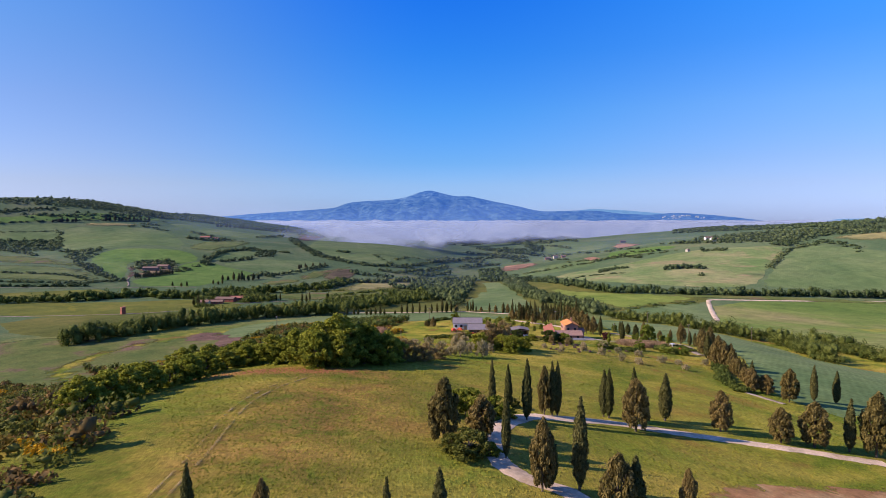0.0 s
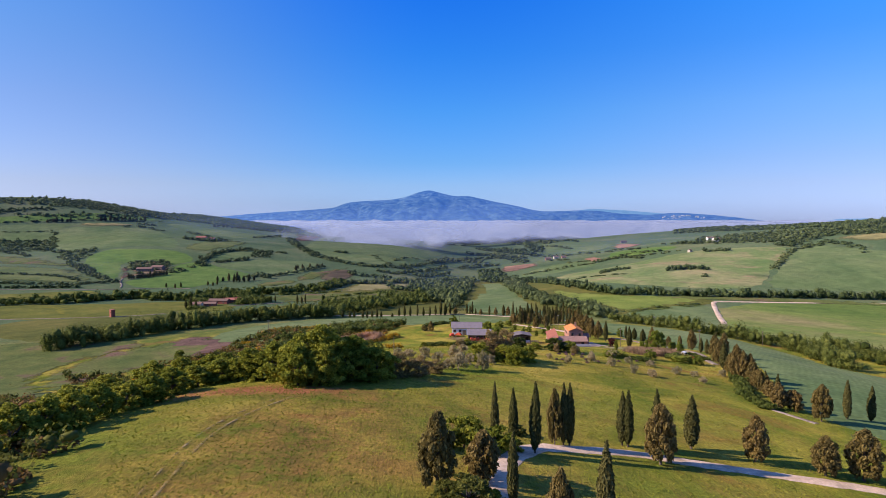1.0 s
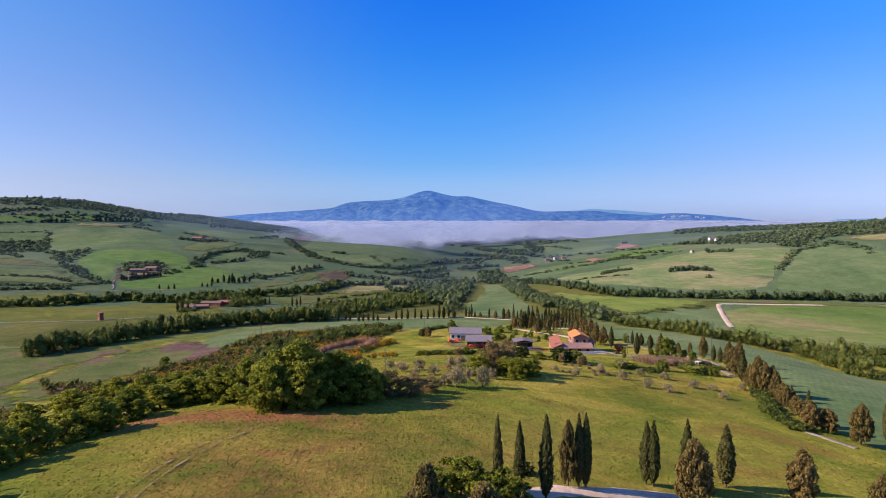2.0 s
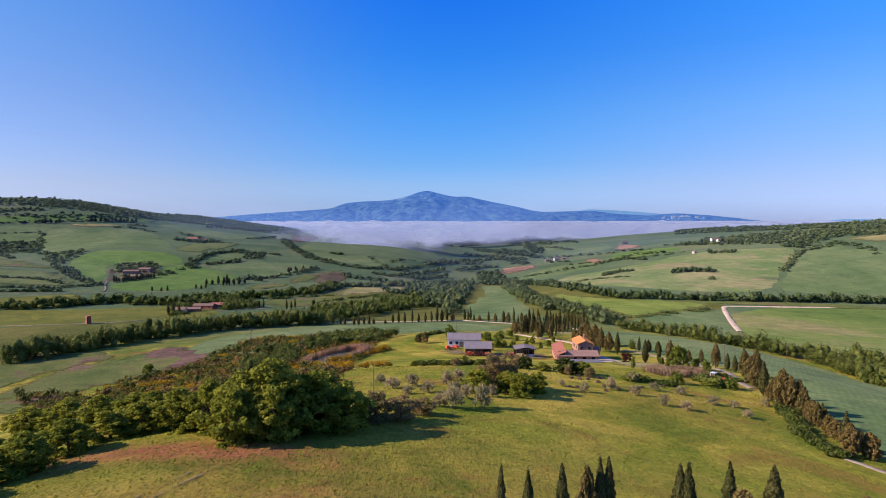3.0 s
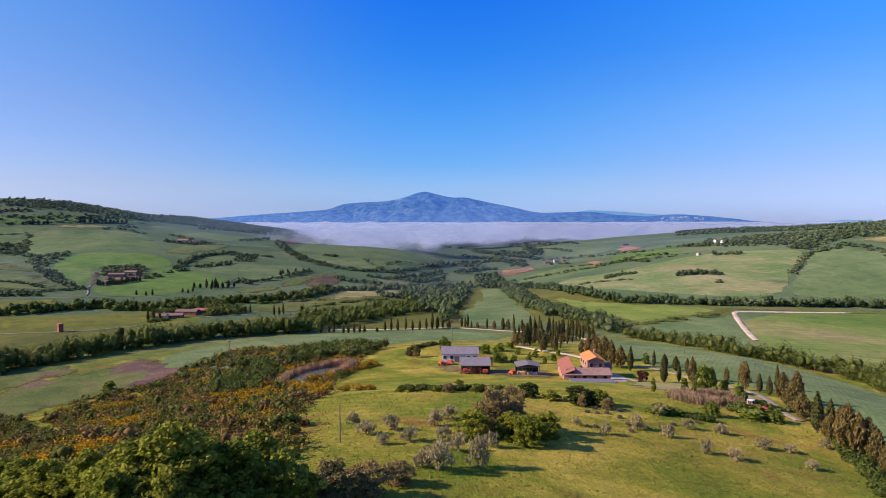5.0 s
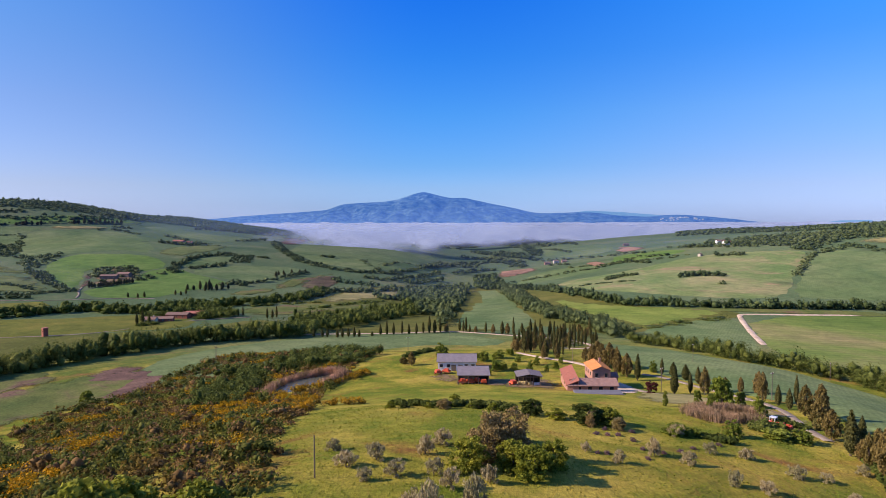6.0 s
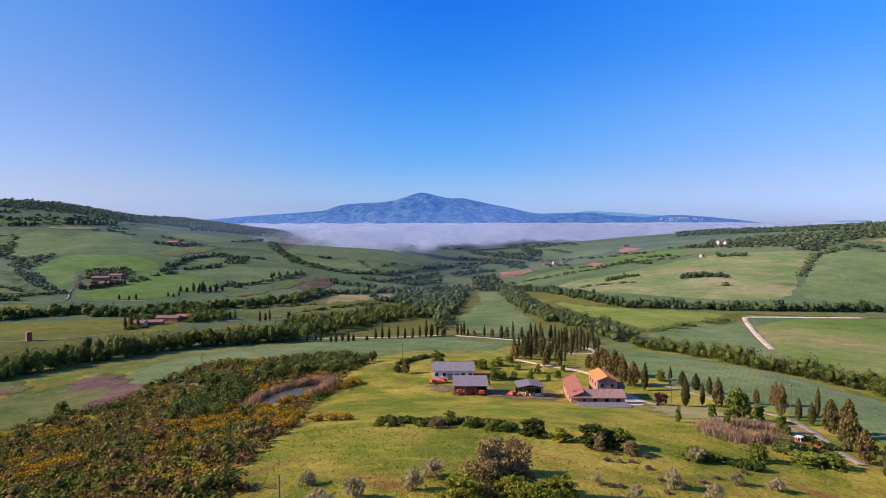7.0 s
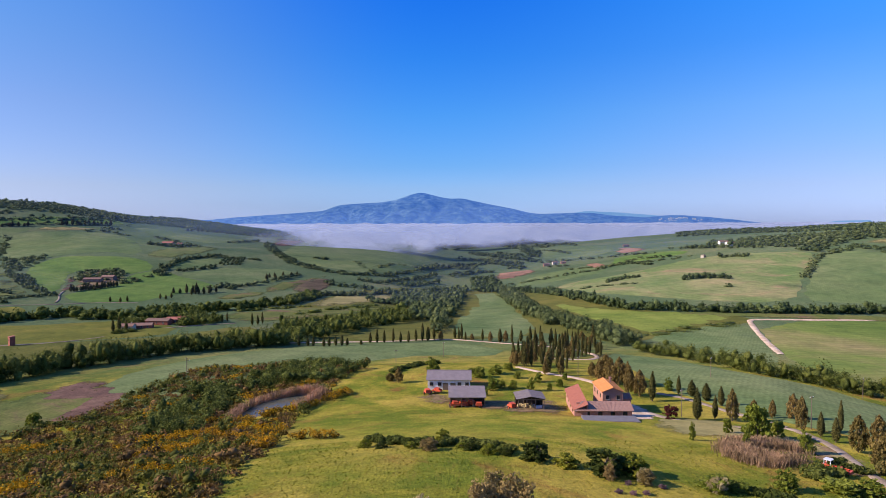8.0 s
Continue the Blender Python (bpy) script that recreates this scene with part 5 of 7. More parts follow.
def cedar(seed, label, quads=3000, size=0.33):
    """A broad egg-shaped conifer 8 m high and 5 m wide with feathery upswept sprays over a bare foot."""
    rng = np.random.default_rng(seed)
    c, r = [], []
    for i in range(90):
        s = (i + 0.5) / 90
        z = 1.35 + 6.3 * s
        wide = 2.25 * math.sin(math.pi * (0.16 + 0.84 * s)) ** 0.75 * (1 - 0.25 * s) * rng.uniform(0.55, 1.0)
        w = i * 2.4 + rng.random()
        c.append((wide * math.cos(w), wide * math.sin(w), z + rng.normal(0, 0.15)))
        q = rng.uniform(0.28, 0.5)
        r.append((q, q, q * rng.uniform(1.1, 1.7)))
    crown = leaf_quads(rng, c, r, quads, size * 0.62, 1.2, 0.4, 0.7, 2.4, 0.5)
    tip = leaf_quads(rng, [(0, 0, 7.6)], [(0.25, 0.25, 0.5)], 80, size * 0.6, 1.6, 0.4, 0.8, 2.4)
    return plant("conifer", label, "conifer", limbs(rng, 6.5, 1.6, 0.2, 7, 0.02), joined([crown, tip]), "leaf_cedar", "conifers")


def leafy(seed, name, label, leaf, quads=3600, size=0.5, boughs=26, category="tree", group="", low=0.25, trunk=True):
    """A broad-leaved tree 8 m high and 8 m wide: boughs, each of several sprays, with gaps between."""
    rng = np.random.default_rng(seed)
    c, r = [], []
    for i in range(boughs):
        w, s = i * 2.39996, (i + 0.5) / boughs
        z = 8 * (low + (0.88 - low) * s)
        wide = 3.3 * math.sqrt(max(0.05, 1 - (2 * s - 0.75) ** 2 / 1.7)) * rng.uniform(0.35, 1.05)
        at = np.array((wide * math.cos(w), wide * math.sin(w), z + rng.normal(0, 0.4)))
        q = rng.uniform(0.75, 1.35)
        for _ in range(6):
            d = rng.normal(size=3)
            d[2] = abs(d[2]) * 0.8 - 0.15
            d /= np.linalg.norm(d)
            k = q * rng.uniform(0.34, 0.6)
            c.append(at + d * q * 0.75)
            r.append((k, k, k * rng.uniform(0.75, 1.25)))
    crown = leaf_quads(rng, c, r, quads, size, 0.3, 0.5, 0.7, 1.3, 0.55)
    return plant(name, label, category, limbs(rng, 6.0, 2.6, 0.24, 8) if trunk else None, crown, leaf, group)


def bare(seed, name, label, quads=900, category="tree", group=""):
    """A low airy orchard tree, all limbs and thin twigs, 4 m high and 4 m wide."""
    rng = np.random.default_rng(seed)
    c, r = [], []
    for i in range(24):
        w = i * 2.4
        wide = 1.7 * rng.uniform(0.15, 1.0)
        c.append((wide * math.cos(w), wide * math.sin(w), 0.8 + 2.7 * rng.random() * (1 - 0.25 * wide / 1.7)))
        q = rng.uniform(0.3, 0.6)
        r.append((q, q, q))
    return plant(name, label, category, limbs(rng, 2.2, 1.6, 0.12, 11, 0.15), leaf_quads(rng, c, r, quads, 0.12, 0.9, 0.8, 0.2, 5.0), "leaf_grey", group)


def inside(x, y, outline):
    """Which of the points lie within an outline."""
    o = np.asarray(outline, float)
    hit = np.zeros(len(x), bool)
    for (x0, y0), (x1, y1) in zip(o, np.roll(o, -1, 0)):
        cross = (y0 > y) != (y1 > y)
        with np.errstate(divide="ignore", invalid="ignore"):
            hit ^= cross & (x < (x1 - x0) * (y - y0) / (y1 - y0) + x0)
    return hit


def scatter_in(rng, outline, spacing):
    o = np.asarray(outline, float)
    a, b = o.min(0), o.max(0)
    gx, gy = np.meshgrid(np.arange(a[0], b[0], spacing), np.arange(a[1], b[1], spacing))
    x, y = gx.ravel() + rng.uniform(-0.45, 0.45, gx.size) * spacing, gy.ravel() + rng.uniform(-0.45, 0.45, gx.size) * spacing
    k = inside(x, y, o)
    return x[k], y[k]


def kinds(*obs):
    return [{"ob": o, "used": False} for o in obs]


def place_all(protos, places, base, group):
    """Stands copies of the given plants at (x, y, height, width)."""
    for i, (x, y, h, w) in enumerate(places):
        rng = random.Random(int(x * 31 + y * 17))
        w *= rng.uniform(0.94, 1.06)
        m = pose(x, y, ground_at(x, y) - 0.15, 0, 0, rng.uniform(0, 360))
        scale = Vector((w / base[1], w / base[1], h / base[0]))
        p = protos[i % len(protos)]
        if p["used"]:
            ob = copy_thing(p["ob"], m)
        else:
            p["used"], ob = True, p["ob"]
            ob.matrix_basis = m
        ob.scale = scale
        ob["group"] = group


NEAR_CYPRESS = kinds(cypress(1, "tall slim dark green cypress beside the pale road", 5000, 0.24), cypress(2, "slender dark cypress with a pointed tip on the knoll", 5000, 0.24), cypress(3, "dense dark green column of cypress in the grass", 5000, 0.24))
NEAR_CEDAR = kinds(cedar(4, "broad bronze-green conifer on the roadside verge", 6000, 0.3), cedar(5, "bushy brownish conifer with ragged outline", 6000, 0.3))
place_all(NEAR_CYPRESS, CYPRESS_NEAR, (9.2, 1.6), "cypresses by the white road")
place_all(NEAR_CEDAR, CEDAR_NEAR, (8.0, 4.6), "conifers by the white road")
CYPRESS = kinds(cypress(6, "dark green cypress beside the farm lane"), cypress(7, "slim pointed cypress on the lane verge"))
CEDAR = kinds(cedar(8, "bronze-green conifer beside the farm lane", 1800, 0.4), cedar(9, "brownish bushy conifer in the lane row", 1800, 0.4))
place_all(CYPRESS, CYPRESS_FARM, (9.2, 1.75), "cypresses by the farm lane")
place_all(CEDAR, CEDAR_FARM, (8.0, 5.0), "conifers by the farm lane")
place_all(CEDAR, CEDAR_PATH, (8.0, 5.0), "conifers by the farm lane")
place_all(CYPRESS, CYPRESS_PATH, (9.2, 1.75), "cypresses by the farm lane")
FAR_CYPRESS = kinds(cypress(11, "small dark cypress in a roadside row", 520, 0.5), cypress(12, "narrow dark cypress at the road bend", 520, 0.5))
FAR_CEDAR = kinds(cedar(13, "dark rounded conifer among cypresses", 700, 0.6))
place_all(FAR_CYPRESS, CYPRESS_BEND, (9.2, 1.75), "cypresses at the road bend")
place_all(FAR_CYPRESS, CYPRESS_BEND_LOW, (9.2, 1.75), "cypresses at the road bend")
rng = np.random.default_rng(41)
xs, ys = scatter_in(rng, BEND_GROVE, 8.5)
place_all(FAR_CYPRESS, [(x, y, rng.uniform(6, 10.5), rng.uniform(1.4, 2.3)) for x, y in zip(xs[::2], ys[::2])], (9.2, 1.75), "cypresses at the road bend")
place_all(FAR_CEDAR, [(x, y, rng.uniform(4, 7), rng.uniform(3.5, 5.5)) for x, y in zip(xs[1::2], ys[1::2])], (8.0, 5.0), "conifers at the road bend")
place_all(FAR_CEDAR, CEDAR_BEND, (8.0, 5.0), "conifers at the road bend")
place_all(FAR_CYPRESS, CYPRESS_ROW, (9.2, 1.75), "row of cypresses along the road")
place_all(FAR_CYPRESS, CYPRESS_VILLA + CYPRESS_HILL, (9.2, 1.75), "cypresses on the far hillside")
OAK = kinds(leafy(21, "oak", "large spreading oak with dense green crown in the grove", "leaf_dark", 9500, 0.27, 32, low=0.06), leafy(22, "oak", "bushy green oak at the edge of the grove", "leaf_dark", 9500, 0.27, 30, low=0.05), leafy(23, "oak", "rounded dark oak rising from the hedge", "leaf_dark", 9500, 0.27, 34, low=0.04))
place_all(OAK, [(x, y - 2.4, h, w) for x, y, h, w in GROVE[:10]] + FRONT_OAKS + GROVE[10:] + GROVE_WEST, (9.5, 7.6), "trees of the grove")
GREEN = kinds(leafy(24, "leafy_tree", "fresh light green broad-leaved tree by the lane", "leaf_green", 3600, 0.4, 26, low=0.15), leafy(25, "leafy_tree", "rounded spring green bush beside the reed bed", "leaf_green", 3600, 0.4, 30, low=0.05))
place_all(GREEN, GARDEN, (8.0, 7.4), "small trees in the farm garden")
place_all(kinds(leafy(30, "leafy_tree", "dark purple-leaved ornamental tree in the yard", "leaf_red", 1500, 0.5, 24, low=0.1)), REDLEAF, (8.0, 7.4), "ornamental trees")
place_all(CEDAR, GARDEN_DARK, (8.0, 5.0), "conifers by the barn")
place_all(GREEN, [(-131, 328, 5.2, 5.0)], (8.0, 7.4), "trees in the pasture")
place_all(GREEN, [(76.0, 246.0, 5.2, 1.8), (66.5, 252.0, 4.2, 1.5)], (8.0, 7.4), "light green trees by the farm")
place_all(GREEN, LEAFY_FARM, (8.0, 7.4), "light green trees by the farm")
place_all(kinds(leafy(26, "leafy_tree", "small olive-green tree on the knoll", "leaf_dark", 6000, 0.3, 32, low=0.08), leafy(27, "leafy_tree", "dark green rounded tree on the knoll", "leaf_dark", 6000, 0.3, 32, low=0.08)), KNOLL_TREES, (8.8, 7.6), "trees on the knoll")
SHRUB = kinds(leafy(28, "shrub", "low dark green shrub in the field hedge", "leaf_dark", 3000, 0.45, 24, "shrub", low=0.04), leafy(29, "shrub", "dull green bramble shrub along the field edge", "leaf_hedge", 3000, 0.45, 24, "shrub", low=0.04))
place_all(kinds(leafy(36, "shrub", "wide grey-olive shrub on the road bank", "leaf_bush", 5000, 0.3, 26, "shrub", low=0.03)), SHRUB_ROAD[:2], (8.0, 7.4), "shrubs by the white road")
place_all(kinds(leafy(37, "leafy_tree", "small dark green tree on the road bank", "leaf_dark", 5000, 0.32, 26, low=0.12)), [(5.2, 87.5, 5.6, 4.2), (3.6, 97.0, 4.6, 5.2), (7.6, 96.0, 4.0, 4.6), (0.8, 95.0, 3.4, 3.8)], (8.0, 7.4), "trees on the road bank")
place_all(SHRUB, SHRUB_ROAD[2:], (8.0, 7.4), "shrubs by the white road")
place_all(SHRUB, SHRUB_ROW, (8.0, 7.4), "shrubs of the field hedge")
place_all(kinds(leafy(35, "lavender_bush", "low rounded purple-grey bush in the orchard grass", "leaf_lavender", 900, 0.6, 18, "shrub", low=0.03, trunk=False)), LAVENDER, (8.0, 7.4), "bushes in the orchard")
BARE = kinds(bare(31, "olive_tree", "small grey half-bare orchard tree in the grass"), bare(32, "olive_tree", "pruned grey orchard tree with thin twigs"))
place_all(BARE, ORCHARD, (4.0, 3.4), "orchard trees")
place_all(BARE, ORCHARD_DENSE, (4.0, 3.4), "orchard trees")
THICKET = kinds(leafy(33, "bare_thicket", "large brown-grey leafless thicket tree", "leaf_brown", 6000, 0.24, 40, low=0.05))
place_all(THICKET, KNOLL_BARE, (8.0, 7.4), "leafless trees")
place_all(THICKET, SHRUB_GREY, (8.0, 7.4), "leafless trees")
place_all(THICKET, GROVE_BARE, (8.0, 7.4), "leafless trees")


def sphere(levels):
    """A unit ball of triangles."""
    bm = bmesh.new()
    bmesh.ops.create_icosphere(bm, subdivisions=levels, radius=1.0)
    bm.verts.ensure_lookup_table()
    v, f = np.array([a.co[:] for a in bm.verts]), np.array([[a.index for a in c.verts] for c in bm.faces])
    bm.free()
    return v, f


BALL, FINE_BALL = sphere(1), sphere(2)


def clumps(rng, centres, radii, fine=False):
    """Lumpy masses of leaves, each with an uneven outline."""
    v, f = FINE_BALL if fine else BALL
    out = []
    for c, r in zip(centres, radii):
        k = rng.normal(size=(4, 3)) * 2.6
        lump = 1 + 0.13 * np.sin(v @ k.T + rng.uniform(0, 6, 4)).sum(1) + rng.normal(0, 0.05, len(v))
        out.append((v * lump[:, None] * r + c, f))
    return joined(out)


def copse(rng, xs, ys, tall, spacing):
    """Crowns of a hedge or wood: dense hearts with sprays of leaves round them."""
    masses, sprays = [], []
    for x, y, z in zip(xs, ys, height(xs, ys)):
        reach = math.hypot(x, y - 60)
        h = tall * rng.uniform(0.55, 1.2)
        w = max(spacing * 0.62, h * 0.36) * rng.uniform(0.7, 1.15)
        n, hearts, leaves, size = (6, 2, 300, 0.46) if reach < 420 else (6, 2, 190, 0.6) if reach < 600 else (4, 2, 64, 1.05) if reach < 850 else (2, 1, 30, 1.6) if reach < 1300 else (2, 1, 18, 2.1)
        c = np.stack([x + rng.normal(0, w * 0.45, n), y + rng.normal(0, w * 0.45, n), z + h * rng.uniform(0.22, 0.66, n)], -1)
        r = np.stack([w * rng.uniform(0.5, 0.85, n)] * 2 + [h * rng.uniform(0.26, 0.4, n)], -1)
        masses.append(clumps(rng, c[:hearts], r[:hearts] * (0.62 if reach < 600 else 0.85), reach < 600))
        v, f = leaf_quads(rng, c, r, leaves, size, 0.0, 0.15, 1.0, 1.0, 0.5)
        sprays.append((v, np.concatenate([f[:, :3], f[:, [0, 2, 3]]])))
    return joined(masses + sprays)


def bushes(rng, xs, ys, tall, spacing, cores=1):
    """Rounded bushes: a dense heart with leafy sprays round it."""
    hearts, sprays = [], []
    for x, y, z in zip(xs, ys, height(xs, ys)):
        h = tall * rng.uniform(0.55, 1.25)
        w = spacing * 0.5 * rng.uniform(0.75, 1.25)
        n = cores + 2
        c = np.stack([x + rng.normal(0, w * 0.4, n), y + rng.normal(0, w * 0.4, n), z + h * rng.uniform(0.3, 0.62, n)], -1)
        r = np.stack([w * rng.uniform(0.55, 0.85, n)] * 2 + [h * rng.uniform(0.3, 0.42, n)], -1)
        hearts.append(clumps(rng, c[:cores], r[:cores] * 0.55))
        v, f = leaf_quads(rng, c, r, 42 * n // 2, 0.4, 0.5, 0.2, 0.9, 1.2, 0.5)
        sprays.append((v, np.concatenate([f[:, :3], f[:, [0, 2, 3]]])))
    return joined(hearts + sprays)


def hedge_line(rng, line, spacing, width):
    xs, ys = [], []
    for (x0, y0), (x1, y1) in zip(line, line[1:]):
        length = math.hypot(x1 - x0, y1 - y0)
        n = max(1, int(1.3 * length / spacing * max(1, width / spacing)))
        s = (rng.permutation(n) + rng.random(n)) / n
        off = rng.uniform(-0.5, 0.5, n) * max(0, width - spacing * 0.8)
        xs.append(x0 + (x1 - x0) * s - (y1 - y0) / length * off)
        ys.append(y0 + (y1 - y0) * s + (x1 - x0) / length * off)
    return np.concatenate(xs), np.concatenate(ys)


for i, (line, spacing, width, tall) in enumerate(HEDGES):
    rng = np.random.default_rng(100 + i)
    xs, ys = hedge_line(rng, line, spacing, width)
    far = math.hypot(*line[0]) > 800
    link("hedgerow", mesh_of("hedgerow", *copse(rng, xs, ys, tall, spacing), M["leaf_far_hazed" if far else "leaf_hedge"], True), "distant dark hedgerow between hill fields" if far else "dense dark green hedgerow of small trees between fields", "hedgerow", kind="stuff")
for i, (outline, spacing, tall) in enumerate(WOODS):
    rng = np.random.default_rng(200 + i)
    xs, ys = scatter_in(rng, outline, spacing)
    if len(xs):
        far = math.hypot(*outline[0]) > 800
        link("woodland", mesh_of("woodland", *copse(rng, xs, ys, tall, spacing), M["leaf_far_hazed" if far else "leaf_hedge"], True), "dark woodland along the far hill ridge" if far else "dark green copse of mixed trees in the valley", "woodland", kind="stuff")

xs, ys = (a.ravel() for a in np.meshgrid(np.linspace(0, 1, 7), np.linspace(0, 1, 5)))
rng = np.random.default_rng(260)
link("olive_rows", mesh_of("olive_rows", *copse(rng, -309 + 26 * xs - 12 * ys + rng.normal(0, 0.5, 35), 1042 + 14 * xs + 60 * ys, 3.6, 4.0), M["leaf_far_hazed"], True), "small rows of olive trees on the far hillside", "orchard", kind="stuff")

# scrub with broom in flower
def scrub(seed, outline, spacing, label):
    rng = np.random.default_rng(seed)
    xs, ys = scatter_in(rng, outline, spacing)
    keep = ~inside(xs, ys, POND) & (rng.random(len(xs)) < 0.85)
    xs, ys = xs[keep], ys[keep]
    sort = np.array([noise.noise(Vector((x / 11, y / 11, 9.0))) for x, y in zip(xs, ys)]) + rng.normal(0, 0.22, len(xs))
    for k, leaf, tall, words in ((sort < -0.16, "leaf_bush", 2.6, "dark green bushes standing among the scrub"), ((sort >= -0.16) & (sort < 0.1), "leaf_scrub", 2.0, label), (sort >= 0.1, "leaf_heath", 1.5, "low brown heath patches in the scrub")):
        link("scrub", mesh_of("scrub", *bushes(rng, xs[k], ys[k], tall, spacing), M[leaf], True), words, "scrub", kind="stuff")
    xs, ys = scatter_in(rng, outline, 9.0)
    keep = ~inside(xs, ys, POND) & (rng.random(len(xs)) < 0.75)
    half = keep & (rng.random(len(xs)) < 0.6)
    for k, leaf, words in ((half, "leaf_bush", "taller rounded green bushes in the scrub"), (keep & ~half, "leaf_heath", "taller brown leafless bushes in the scrub")):
        link("scrub", mesh_of("scrub", *bushes(rng, xs[k], ys[k], 3.8, 4.6, 3), M[leaf], True), words, "scrub", kind="stuff")
    xs, ys = scatter_in(rng, outline, 2.6)
    near_pond = np.exp(-(((xs + 42) / 32) ** 2 + ((ys - 262) / 50) ** 2))
    keep = (np.array([noise.noise(Vector((x / 16, y / 11, 4.0))) for x, y in zip(xs, ys)]) + 0.30 * near_pond > 0.42) & (rng.random(len(xs)) < 0.75) & ~inside(xs, ys, POND)
    pieces = []
    for x, y, z in zip(xs[keep], ys[keep], height(xs[keep], ys[keep])):
        s = rng.uniform(0.9, 2.0)
        c = [(x + rng.normal(0, 0.6 * s), y + rng.normal(0, 0.6 * s), z + 1.2 + 0.5 * s) for _ in range(3)]
        pieces.append(leaf_quads(rng, c, [(0.55 * s, 0.55 * s, 0.35 * s)] * 3, int(55 * s), 0.26))
    link("broom", mesh_of("broom", *joined(pieces), M["leaf_broom"]), "yellow flowering broom bushes among the scrub", "shrub", kind="stuff")


def broom_line(seed, line, n, words):
    """Rounded broom bushes in full flower along a line."""
    rng = np.random.default_rng(seed)
    p = np.array(rounded(line, 2, False))
    at = rng.uniform(0, len(p) - 1.001, n)
    k = at.astype(int)
    q = p[k] + (p[k + 1] - p[k]) * (at - k)[:, None] + rng.normal(0, 1.1, (n, 2))
    flowers, leaves = [], []
    for (x, y), z in zip(q, height(q[:, 0], q[:, 1])):
        s = rng.uniform(0.7, 1.5)
        c = [(x + rng.normal(0, 0.6 * s), y + rng.normal(0, 0.6 * s), z + rng.uniform(0.5, 1.1) * s) for _ in range(4)]
        leaves.append(leaf_quads(rng, c, [(0.75 * s, 0.75 * s, 0.7 * s)] * 4, int(70 * s), 0.3))
        flowers.append(leaf_quads(rng, [(a, b, c0 + 0.35 * s) for a, b, c0 in c[:3]], [(0.65 * s, 0.65 * s, 0.45 * s)] * 3, int(80 * s), 0.24))
    link("scrub", mesh_of("scrub", *joined(leaves), M["leaf_scrub"]), "olive green broom bushes along the bank", "scrub", kind="stuff")
    link("broom", mesh_of("broom", *joined(flowers), M["leaf_broom"]), words, "shrub", kind="stuff")


broom_line(331, [(-50, 295), (-44, 301), (-38, 306), (-31, 311), (-27, 320), (-22, 327)], 60, "golden broom in flower on the pond bank")
broom_line(332, [(-24, 257), (-19, 258), (-16, 256)], 12, "golden broom in flower at the edge of the meadow")
broom_line(333, [(-52, 282), (-42, 268), (-34, 258), (-28, 246)], 30, "golden broom in flower among the scrub")
scrub(300, SCRUB, 3.0, "tangled olive-brown scrub covering the slope")
scrub(301, SCRUB_WEST, 3.0, "tangled olive-brown scrub beyond the hedge")
scrub(302, SCRUB_SOUTH, 3.0, "tangled olive-brown scrub behind the grove")

# long grass on the knoll and round the farm
rng = np.random.default_rng(310)
n = 90000
y = 56 + 190 * rng.random(n) ** 1.35
x = rng.uniform(-1, 1, n) * (40 + 0.5 * (y - 50)) + 20
keep = np.ones(n, bool)
for outline in (SCRUB, SCRUB_WEST, SCRUB_SOUTH, POND, YARD):
    keep &= ~inside(x, y, outline)
for line in [r[1] for r in ROADS if r[0] in ("farm_track", "lane")]:
    p = np.array(rounded(line, 2, False))
    for a in p:
        keep &= (x - a[0]) ** 2 + (y - a[1]) ** 2 > 9.0
x, y = x[keep], y[keep]
n = len(x)
s = (0.06 + 0.00028 * y) * rng.uniform(0.5, 1.5, n)
a = rng.uniform(0, math.pi, n)
z = height(x, y)
lean = rng.normal(0, 1.5, (2, n)) * s
v = np.stack([np.stack([x - np.cos(a) * s, y - np.sin(a) * s, z - 0.05], -1), np.stack([x + np.cos(a) * s, y + np.sin(a) * s, z - 0.05], -1), np.stack([x + lean[0] + np.cos(a) * s * 0.6, y + lean[1] + np.sin(a) * s * 0.6, z + s * 0.9], -1), np.stack([x + lean[0] - np.cos(a) * s * 0.6, y + lean[1] - np.sin(a) * s * 0.6, z + s * 1.1], -1)], 1)
link("grass", mesh_of("grass", v.reshape(-1, 3), np.arange(4 * n).reshape(-1, 4), M["blade"]), "tufts of long yellow-green grass in the meadow", "grass", kind="stuff")

# ---- distance: mountain, village and fog ----
def mountain(name, heights, low_x, high_x, front, ridge, base, material, seed, label):
    """A far range: its crest from heights at even steps, its flank from noise folds."""
    xs = np.linspace(low_x, high_x, 260)
    s = np.linspace(0, 1, 36)
    crest = np.interp(xs, np.linspace(low_x, high_x, len(heights)), heights)
    crest = np.convolve(np.pad(crest, 1, "edge"), np.ones(3) / 3, "valid")
    v = []
    for t in s:
        for x, c in zip(xs, crest):
            fold = noise.fractal(Vector((x / 170, t * 3 + seed, seed)), 0.8, 2.1, 5)
            z = base + (c - base) * t**0.75 * (1 + 0.26 * fold * (1 - t) * 2) + (1.6 * fold if t > 0.9 else 0)
            v.append((x, front + (ridge - front) * t - 60 * fold * t * (1 - t), z))
    a = np.arange(len(v)).reshape(len(s), len(xs))
    f = np.stack([a[:-1, :-1].ravel(), a[:-1, 1:].ravel(), a[1:, 1:].ravel(), a[1:, :-1].ravel()], -1)
    return link(name, mesh_of(name, v, f, material, True), label, "mountain", kind="structure")


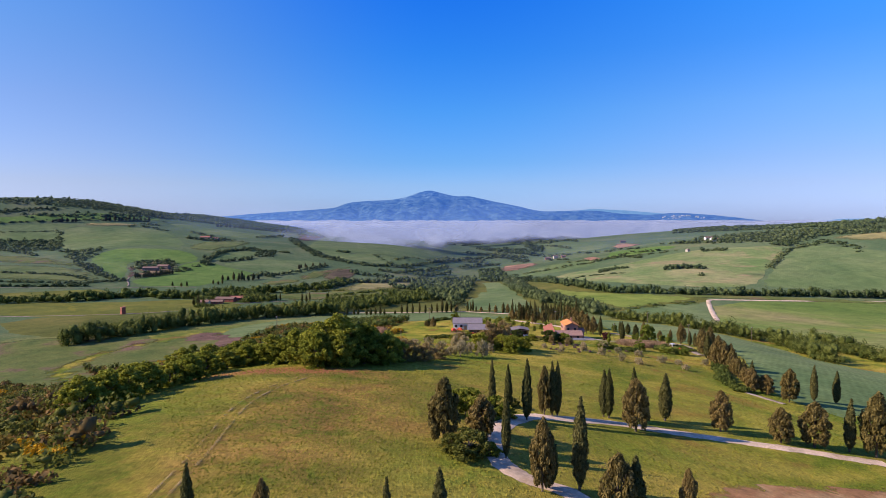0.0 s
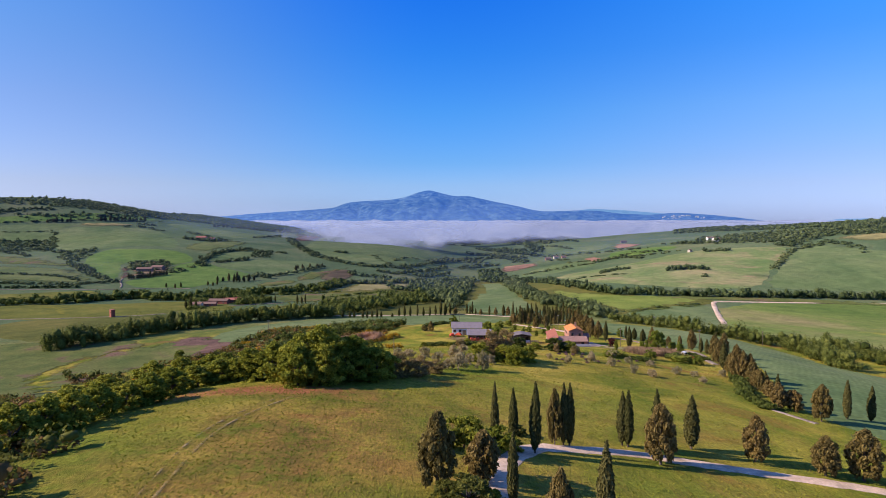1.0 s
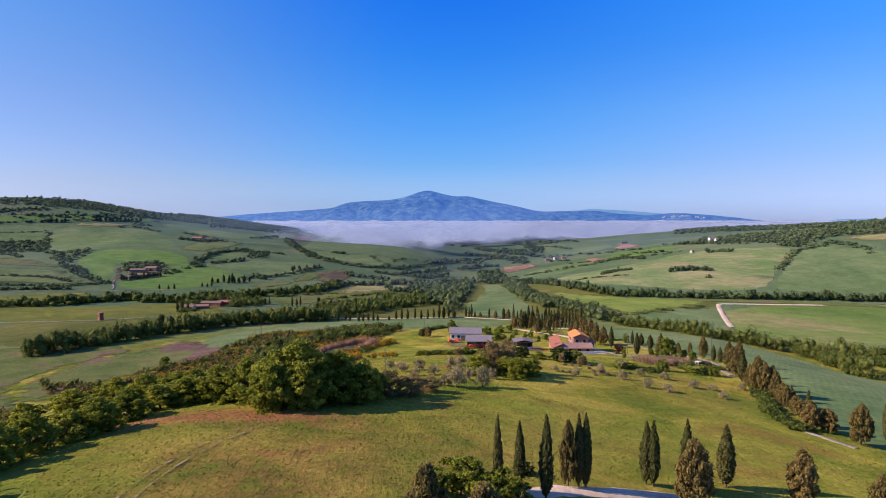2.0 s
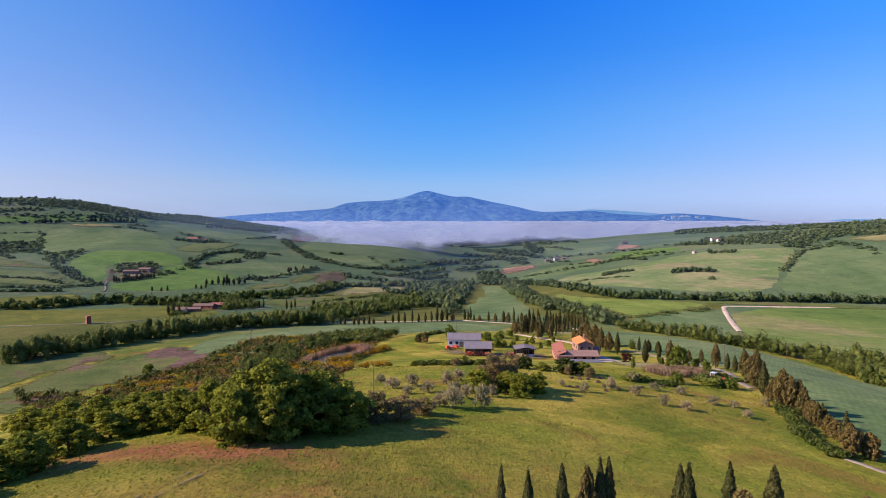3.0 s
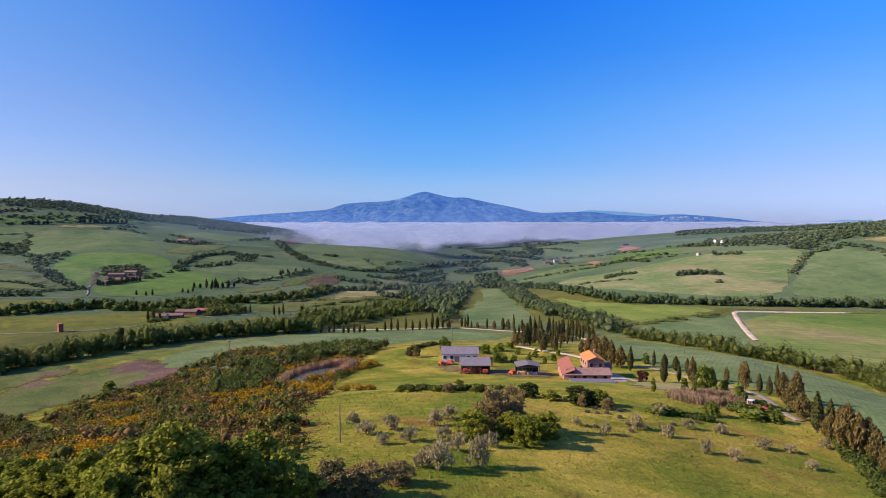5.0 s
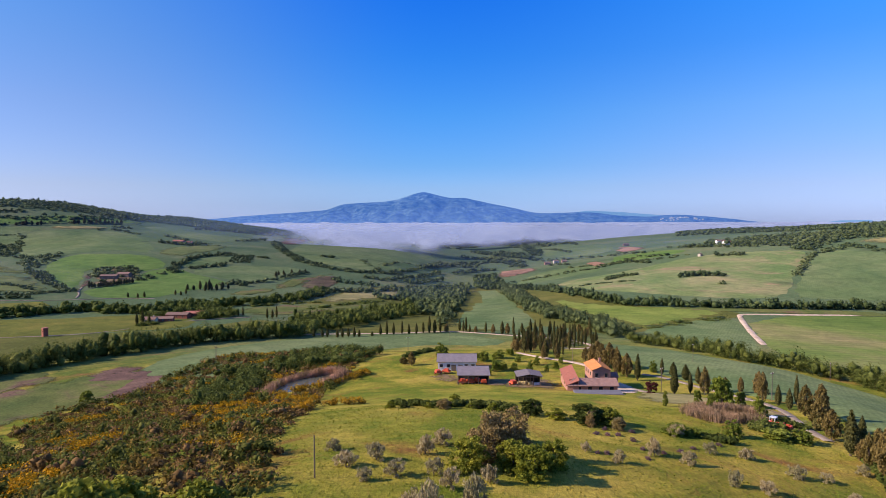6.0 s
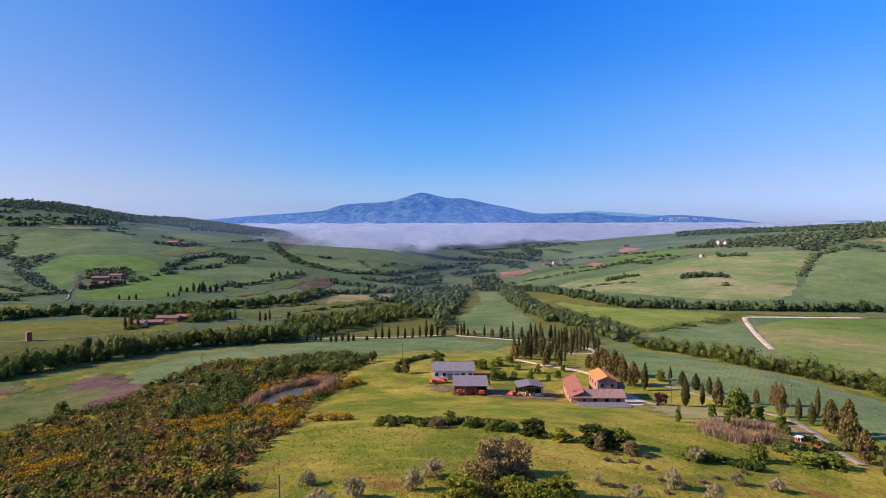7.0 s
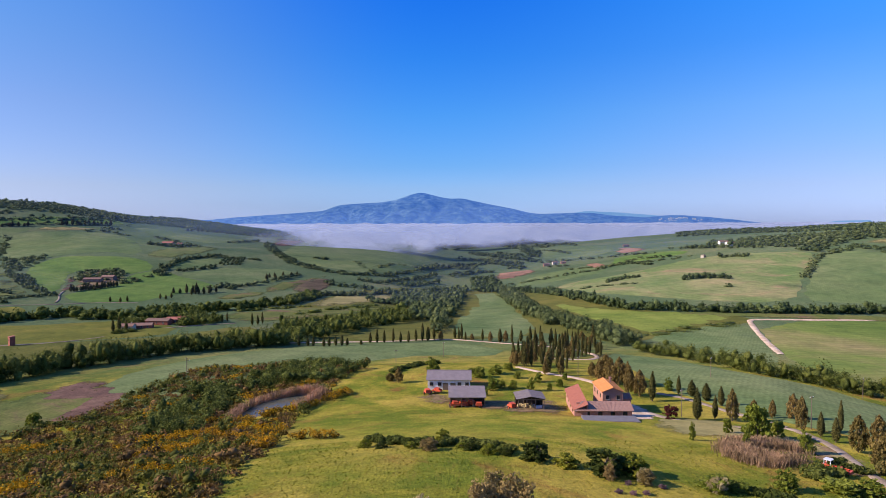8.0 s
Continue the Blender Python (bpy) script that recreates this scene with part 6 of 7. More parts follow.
def distance(name, dark, light, air, haze_glow):
    """A far slope whose blue emission stands in for miles of haze."""
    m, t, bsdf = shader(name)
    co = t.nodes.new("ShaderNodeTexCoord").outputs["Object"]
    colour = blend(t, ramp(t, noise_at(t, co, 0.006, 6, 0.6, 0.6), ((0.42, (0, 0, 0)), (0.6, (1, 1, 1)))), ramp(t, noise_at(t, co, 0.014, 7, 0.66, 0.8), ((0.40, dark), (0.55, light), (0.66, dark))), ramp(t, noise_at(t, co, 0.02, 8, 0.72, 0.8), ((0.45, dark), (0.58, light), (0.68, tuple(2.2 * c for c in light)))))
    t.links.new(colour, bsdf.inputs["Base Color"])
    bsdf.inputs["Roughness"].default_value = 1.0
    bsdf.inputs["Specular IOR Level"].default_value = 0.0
    # haze put in as a faint blue glow of the surface
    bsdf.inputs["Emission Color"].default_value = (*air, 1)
    bsdf.inputs["Emission Strength"].default_value = haze_glow
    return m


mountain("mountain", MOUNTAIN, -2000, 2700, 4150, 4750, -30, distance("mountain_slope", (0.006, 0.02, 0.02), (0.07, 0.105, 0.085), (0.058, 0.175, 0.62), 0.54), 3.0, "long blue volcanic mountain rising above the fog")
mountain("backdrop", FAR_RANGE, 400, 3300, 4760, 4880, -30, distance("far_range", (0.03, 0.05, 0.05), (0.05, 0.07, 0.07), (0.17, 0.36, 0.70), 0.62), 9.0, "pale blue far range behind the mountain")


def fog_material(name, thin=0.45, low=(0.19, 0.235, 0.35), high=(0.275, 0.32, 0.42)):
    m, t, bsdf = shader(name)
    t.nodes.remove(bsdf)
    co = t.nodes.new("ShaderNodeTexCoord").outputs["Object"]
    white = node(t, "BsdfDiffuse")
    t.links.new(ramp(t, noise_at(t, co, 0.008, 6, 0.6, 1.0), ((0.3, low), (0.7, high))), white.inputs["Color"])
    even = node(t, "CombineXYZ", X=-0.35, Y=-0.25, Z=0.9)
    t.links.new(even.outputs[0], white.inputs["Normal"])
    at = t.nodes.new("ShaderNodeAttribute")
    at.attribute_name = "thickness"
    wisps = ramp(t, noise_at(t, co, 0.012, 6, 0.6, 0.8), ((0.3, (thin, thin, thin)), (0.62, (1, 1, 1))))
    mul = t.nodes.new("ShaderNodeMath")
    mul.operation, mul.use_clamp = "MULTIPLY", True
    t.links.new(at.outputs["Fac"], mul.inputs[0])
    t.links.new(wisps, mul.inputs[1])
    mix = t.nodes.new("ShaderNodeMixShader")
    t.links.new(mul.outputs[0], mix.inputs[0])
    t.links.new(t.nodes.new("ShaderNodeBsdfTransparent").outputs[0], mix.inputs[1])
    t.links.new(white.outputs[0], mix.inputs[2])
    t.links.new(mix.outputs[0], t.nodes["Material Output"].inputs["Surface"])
    return m


def fog_shell(name, top_z, soft, density, wave):
    """A billowing sheet of mist over the far valley, thinning out along its near edge."""
    v, f = sheet(np.linspace(-2400, 3400, 330), np.concatenate([np.linspace(1250, 2900, 72), np.linspace(2950, 4500, 26)]), height)
    d = np.zeros(len(v))
    for i, (a, b, floor) in enumerate(v):
        wav = noise.fractal(Vector((a / 130, b / 130, wave)), 0.8, 2.1, 5)
        edge = 2480 + 140 * noise.fractal(Vector((a / 260, b / 500, wave)), 0.8, 2.1, 3)
        rise = float(ease(np.array((b - edge) / soft)))
        v[i, 2] = floor - 4 + rise * (top_z - floor + 4) + (4 * wav + 9 * max(0.0, noise.fractal(Vector((a / 75, b / 400, wave + 2)), 0.7, 2.2, 4))) * min(1, 3 * rise)
        d[i] = density * float(ease(np.array((b - edge) / (soft * 0.75)))) ** 1.3 * (1 + 0.5 * wav)
    me = mesh_of(name, v, f, fog_material("fog_sheet"), True)
    me.attributes.new("thickness", "FLOAT", "POINT").data.foreach_set("value", d)
    return link(name, me, "white morning fog bank filling the far valley", "fog", kind="structure")


fog_shell("fog", FOG_TOP, 300, 1.7, 5.0)


def fog_front(y0, west, east, fades, top, low, deep, density, seed):
    """The sloping face of the fog: billowing above, thinning out towards the ground."""
    xs, zs = np.linspace(west, east, max(60, int((east - west) / 14))), np.linspace(0, 1, 40)
    v, d = [], []
    for s in zs:
        for x in xs:
            z = low - 12 + s * (top + 26 - low)
            puff = noise.fractal(Vector((x / 70, z / 26, seed)), 0.8, 2.1, 5)
            drift = noise.fractal(Vector((x / 240, z / 90, seed + 5)), 0.8, 2.1, 3)
            crest = top + 5 * noise.fractal(Vector((x / 110, 0.0, seed)), 0.9, 2.1, 4) + 4 * puff
            body = ease(np.array([(crest - z) / 7, (z - low + 7 * puff + 16 * drift) / deep, (x - west + 50 * puff) / fades[0], (east - x + 50 * puff) / fades[1]]))
            d.append(density * float(body.prod()))
            v.append((x, y0 + 1.5 * (z - low) + 8 * drift, z))
    a = np.arange(len(v)).reshape(len(zs), len(xs))
    f = np.stack([a[:-1, :-1].ravel(), a[:-1, 1:].ravel(), a[1:, 1:].ravel(), a[1:, :-1].ravel()], -1)
    me = mesh_of("fog_front", v, f, fog_material("fog_veil"), True)
    me.attributes.new("thickness", "FLOAT", "POINT").data.foreach_set("value", d)
    return link("fog_front", me, "drifting lavender front of the morning fog bank", "fog", kind="structure")


fog_front(2330, -600, 2400, (330, 200), 49, -31, 30, 1.6, 1.0)
fog_front(1400, -430, 60, (260, 90), 44, -16, 40, 1.25, 4.0)


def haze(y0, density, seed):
    """An upright see-through sheet, tinted blue to stand in for haze across the valley, clear of the ground."""
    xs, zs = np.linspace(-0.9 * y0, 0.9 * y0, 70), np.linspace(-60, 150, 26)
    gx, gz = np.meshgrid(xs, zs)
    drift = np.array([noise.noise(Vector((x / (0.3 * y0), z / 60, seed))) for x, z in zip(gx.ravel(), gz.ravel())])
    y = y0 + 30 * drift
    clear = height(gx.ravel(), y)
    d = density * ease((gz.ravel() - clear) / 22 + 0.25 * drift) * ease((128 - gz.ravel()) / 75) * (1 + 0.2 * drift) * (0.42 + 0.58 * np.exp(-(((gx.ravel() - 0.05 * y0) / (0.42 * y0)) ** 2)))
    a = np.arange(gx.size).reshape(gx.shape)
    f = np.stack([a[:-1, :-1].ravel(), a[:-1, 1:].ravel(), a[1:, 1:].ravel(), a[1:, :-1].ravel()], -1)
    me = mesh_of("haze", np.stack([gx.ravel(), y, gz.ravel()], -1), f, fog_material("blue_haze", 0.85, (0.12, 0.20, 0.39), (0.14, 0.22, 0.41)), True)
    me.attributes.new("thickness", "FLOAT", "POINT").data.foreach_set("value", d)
    link("haze", me, "thin blue see-through sheet standing in for valley haze", "haze", kind="structure")


# two added sheets whose tint blues everything behind them like hazy air
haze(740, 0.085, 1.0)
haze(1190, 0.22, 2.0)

# pale houses of a hill town on the far crest
rng = np.random.default_rng(77)
pieces = []
for i in range(46):
    x = 1745 + rng.normal(0, 55) + (90 if i % 5 == 0 else 0)
    s = np.array([rng.uniform(5, 12), rng.uniform(5, 10), rng.uniform(5, 9)])
    z = 78 + rng.uniform(-16, 6) - abs(x - 1745) * 0.05
    v = [(x + a * s[0] / 2, 4560 + b * s[1], z + c * s[2]) for c in (0, 1) for a, b in ((-1, 0), (1, 0), (1, 1), (-1, 1))]
    pieces.append((v, [(3, 2, 1, 0), (4, 5, 6, 7), (0, 1, 5, 4), (1, 2, 6, 5), (2, 3, 7, 6), (3, 0, 4, 7)]))
# the houses glow bluish too, in place of haze
link("hill_town", mesh_of("hill_town", *joined(pieces), distance("hazed_plaster", (0.35, 0.3, 0.28), (0.55, 0.48, 0.44), (0.2, 0.28, 0.45), 0.4)), "pale houses of a hill town far off", "town", kind="stuff")

# ---- farm and other buildings ----
M.update({
    "tile_red": plain("red_roof_tile", (0.26, 0.085, 0.055), (0.38, 0.135, 0.09), 1.2, 0.85, 0.5),
    "tile_orange": plain("orange_roof_tile", (0.46, 0.17, 0.05), (0.64, 0.28, 0.095), 1.2, 0.85, 0.5),
    "tile_brown": plain("weathered_roof_tile", (0.25, 0.135, 0.10), (0.36, 0.215, 0.165), 1.2, 0.9, 0.5),
    "tile_dark": plain("dark_roof_tile", (0.15, 0.085, 0.062), (0.24, 0.14, 0.10), 1.2, 0.9, 0.5),
    "brick": plain("rose_brick", (0.36, 0.165, 0.11), (0.48, 0.25, 0.175), 1.0, 0.9, 0.4),
    "red_brick": plain("deep_red_brick", (0.24, 0.065, 0.04), (0.36, 0.115, 0.07), 1.0, 0.9, 0.4),
    "plaster": plain("white_plaster", (0.62, 0.6, 0.58), (0.78, 0.76, 0.74), 0.8, 0.85, 0.2),
    "stone": plain("pale_stone_wall", (0.42, 0.36, 0.29), (0.55, 0.48, 0.4), 1.0, 0.9, 0.4),
    "old_stone": plain("weathered_stone_wall", (0.12, 0.08, 0.06), (0.22, 0.15, 0.115), 1.0, 0.9, 0.4),
    "sheet": plain("grey_corrugated_sheet", (0.155, 0.13, 0.13), (0.225, 0.19, 0.19), 0.7, 0.6, 0.3),
    "dark_sheet": plain("purple_grey_sheet", (0.165, 0.135, 0.13), (0.235, 0.195, 0.185), 0.7, 0.65, 0.3),
    "timber": plain("old_timber", (0.12, 0.085, 0.06), (0.2, 0.15, 0.11), 3, 0.9, 0.3),
    "void": plain("dark_interior_plank", (0.03, 0.025, 0.02), (0.06, 0.05, 0.04), 2, 0.9, 0.2),
    "glass": plain("window_glass", (0.02, 0.025, 0.03), (0.03, 0.035, 0.04), 2, 0.1, 0.0),
    "red_paint": plain("faded_red_paint", (0.5, 0.06, 0.025), (0.65, 0.12, 0.05), 2, 0.5, 0.1),
    "white_paint": plain("white_sheet_metal", (0.7, 0.7, 0.7), (0.8, 0.8, 0.8), 2, 0.4, 0.05),
    "rubber": plain("black_rubber", (0.015, 0.015, 0.015), (0.04, 0.04, 0.04), 4, 0.8, 0.2),
    "concrete": plain("grey_paving", (0.13, 0.12, 0.125), (0.19, 0.175, 0.18), 0.6, 0.85, 0.2),
    "hay": plain("hay_bale", (0.38, 0.28, 0.12), (0.52, 0.4, 0.2), 3, 0.95, 0.5),
})


def box(x0, x1, y0, y1, z0, z1):
    v = [(x, y, z) for z in (z0, z1) for x, y in ((x0, y0), (x1, y0), (x1, y1), (x0, y1))]
    return v, [(3, 2, 1, 0), (4, 5, 6, 7), (0, 1, 5, 4), (1, 2, 6, 5), (2, 3, 7, 6), (3, 0, 4, 7)]


def part(name, pieces, material, parent, label=""):
    """One mesh object under a thing or under one of its parts."""
    ob = new(name, mesh_of(name, *joined(pieces), M[material]))
    ob.parent = parent
    return tagged(ob, label)


def thing(name, label, category, x, y, turn=0.0, z=None, group=""):
    root = tagged(new(name), label, category, group)
    root.empty_display_size = 0.5
    root.matrix_basis = pose(x, y, ground_at(x, y) if z is None else z, 0, 0, turn)
    return root


def slab(a, b, c, d, thick):
    """A roof plane through four corners, with thickness below it."""
    top = [Vector(p) for p in (a, b, c, d)]
    low = [p - Vector((0, 0, thick)) for p in top]
    v = [tuple(p) for p in low + top]
    return v, [(3, 2, 1, 0), (4, 5, 6, 7), (0, 1, 5, 4), (1, 2, 6, 5), (2, 3, 7, 6), (3, 0, 4, 7)]


def ribs(a, b, c, d, n, r, lift=0.03):
    """Raised rolls that run down a roof plane from the edge d-c to the edge a-b."""
    a, b, c, d = (Vector(p) for p in (a, b, c, d))
    out = []
    for i in range(n):
        s = (i + 0.5) / n
        p, q = a.lerp(b, s), d.lerp(c, s)
        side = (b - a).normalized() * r
        up = Vector((0, 0, r * 0.8 + lift))
        v = [p - side, p + up, p + side, q - side, q + up, q + side]
        out.append(([tuple(k) for k in v], [(0, 1, 4, 3), (1, 2, 5, 4)]))
    return out


def windows(root, wall, spots, y, frame="timber", w=0.9, h=1.2):
    """Windows on a wall that faces -y: a proud frame, a sill and a sunken dark pane."""
    for x, z in spots:
        win = part("window", [box(x - w / 2 - 0.1, x - w / 2, y - 0.07, y + 0.02, z, z + h), box(x + w / 2, x + w / 2 + 0.1, y - 0.07, y + 0.02, z, z + h), box(x - w / 2 - 0.1, x + w / 2 + 0.1, y - 0.07, y + 0.02, z + h, z + h + 0.12)], frame, root)
        part("pane", [box(x - w / 2, x + w / 2, y - 0.03, y - 0.01, z, z + h)], "glass", win)
        part("sill", [box(x - w / 2 - 0.15, x + w / 2 + 0.15, y - 0.16, y + 0.02, z - 0.1, z)], "stone", win)


def gabled(root, w, d, eave, ridge, wall, roof, over=0.45, along="x", tiles=True, foot=-1.2):
    """Walls and a two-sided roof, centred on the foot; the ridge runs along x or y."""
    hx, hy = w / 2, d / 2
    body = [box(-hx, hx, -hy, hy, foot, eave)]
    if along == "x":
        ends = [((x, -hy, eave), (x, hy, eave), (x, 0, ridge - 0.12)) for x in (-hx, hx)]
        planes = [((-hx - over, -hy - over, eave - 0.15), (hx + over, -hy - over, eave - 0.15), (hx + over, 0, ridge), (-hx - over, 0, ridge)), ((hx + over, hy + over, eave - 0.15), (-hx - over, hy + over, eave - 0.15), (-hx - over, 0, ridge), (hx + over, 0, ridge))]
        cap = box(-hx - over, hx + over, -0.15, 0.15, ridge - 0.05, ridge + 0.12)
    else:
        ends = [((-hx, y, eave), (hx, y, eave), (0, y, ridge - 0.12)) for y in (-hy, hy)]
        planes = [((-hx - over, hy + over, eave - 0.15), (-hx - over, -hy - over, eave - 0.15), (0, -hy - over, ridge), (0, hy + over, ridge)), ((hx + over, -hy - over, eave - 0.15), (hx + over, hy + over, eave - 0.15), (0, hy + over, ridge), (0, -hy - over, ridge))]
        cap = box(-0.15, 0.15, -hy - over, hy + over, ridge - 0.05, ridge + 0.12)
    wall_ob = part("wall", body, wall, root)
    for a, b, c in ends:
        t = 0.15 if (a[0] < 0 and along == "x") or (a[1] < 0 and along == "y") else -0.15
        off = Vector((t, 0, 0)) if along == "x" else Vector((0, t, 0))
        v = [a, b, c, c] + [tuple(Vector(p) + off) for p in (a, b, c, c)]
        part("gable", [(v, [(0, 1, 2, 3), (7, 6, 5, 4), (0, 4, 5, 1), (1, 5, 6, 2), (3, 7, 4, 0)])], wall, root)
    pieces = [slab(*p, 0.16) for p in planes] + [cap]
    if tiles:
        for p in planes:
            n = int((Vector(p[1]) - Vector(p[0])).length / 0.36)
            pieces += ribs(*p, n, 0.13)
    part("roof", pieces, roof, root)
    return wall_ob


# main house: two storeys, gable towards the meadow
house = thing("farmhouse", "two-storey rose brick farmhouse with orange tiled roof", "house", 60.2, 299.4, 0, 4.3)
wall = gabled(house, 6.0, 11.0, 6.1, 7.3, "brick", "tile_orange", 0.4, "y")
windows(house, wall, [(-1.6, 3.6), (1.6, 3.6), (0.1, 1.0)], -5.5)
part("chimney", [box(1.0, 1.6, 2.0, 2.6, 6.5, 8.2), box(0.9, 1.7, 1.9, 2.7, 8.2, 8.35)], "brick", house)
part("door", [box(-2.6, -1.5, -5.56, -5.48, 0.0, 2.2)], "timber", house, "dark timber door")
for y in (-3.0, 0.5, 3.5):
    side = part("window", [box(-3.06, -2.98, y - 0.5, y + 0.5, 3.6, 3.72), box(-3.06, -2.98, y - 0.5, y - 0.42, 3.6, 4.8), box(-3.06, -2.98, y + 0.42, y + 0.5, 3.6, 4.8)], "timber", house)
    part("pane", [box(-3.03, -3.01, y - 0.42, y + 0.42, 3.72, 4.8)], "glass", side)

# long wing with a single red roof slope
wing = thing("farm_wing", "long low farm wing with red tiled lean-to roof", "outbuilding", 50.2, 297.0, -5.5, 4.4)
part("wall", [box(-1.9, 1.7, -11.0, 11.2, -1.0, 2.8), box(1.5, 1.7, -11.0, 11.2, 2.8, 4.2)], "brick", wing)
plane = ((-2.3, 11.6, 2.85), (-2.3, -11.3, 2.85), (1.9, -11.3, 4.55), (1.9, 11.6, 4.55))
part("roof", [slab(*plane, 0.18)] + ribs(*plane, 58, 0.08, 0.0), "tile_red", wing)
for y in (-7, -2, 3, 8):
    part("window", [box(-1.97, -1.89, y - 0.6, y + 0.6, 1.1, 2.1)], "glass", wing, "small dark window opening")
# cross wing with weathered tiles
cross = thing("cross_wing", "low brick cross wing with weathered brown tiles", "outbuilding", 56.0, 287.4, -1.5, 4.8)
part("wall", [box(-7.6, 7.4, -1.5, 1.8, -1.0, 2.35), box(-7.6, 7.4, 1.6, 1.8, 2.35, 3.7)], "brick", cross)
plane = ((-8.9, -2.2, 2.4), (7.8, -2.2, 2.4), (7.8, 2.0, 4.0), (-6.0, 2.0, 4.0))
part("roof", [slab(*plane, 0.18)] + ribs(*plane, 40, 0.05, 0.0), "tile_brown", cross)
for x in (-5, -1.5, 2, 5.5):
    part("window", [box(x - 0.6, x + 0.6, -1.58, -1.48, 0.9, 1.9)], "glass", cross, "small dark window opening")
terrace = thing("paved_terrace", "grey paved terrace slab before the cross wing", "terrace", 56.0, 280.6, -2.5, 6.25)
part("paving", [box(-7.6, 7.2, -2.6, 2.6, -1.2, 0.25)], "concrete", terrace)
part("kerb", [box(-7.7, 7.3, -2.75, -2.6, -1.2, 0.3)], "sheet", terrace)
annex = thing("annex", "small brick annex with brown tiled roof beside the farmhouse", "outbuilding", 65.4, 301.5, 0, 4.2)
gabled(annex, 3.6, 5.0, 2.6, 3.5, "brick", "tile_brown", 0.3, "x")

# barn with white walls
barn = thing("barn", "long white-walled barn with grey corrugated roof", "barn", 12.9, 330.6, -2.5, 2.3)
wall = gabled(barn, 14.6, 9.6, 3.9, 5.9, "plaster", "sheet", 0.5, "x", False)
windows(barn, wall, [(-6.0, 1.6), (-3.2, 1.6), (3.6, 1.6), (6.2, 1.6)], -4.8, "timber", 1.1, 1.1)
for x in (-1.2, 1.4):
    part("door", [box(x - 0.9, x + 0.9, -4.87, -4.79, -0.2, 2.6), box(x - 0.05, x + 0.05, -4.9, -4.86, -0.2, 2.6)], "timber", barn, "dark timber barn door")


def open_shed(label, x, y, turn, z, w, d, low, high, along):
    """A roof of sheets on posts, dark inside."""
    shed = thing("open_shed", label, "shed", x, y, turn, z)
    hx, hy = w / 2, d / 2
    for px in np.linspace(-hx + 0.2, hx - 0.2, 4):
        for py in (-hy + 0.2, hy - 0.2):
            part("post", [box(px - 0.11, px + 0.11, py - 0.11, py + 0.11, -0.8, low)], "timber", shed)
    if along == "x":
        plane = ((-hx - 0.4, -hy - 0.4, low), (hx + 0.4, -hy - 0.4, low), (hx + 0.4, hy + 0.4, high), (-hx - 0.4, hy + 0.4, high))
        pieces = [slab(*plane, 0.1)] + ribs(*plane, 40, 0.035, 0.0)
    else:
        a = ((-hx - 0.4, hy + 0.4, low), (-hx - 0.4, -hy - 0.4, low), (0, -hy - 0.4, high), (0, hy + 0.4, high))
        b = ((hx + 0.4, -hy - 0.4, low), (hx + 0.4, hy + 0.4, low), (0, hy + 0.4, high), (0, -hy - 0.4, high))
        pieces = [slab(*a, 0.1), slab(*b, 0.1)] + ribs(*a, 28, 0.035, 0.0) + ribs(*b, 28, 0.035, 0.0)
    part("roof", pieces, "dark_sheet", shed)
    part("back_wall", [box(-hx, hx, hy - 0.12, hy, -0.8, low - 0.1)], "void", shed)
    part("side_wall", [box(hx - 0.12, hx, 0.0, hy, -0.8, low - 0.1)], "void", shed)
    part("beam", [box(-hx, hx, -hy + 0.1, -hy + 0.3, low - 0.4, low - 0.12)], "timber", shed)
    return shed


open_shed("open machine shed with purple-grey sheet roof on posts", 17.8, 303.4, -1, 4.0, 10.6, 8.4, 3.4, 4.6, "x")
open_shed("small open hay shed with low gabled sheet roof", 36.4, 298.8, 0, 4.2, 8.0, 7.4, 3.7, 4.5, "y")


def wheel(parent, x, y, r, w):
    n = 14
    v, f = [], []
    for s, k in ((-w / 2, r * 0.93), (-w / 4, r), (w / 4, r), (w / 2, r * 0.93)):
        v += [(x + s, y + k * math.cos(2 * math.pi * i / n), r + k * math.sin(2 * math.pi * i / n)) for i in range(n)]
    for j in range(3):
        f += [(j * n + i, j * n + (i + 1) % n, (j + 1) * n + (i + 1) % n, (j + 1) * n + i) for i in range(n)]
    tyre = part("wheel", [(v, f)], "rubber", parent)
    part("rim", [box(x - w * 0.4, x + w * 0.4, y - r * 0.45, y + r * 0.45, r * 0.55, r * 1.45)], "red_paint", tyre)


def implement(x, y, turn, label, long=3.0):
    """A red farm implement: frame, drum, drawbar, tines and two wheels."""
    root = thing("farm_implement", label, "farm machine", x, y, turn, group="farm machines")
    part("frame", [box(-0.9, 0.9, -long / 2, long / 2, 0.7, 0.9), box(-0.95, -0.8, -long / 2, long / 2, 0.9, 1.3), box(0.8, 0.95, -long / 2, long / 2, 0.9, 1.3)], "red_paint", root)
    part("hopper", [slab((-0.8, -0.9, 1.7), (0.8, -0.9, 1.7), (0.8, 0.6, 1.9), (-0.8, 0.6, 1.9), 0.9)], "red_paint", root)
    part("drawbar", [box(-0.08, 0.08, -long / 2 - 1.3, -long / 2, 0.55, 0.7)], "rubber", root)
    part("tines", [box(k * 0.3 - 0.04, k * 0.3 + 0.04, long / 2, long / 2 + 0.25, 0.1, 0.9) for k in range(-3, 4)], "timber", root)
    wheel(root, -1.1, 0.2, 0.45, 0.3)
    wheel(root, 1.1, 0.2, 0.45, 0.3)
    return root


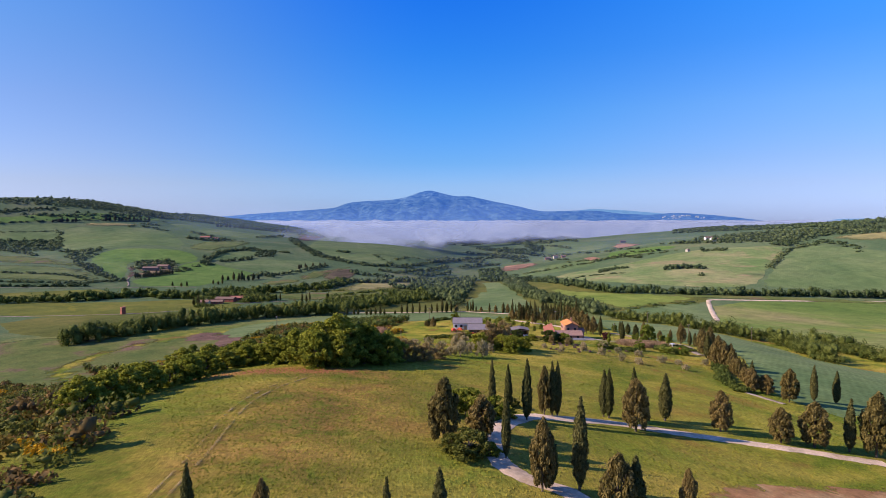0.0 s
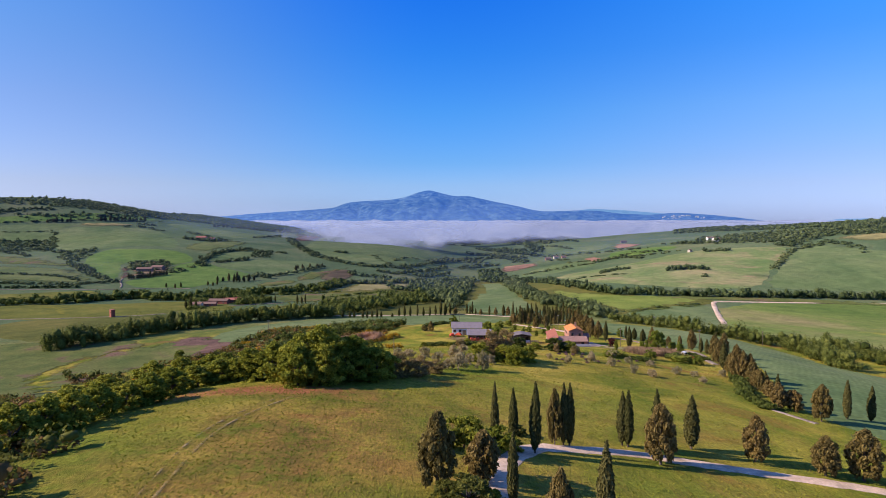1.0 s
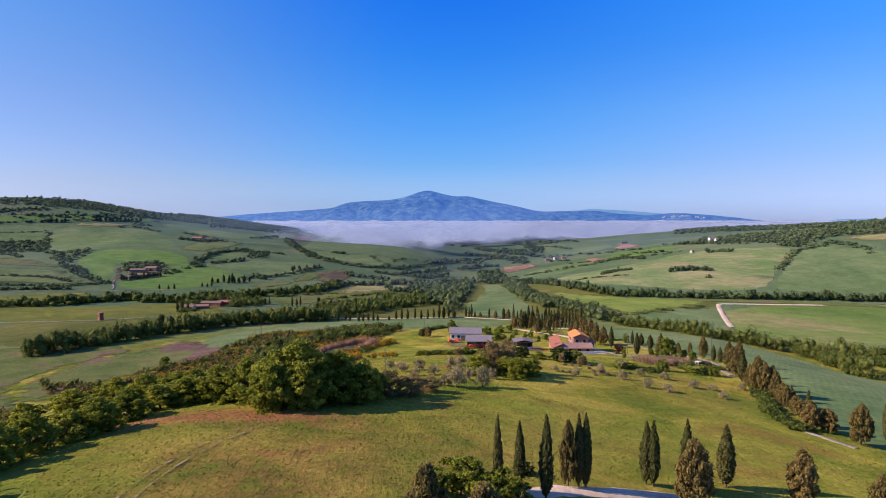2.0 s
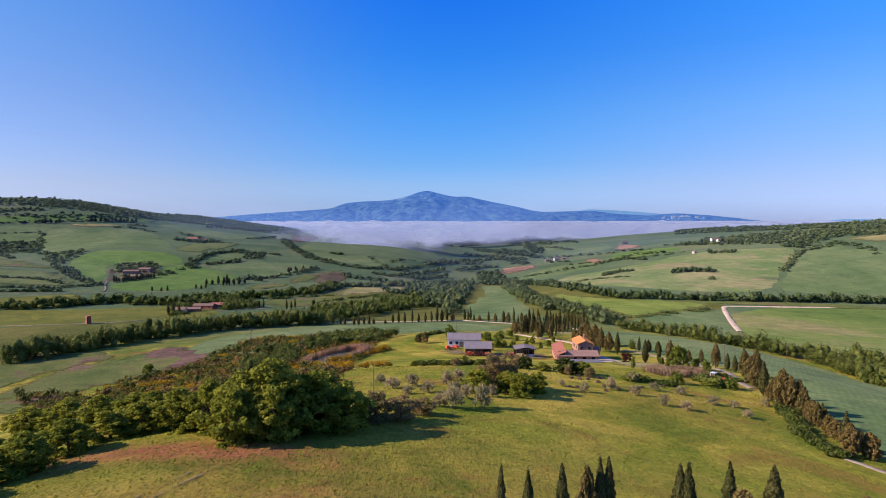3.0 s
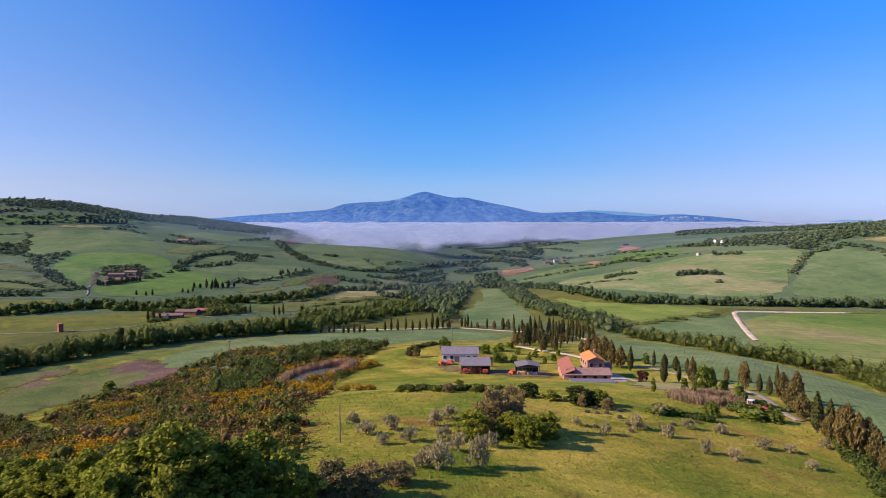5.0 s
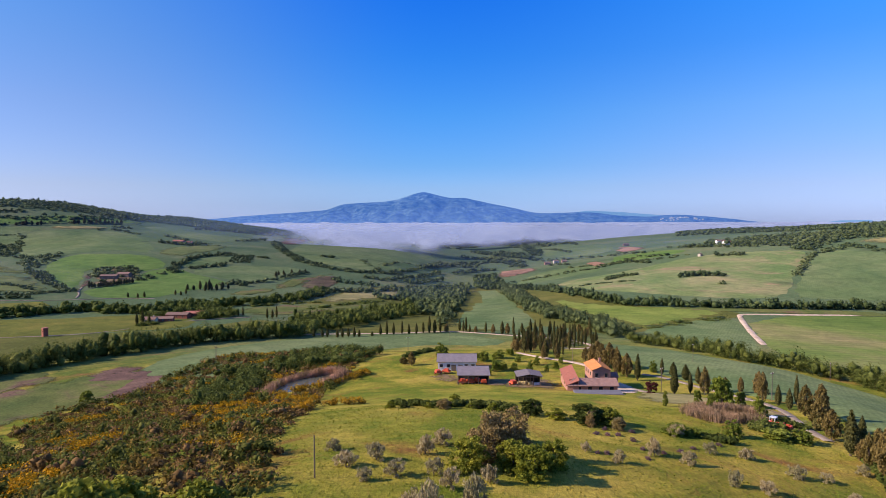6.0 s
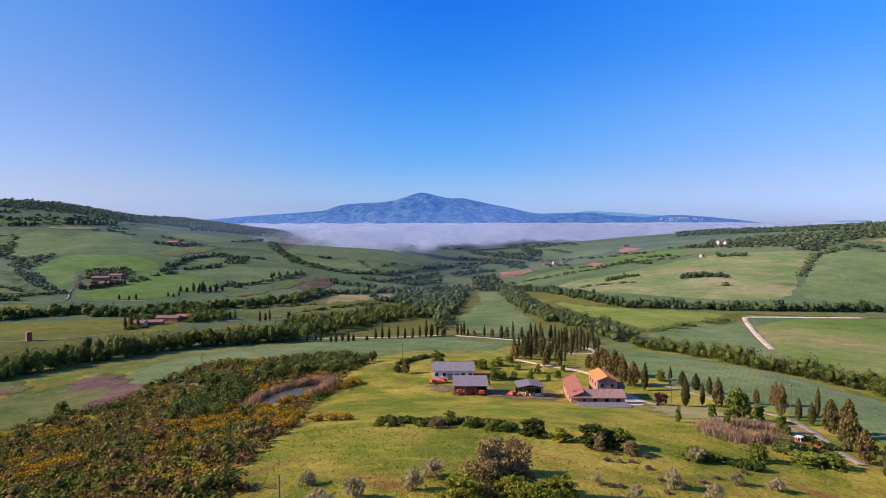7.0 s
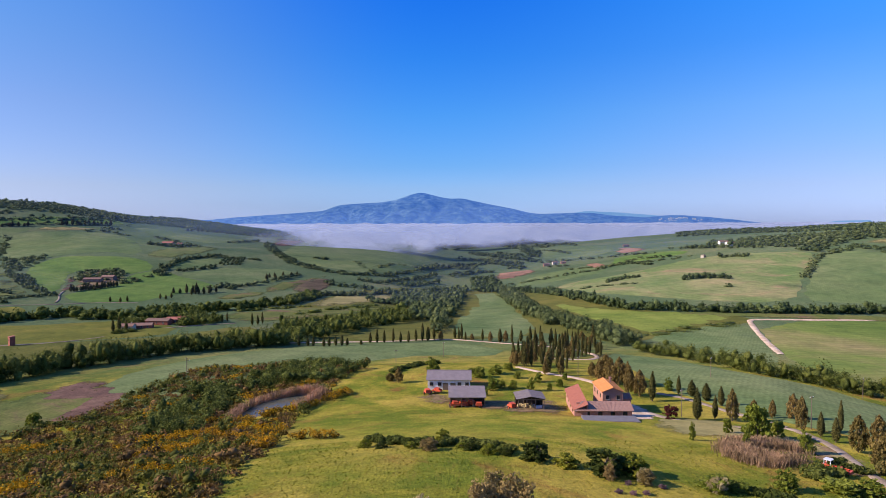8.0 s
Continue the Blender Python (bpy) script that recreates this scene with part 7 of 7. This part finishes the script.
implement(8.6, 321.5, 70, "red seed drill parked in the farm yard")
implement(5.4, 320.0, 20, "rusty orange harrow standing in the yard", 2.2)
implement(14.0, 300.2, 100, "red machine under the shed roof")
implement(16.6, 301.0, 15, "red baler under the shed roof")
implement(21.2, 299.2, 0, "small red implement at the shed post", 1.8)
implement(31.0, 297.4, 30, "red implement beside the hay shed", 2.2)
implement(19.0, 302.0, 60, "red rake under the shed roof", 2.4)


def bale(x, y, turn, label="round pale hay bale under the shed"):
    n, r, w = 16, 0.65, 1.2
    root = thing("hay_bale", label, "hay bale", x, y, turn, group="hay bales")
    v = [(s * w / 2, k * math.cos(2 * math.pi * i / n), r + k * math.sin(2 * math.pi * i / n)) for s, k in ((-1, 0.02), (-1, r * 0.95), (-0.9, r), (0.9, r), (1, r * 0.95), (1, 0.02)) for i in range(n)]
    f = [(j * n + i, j * n + (i + 1) % n, (j + 1) * n + (i + 1) % n, (j + 1) * n + i) for j in range(5) for i in range(n)]
    part("roll", [(v, f)], "hay", root)
    return root


for x, y, turn in ((33.6, 299.5, 10), (34.4, 298.0, 80), (35.6, 299.8, 30), (37.0, 297.6, 0)):
    bale(x, y, turn)
for x, y in ((38.4, 296.8), (39.4, 297.6), (37.6, 298.4)):
    sack = thing("bulk_bag", "white bulk bag standing under the shed", "bag", x, y, 20, group="bulk bags")
    part("bag", [slab((-0.5, -0.5, 1.1), (0.5, -0.5, 1.0), (0.55, 0.5, 1.15), (-0.5, 0.5, 1.05), 1.1)], "white_paint", sack)
    part("loop", [box(-0.5, -0.42, -0.5, -0.4, 1.0, 1.35), box(0.42, 0.5, -0.5, -0.4, 1.0, 1.35)], "white_paint", sack)


def tractor(x, y, turn):
    root = thing("tractor", "small red and white tractor beside the lane", "tractor", x, y, turn)
    part("bonnet", [box(-0.45, 0.45, -2.0, -0.2, 0.7, 1.35)], "red_paint", root)
    part("body", [box(-0.72, 0.72, -0.22, 1.05, 0.6, 1.3), box(-1.0, -0.62, 0.0, 1.25, 1.3, 1.42), box(0.62, 1.0, 0.0, 1.25, 1.3, 1.42)], "red_paint", root)
    cab = part("cab", [box(-0.75, 0.75, -0.3, 1.1, 2.2, 2.32), box(-0.7, -0.62, -0.2, -0.12, 1.3, 2.2), box(0.62, 0.7, -0.2, -0.12, 1.3, 2.2), box(-0.7, -0.62, 0.92, 1.0, 1.3, 2.2), box(0.62, 0.7, 0.92, 1.0, 1.3, 2.2)], "white_paint", root)
    part("pane", [box(-0.62, 0.62, -0.18, -0.14, 1.3, 2.2)], "glass", cab)
    for sx in (-1, 1):
        wheel(root, sx * 0.8, 0.6, 0.7, 0.4)
        wheel(root, sx * 0.65, -1.5, 0.42, 0.3)
    part("loader", [box(-0.5, -0.4, -3.2, -0.6, 1.0, 1.15), box(0.4, 0.5, -3.2, -0.6, 1.0, 1.15), box(-0.8, 0.8, -3.6, -3.2, 0.5, 1.0)], "red_paint", root)


tractor(84.3, 229.8, 40)


def pole(x, y, tall=8.0, cross=True):
    root = thing("utility_pole", "weathered wooden utility pole in the field", "utility pole", x, y, random.Random(int(x * 10)).uniform(0, 90), group="utility poles")
    part("post", [tube([(0, 0, -0.6), (0, 0, tall)], [0.12, 0.08], 8)], "timber", root)
    if cross:
        part("crossarm", [box(-0.8, 0.8, -0.06, 0.06, tall - 0.6, tall - 0.45)], "timber", root)
        for k in (-0.7, 0, 0.7):
            part("insulator", [tube([(k, 0, tall - 0.45), (k, 0, tall - 0.2)], [0.06, 0.04], 6)], "white_paint", root)
    return root


for x, y, tall in POLES:
    pole(x, y, tall, tall > 7)


def far_house(x, y, turn, w, d, eave, ridge, wall, roof, label, spots):
    root = thing("country_house", label, "house", x, y, turn, group="houses on the hills")
    ob = gabled(root, w, d, eave, ridge, wall, roof, 0.4, "x", False, -2.5)
    windows(root, ob, spots, -d / 2, "stone", 0.9, 1.2)
    part("chimney", [box(w * 0.2, w * 0.2 + 0.7, 0.3, 1.0, eave, ridge + 0.9)], wall, root)
    return root


for x, y, turn, w, d, eave, ridge, wall, roof in COTTAGES:
    far_house(x, y, turn, w, d, eave, ridge, wall, roof, {"plaster": "pale plastered country house with tiled roof", "brick": "brick country house with red tiled roof", "red_brick": "long dark red brick farm building with tiled roof", "stone": "stone country house with brown tiled roof", "old_stone": "old brown stone country house with weathered tiles"}[wall], [(-w * 0.3, 1.2), (0.0, 1.2), (w * 0.3, 1.2)] + ([(-w * 0.3, 4.0), (w * 0.3, 4.0)] if eave > 5 else []))

# small brick tower in the meadow
tower = thing("brick_tower", "small red brick tower standing in the meadow", "tower", -259.0, 509.0, -38)
part("wall", [box(-1.5, 1.5, -1.5, 1.5, -1.0, 5.4)], "red_brick", tower)
part("cornice", [box(-1.7, 1.7, -1.7, 1.7, 5.4, 5.65)], "red_brick", tower)
part("roof", [slab((-1.6, -1.6, 5.9), (1.6, -1.6, 5.9), (1.6, 1.6, 6.3), (-1.6, 1.6, 6.3), 0.3)], "tile_red", tower)
part("window", [box(-0.4, 0.4, -1.56, -1.48, 3.2, 4.2)], "glass", tower, "dark window opening")

# pond and reeds
m, t, bsdf = shader("pond_water")
bsdf.inputs["Base Color"].default_value = (0.09, 0.09, 0.06, 1)
bsdf.inputs["Roughness"].default_value = 0.12
bsdf.inputs["Specular IOR Level"].default_value = 0.22
bumped(t, bsdf, noise_at(t, t.nodes.new("ShaderNodeTexCoord").outputs["Object"], 1.5), 0.08, 0.05)
M["water"] = m
shore = rounded(POND, 2)
level = min(ground_at(x, y) for x, y in shore) + 1.2
bm = bmesh.new()
bm.faces.new([bm.verts.new((x, y, level)) for x, y in shore])
me = bpy.data.meshes.new("pond")
bm.to_mesh(me)
bm.free()
me.materials.append(M["water"])
link("pond", me, "small still pond edged with dry reeds", "pond", kind="structure")


def reeds(xs, ys, tall, label):
    rng = np.random.default_rng(len(xs))
    n = len(xs)
    z = height(xs, ys)
    h = tall * rng.uniform(0.6, 1.15, n)
    w = rng.uniform(0.015, 0.04, n)
    a = rng.uniform(0, math.pi, n)
    lean = rng.normal(0, 0.4, (n, 2))
    dx, dy = np.cos(a) * w, np.sin(a) * w
    v = np.stack([np.stack([xs - dx, ys - dy, z], -1), np.stack([xs + dx, ys + dy, z], -1), np.stack([xs + lean[:, 0] + dx, ys + lean[:, 1] + dy, z + h], -1), np.stack([xs + lean[:, 0] - dx, ys + lean[:, 1] - dy, z + h], -1)], 1)
    link("reeds", mesh_of("reeds", v.reshape(-1, 3), np.arange(4 * n).reshape(-1, 4), M["reed"]), label, "reeds", kind="stuff")


rng = np.random.default_rng(400)
x, y = scatter_in(rng, REEDBED, 0.13)
x, y = x + rng.normal(0, 1.1, len(x)), y + rng.normal(0, 1.1, len(y))
keep = np.array([noise.fractal(Vector((a / 5, b / 4, 2.0)), 0.8, 2.1, 3) for a, b in zip(x, y)]) > -0.3
keep &= ((x - 80.0) / 5.5) ** 2 + ((y - 240.5) / 4.2) ** 2 > 1
x, y = x[keep], y[keep]
reeds(x, y, 1.8, "pale dry reed bed beside the lane")
edge = np.array(rounded(POND, 2))
edge = np.concatenate([edge[:22], edge[:22]])
x = np.repeat(edge[:, 0], 260) + rng.normal(0, 1.5, len(edge) * 260)
y = np.repeat(edge[:, 1], 260) + rng.normal(0, 1.5, len(edge) * 260)
keep = ~inside(x, y, shore)
reeds(x[keep], y[keep], 3.2, "dry pinkish reeds around the pond")
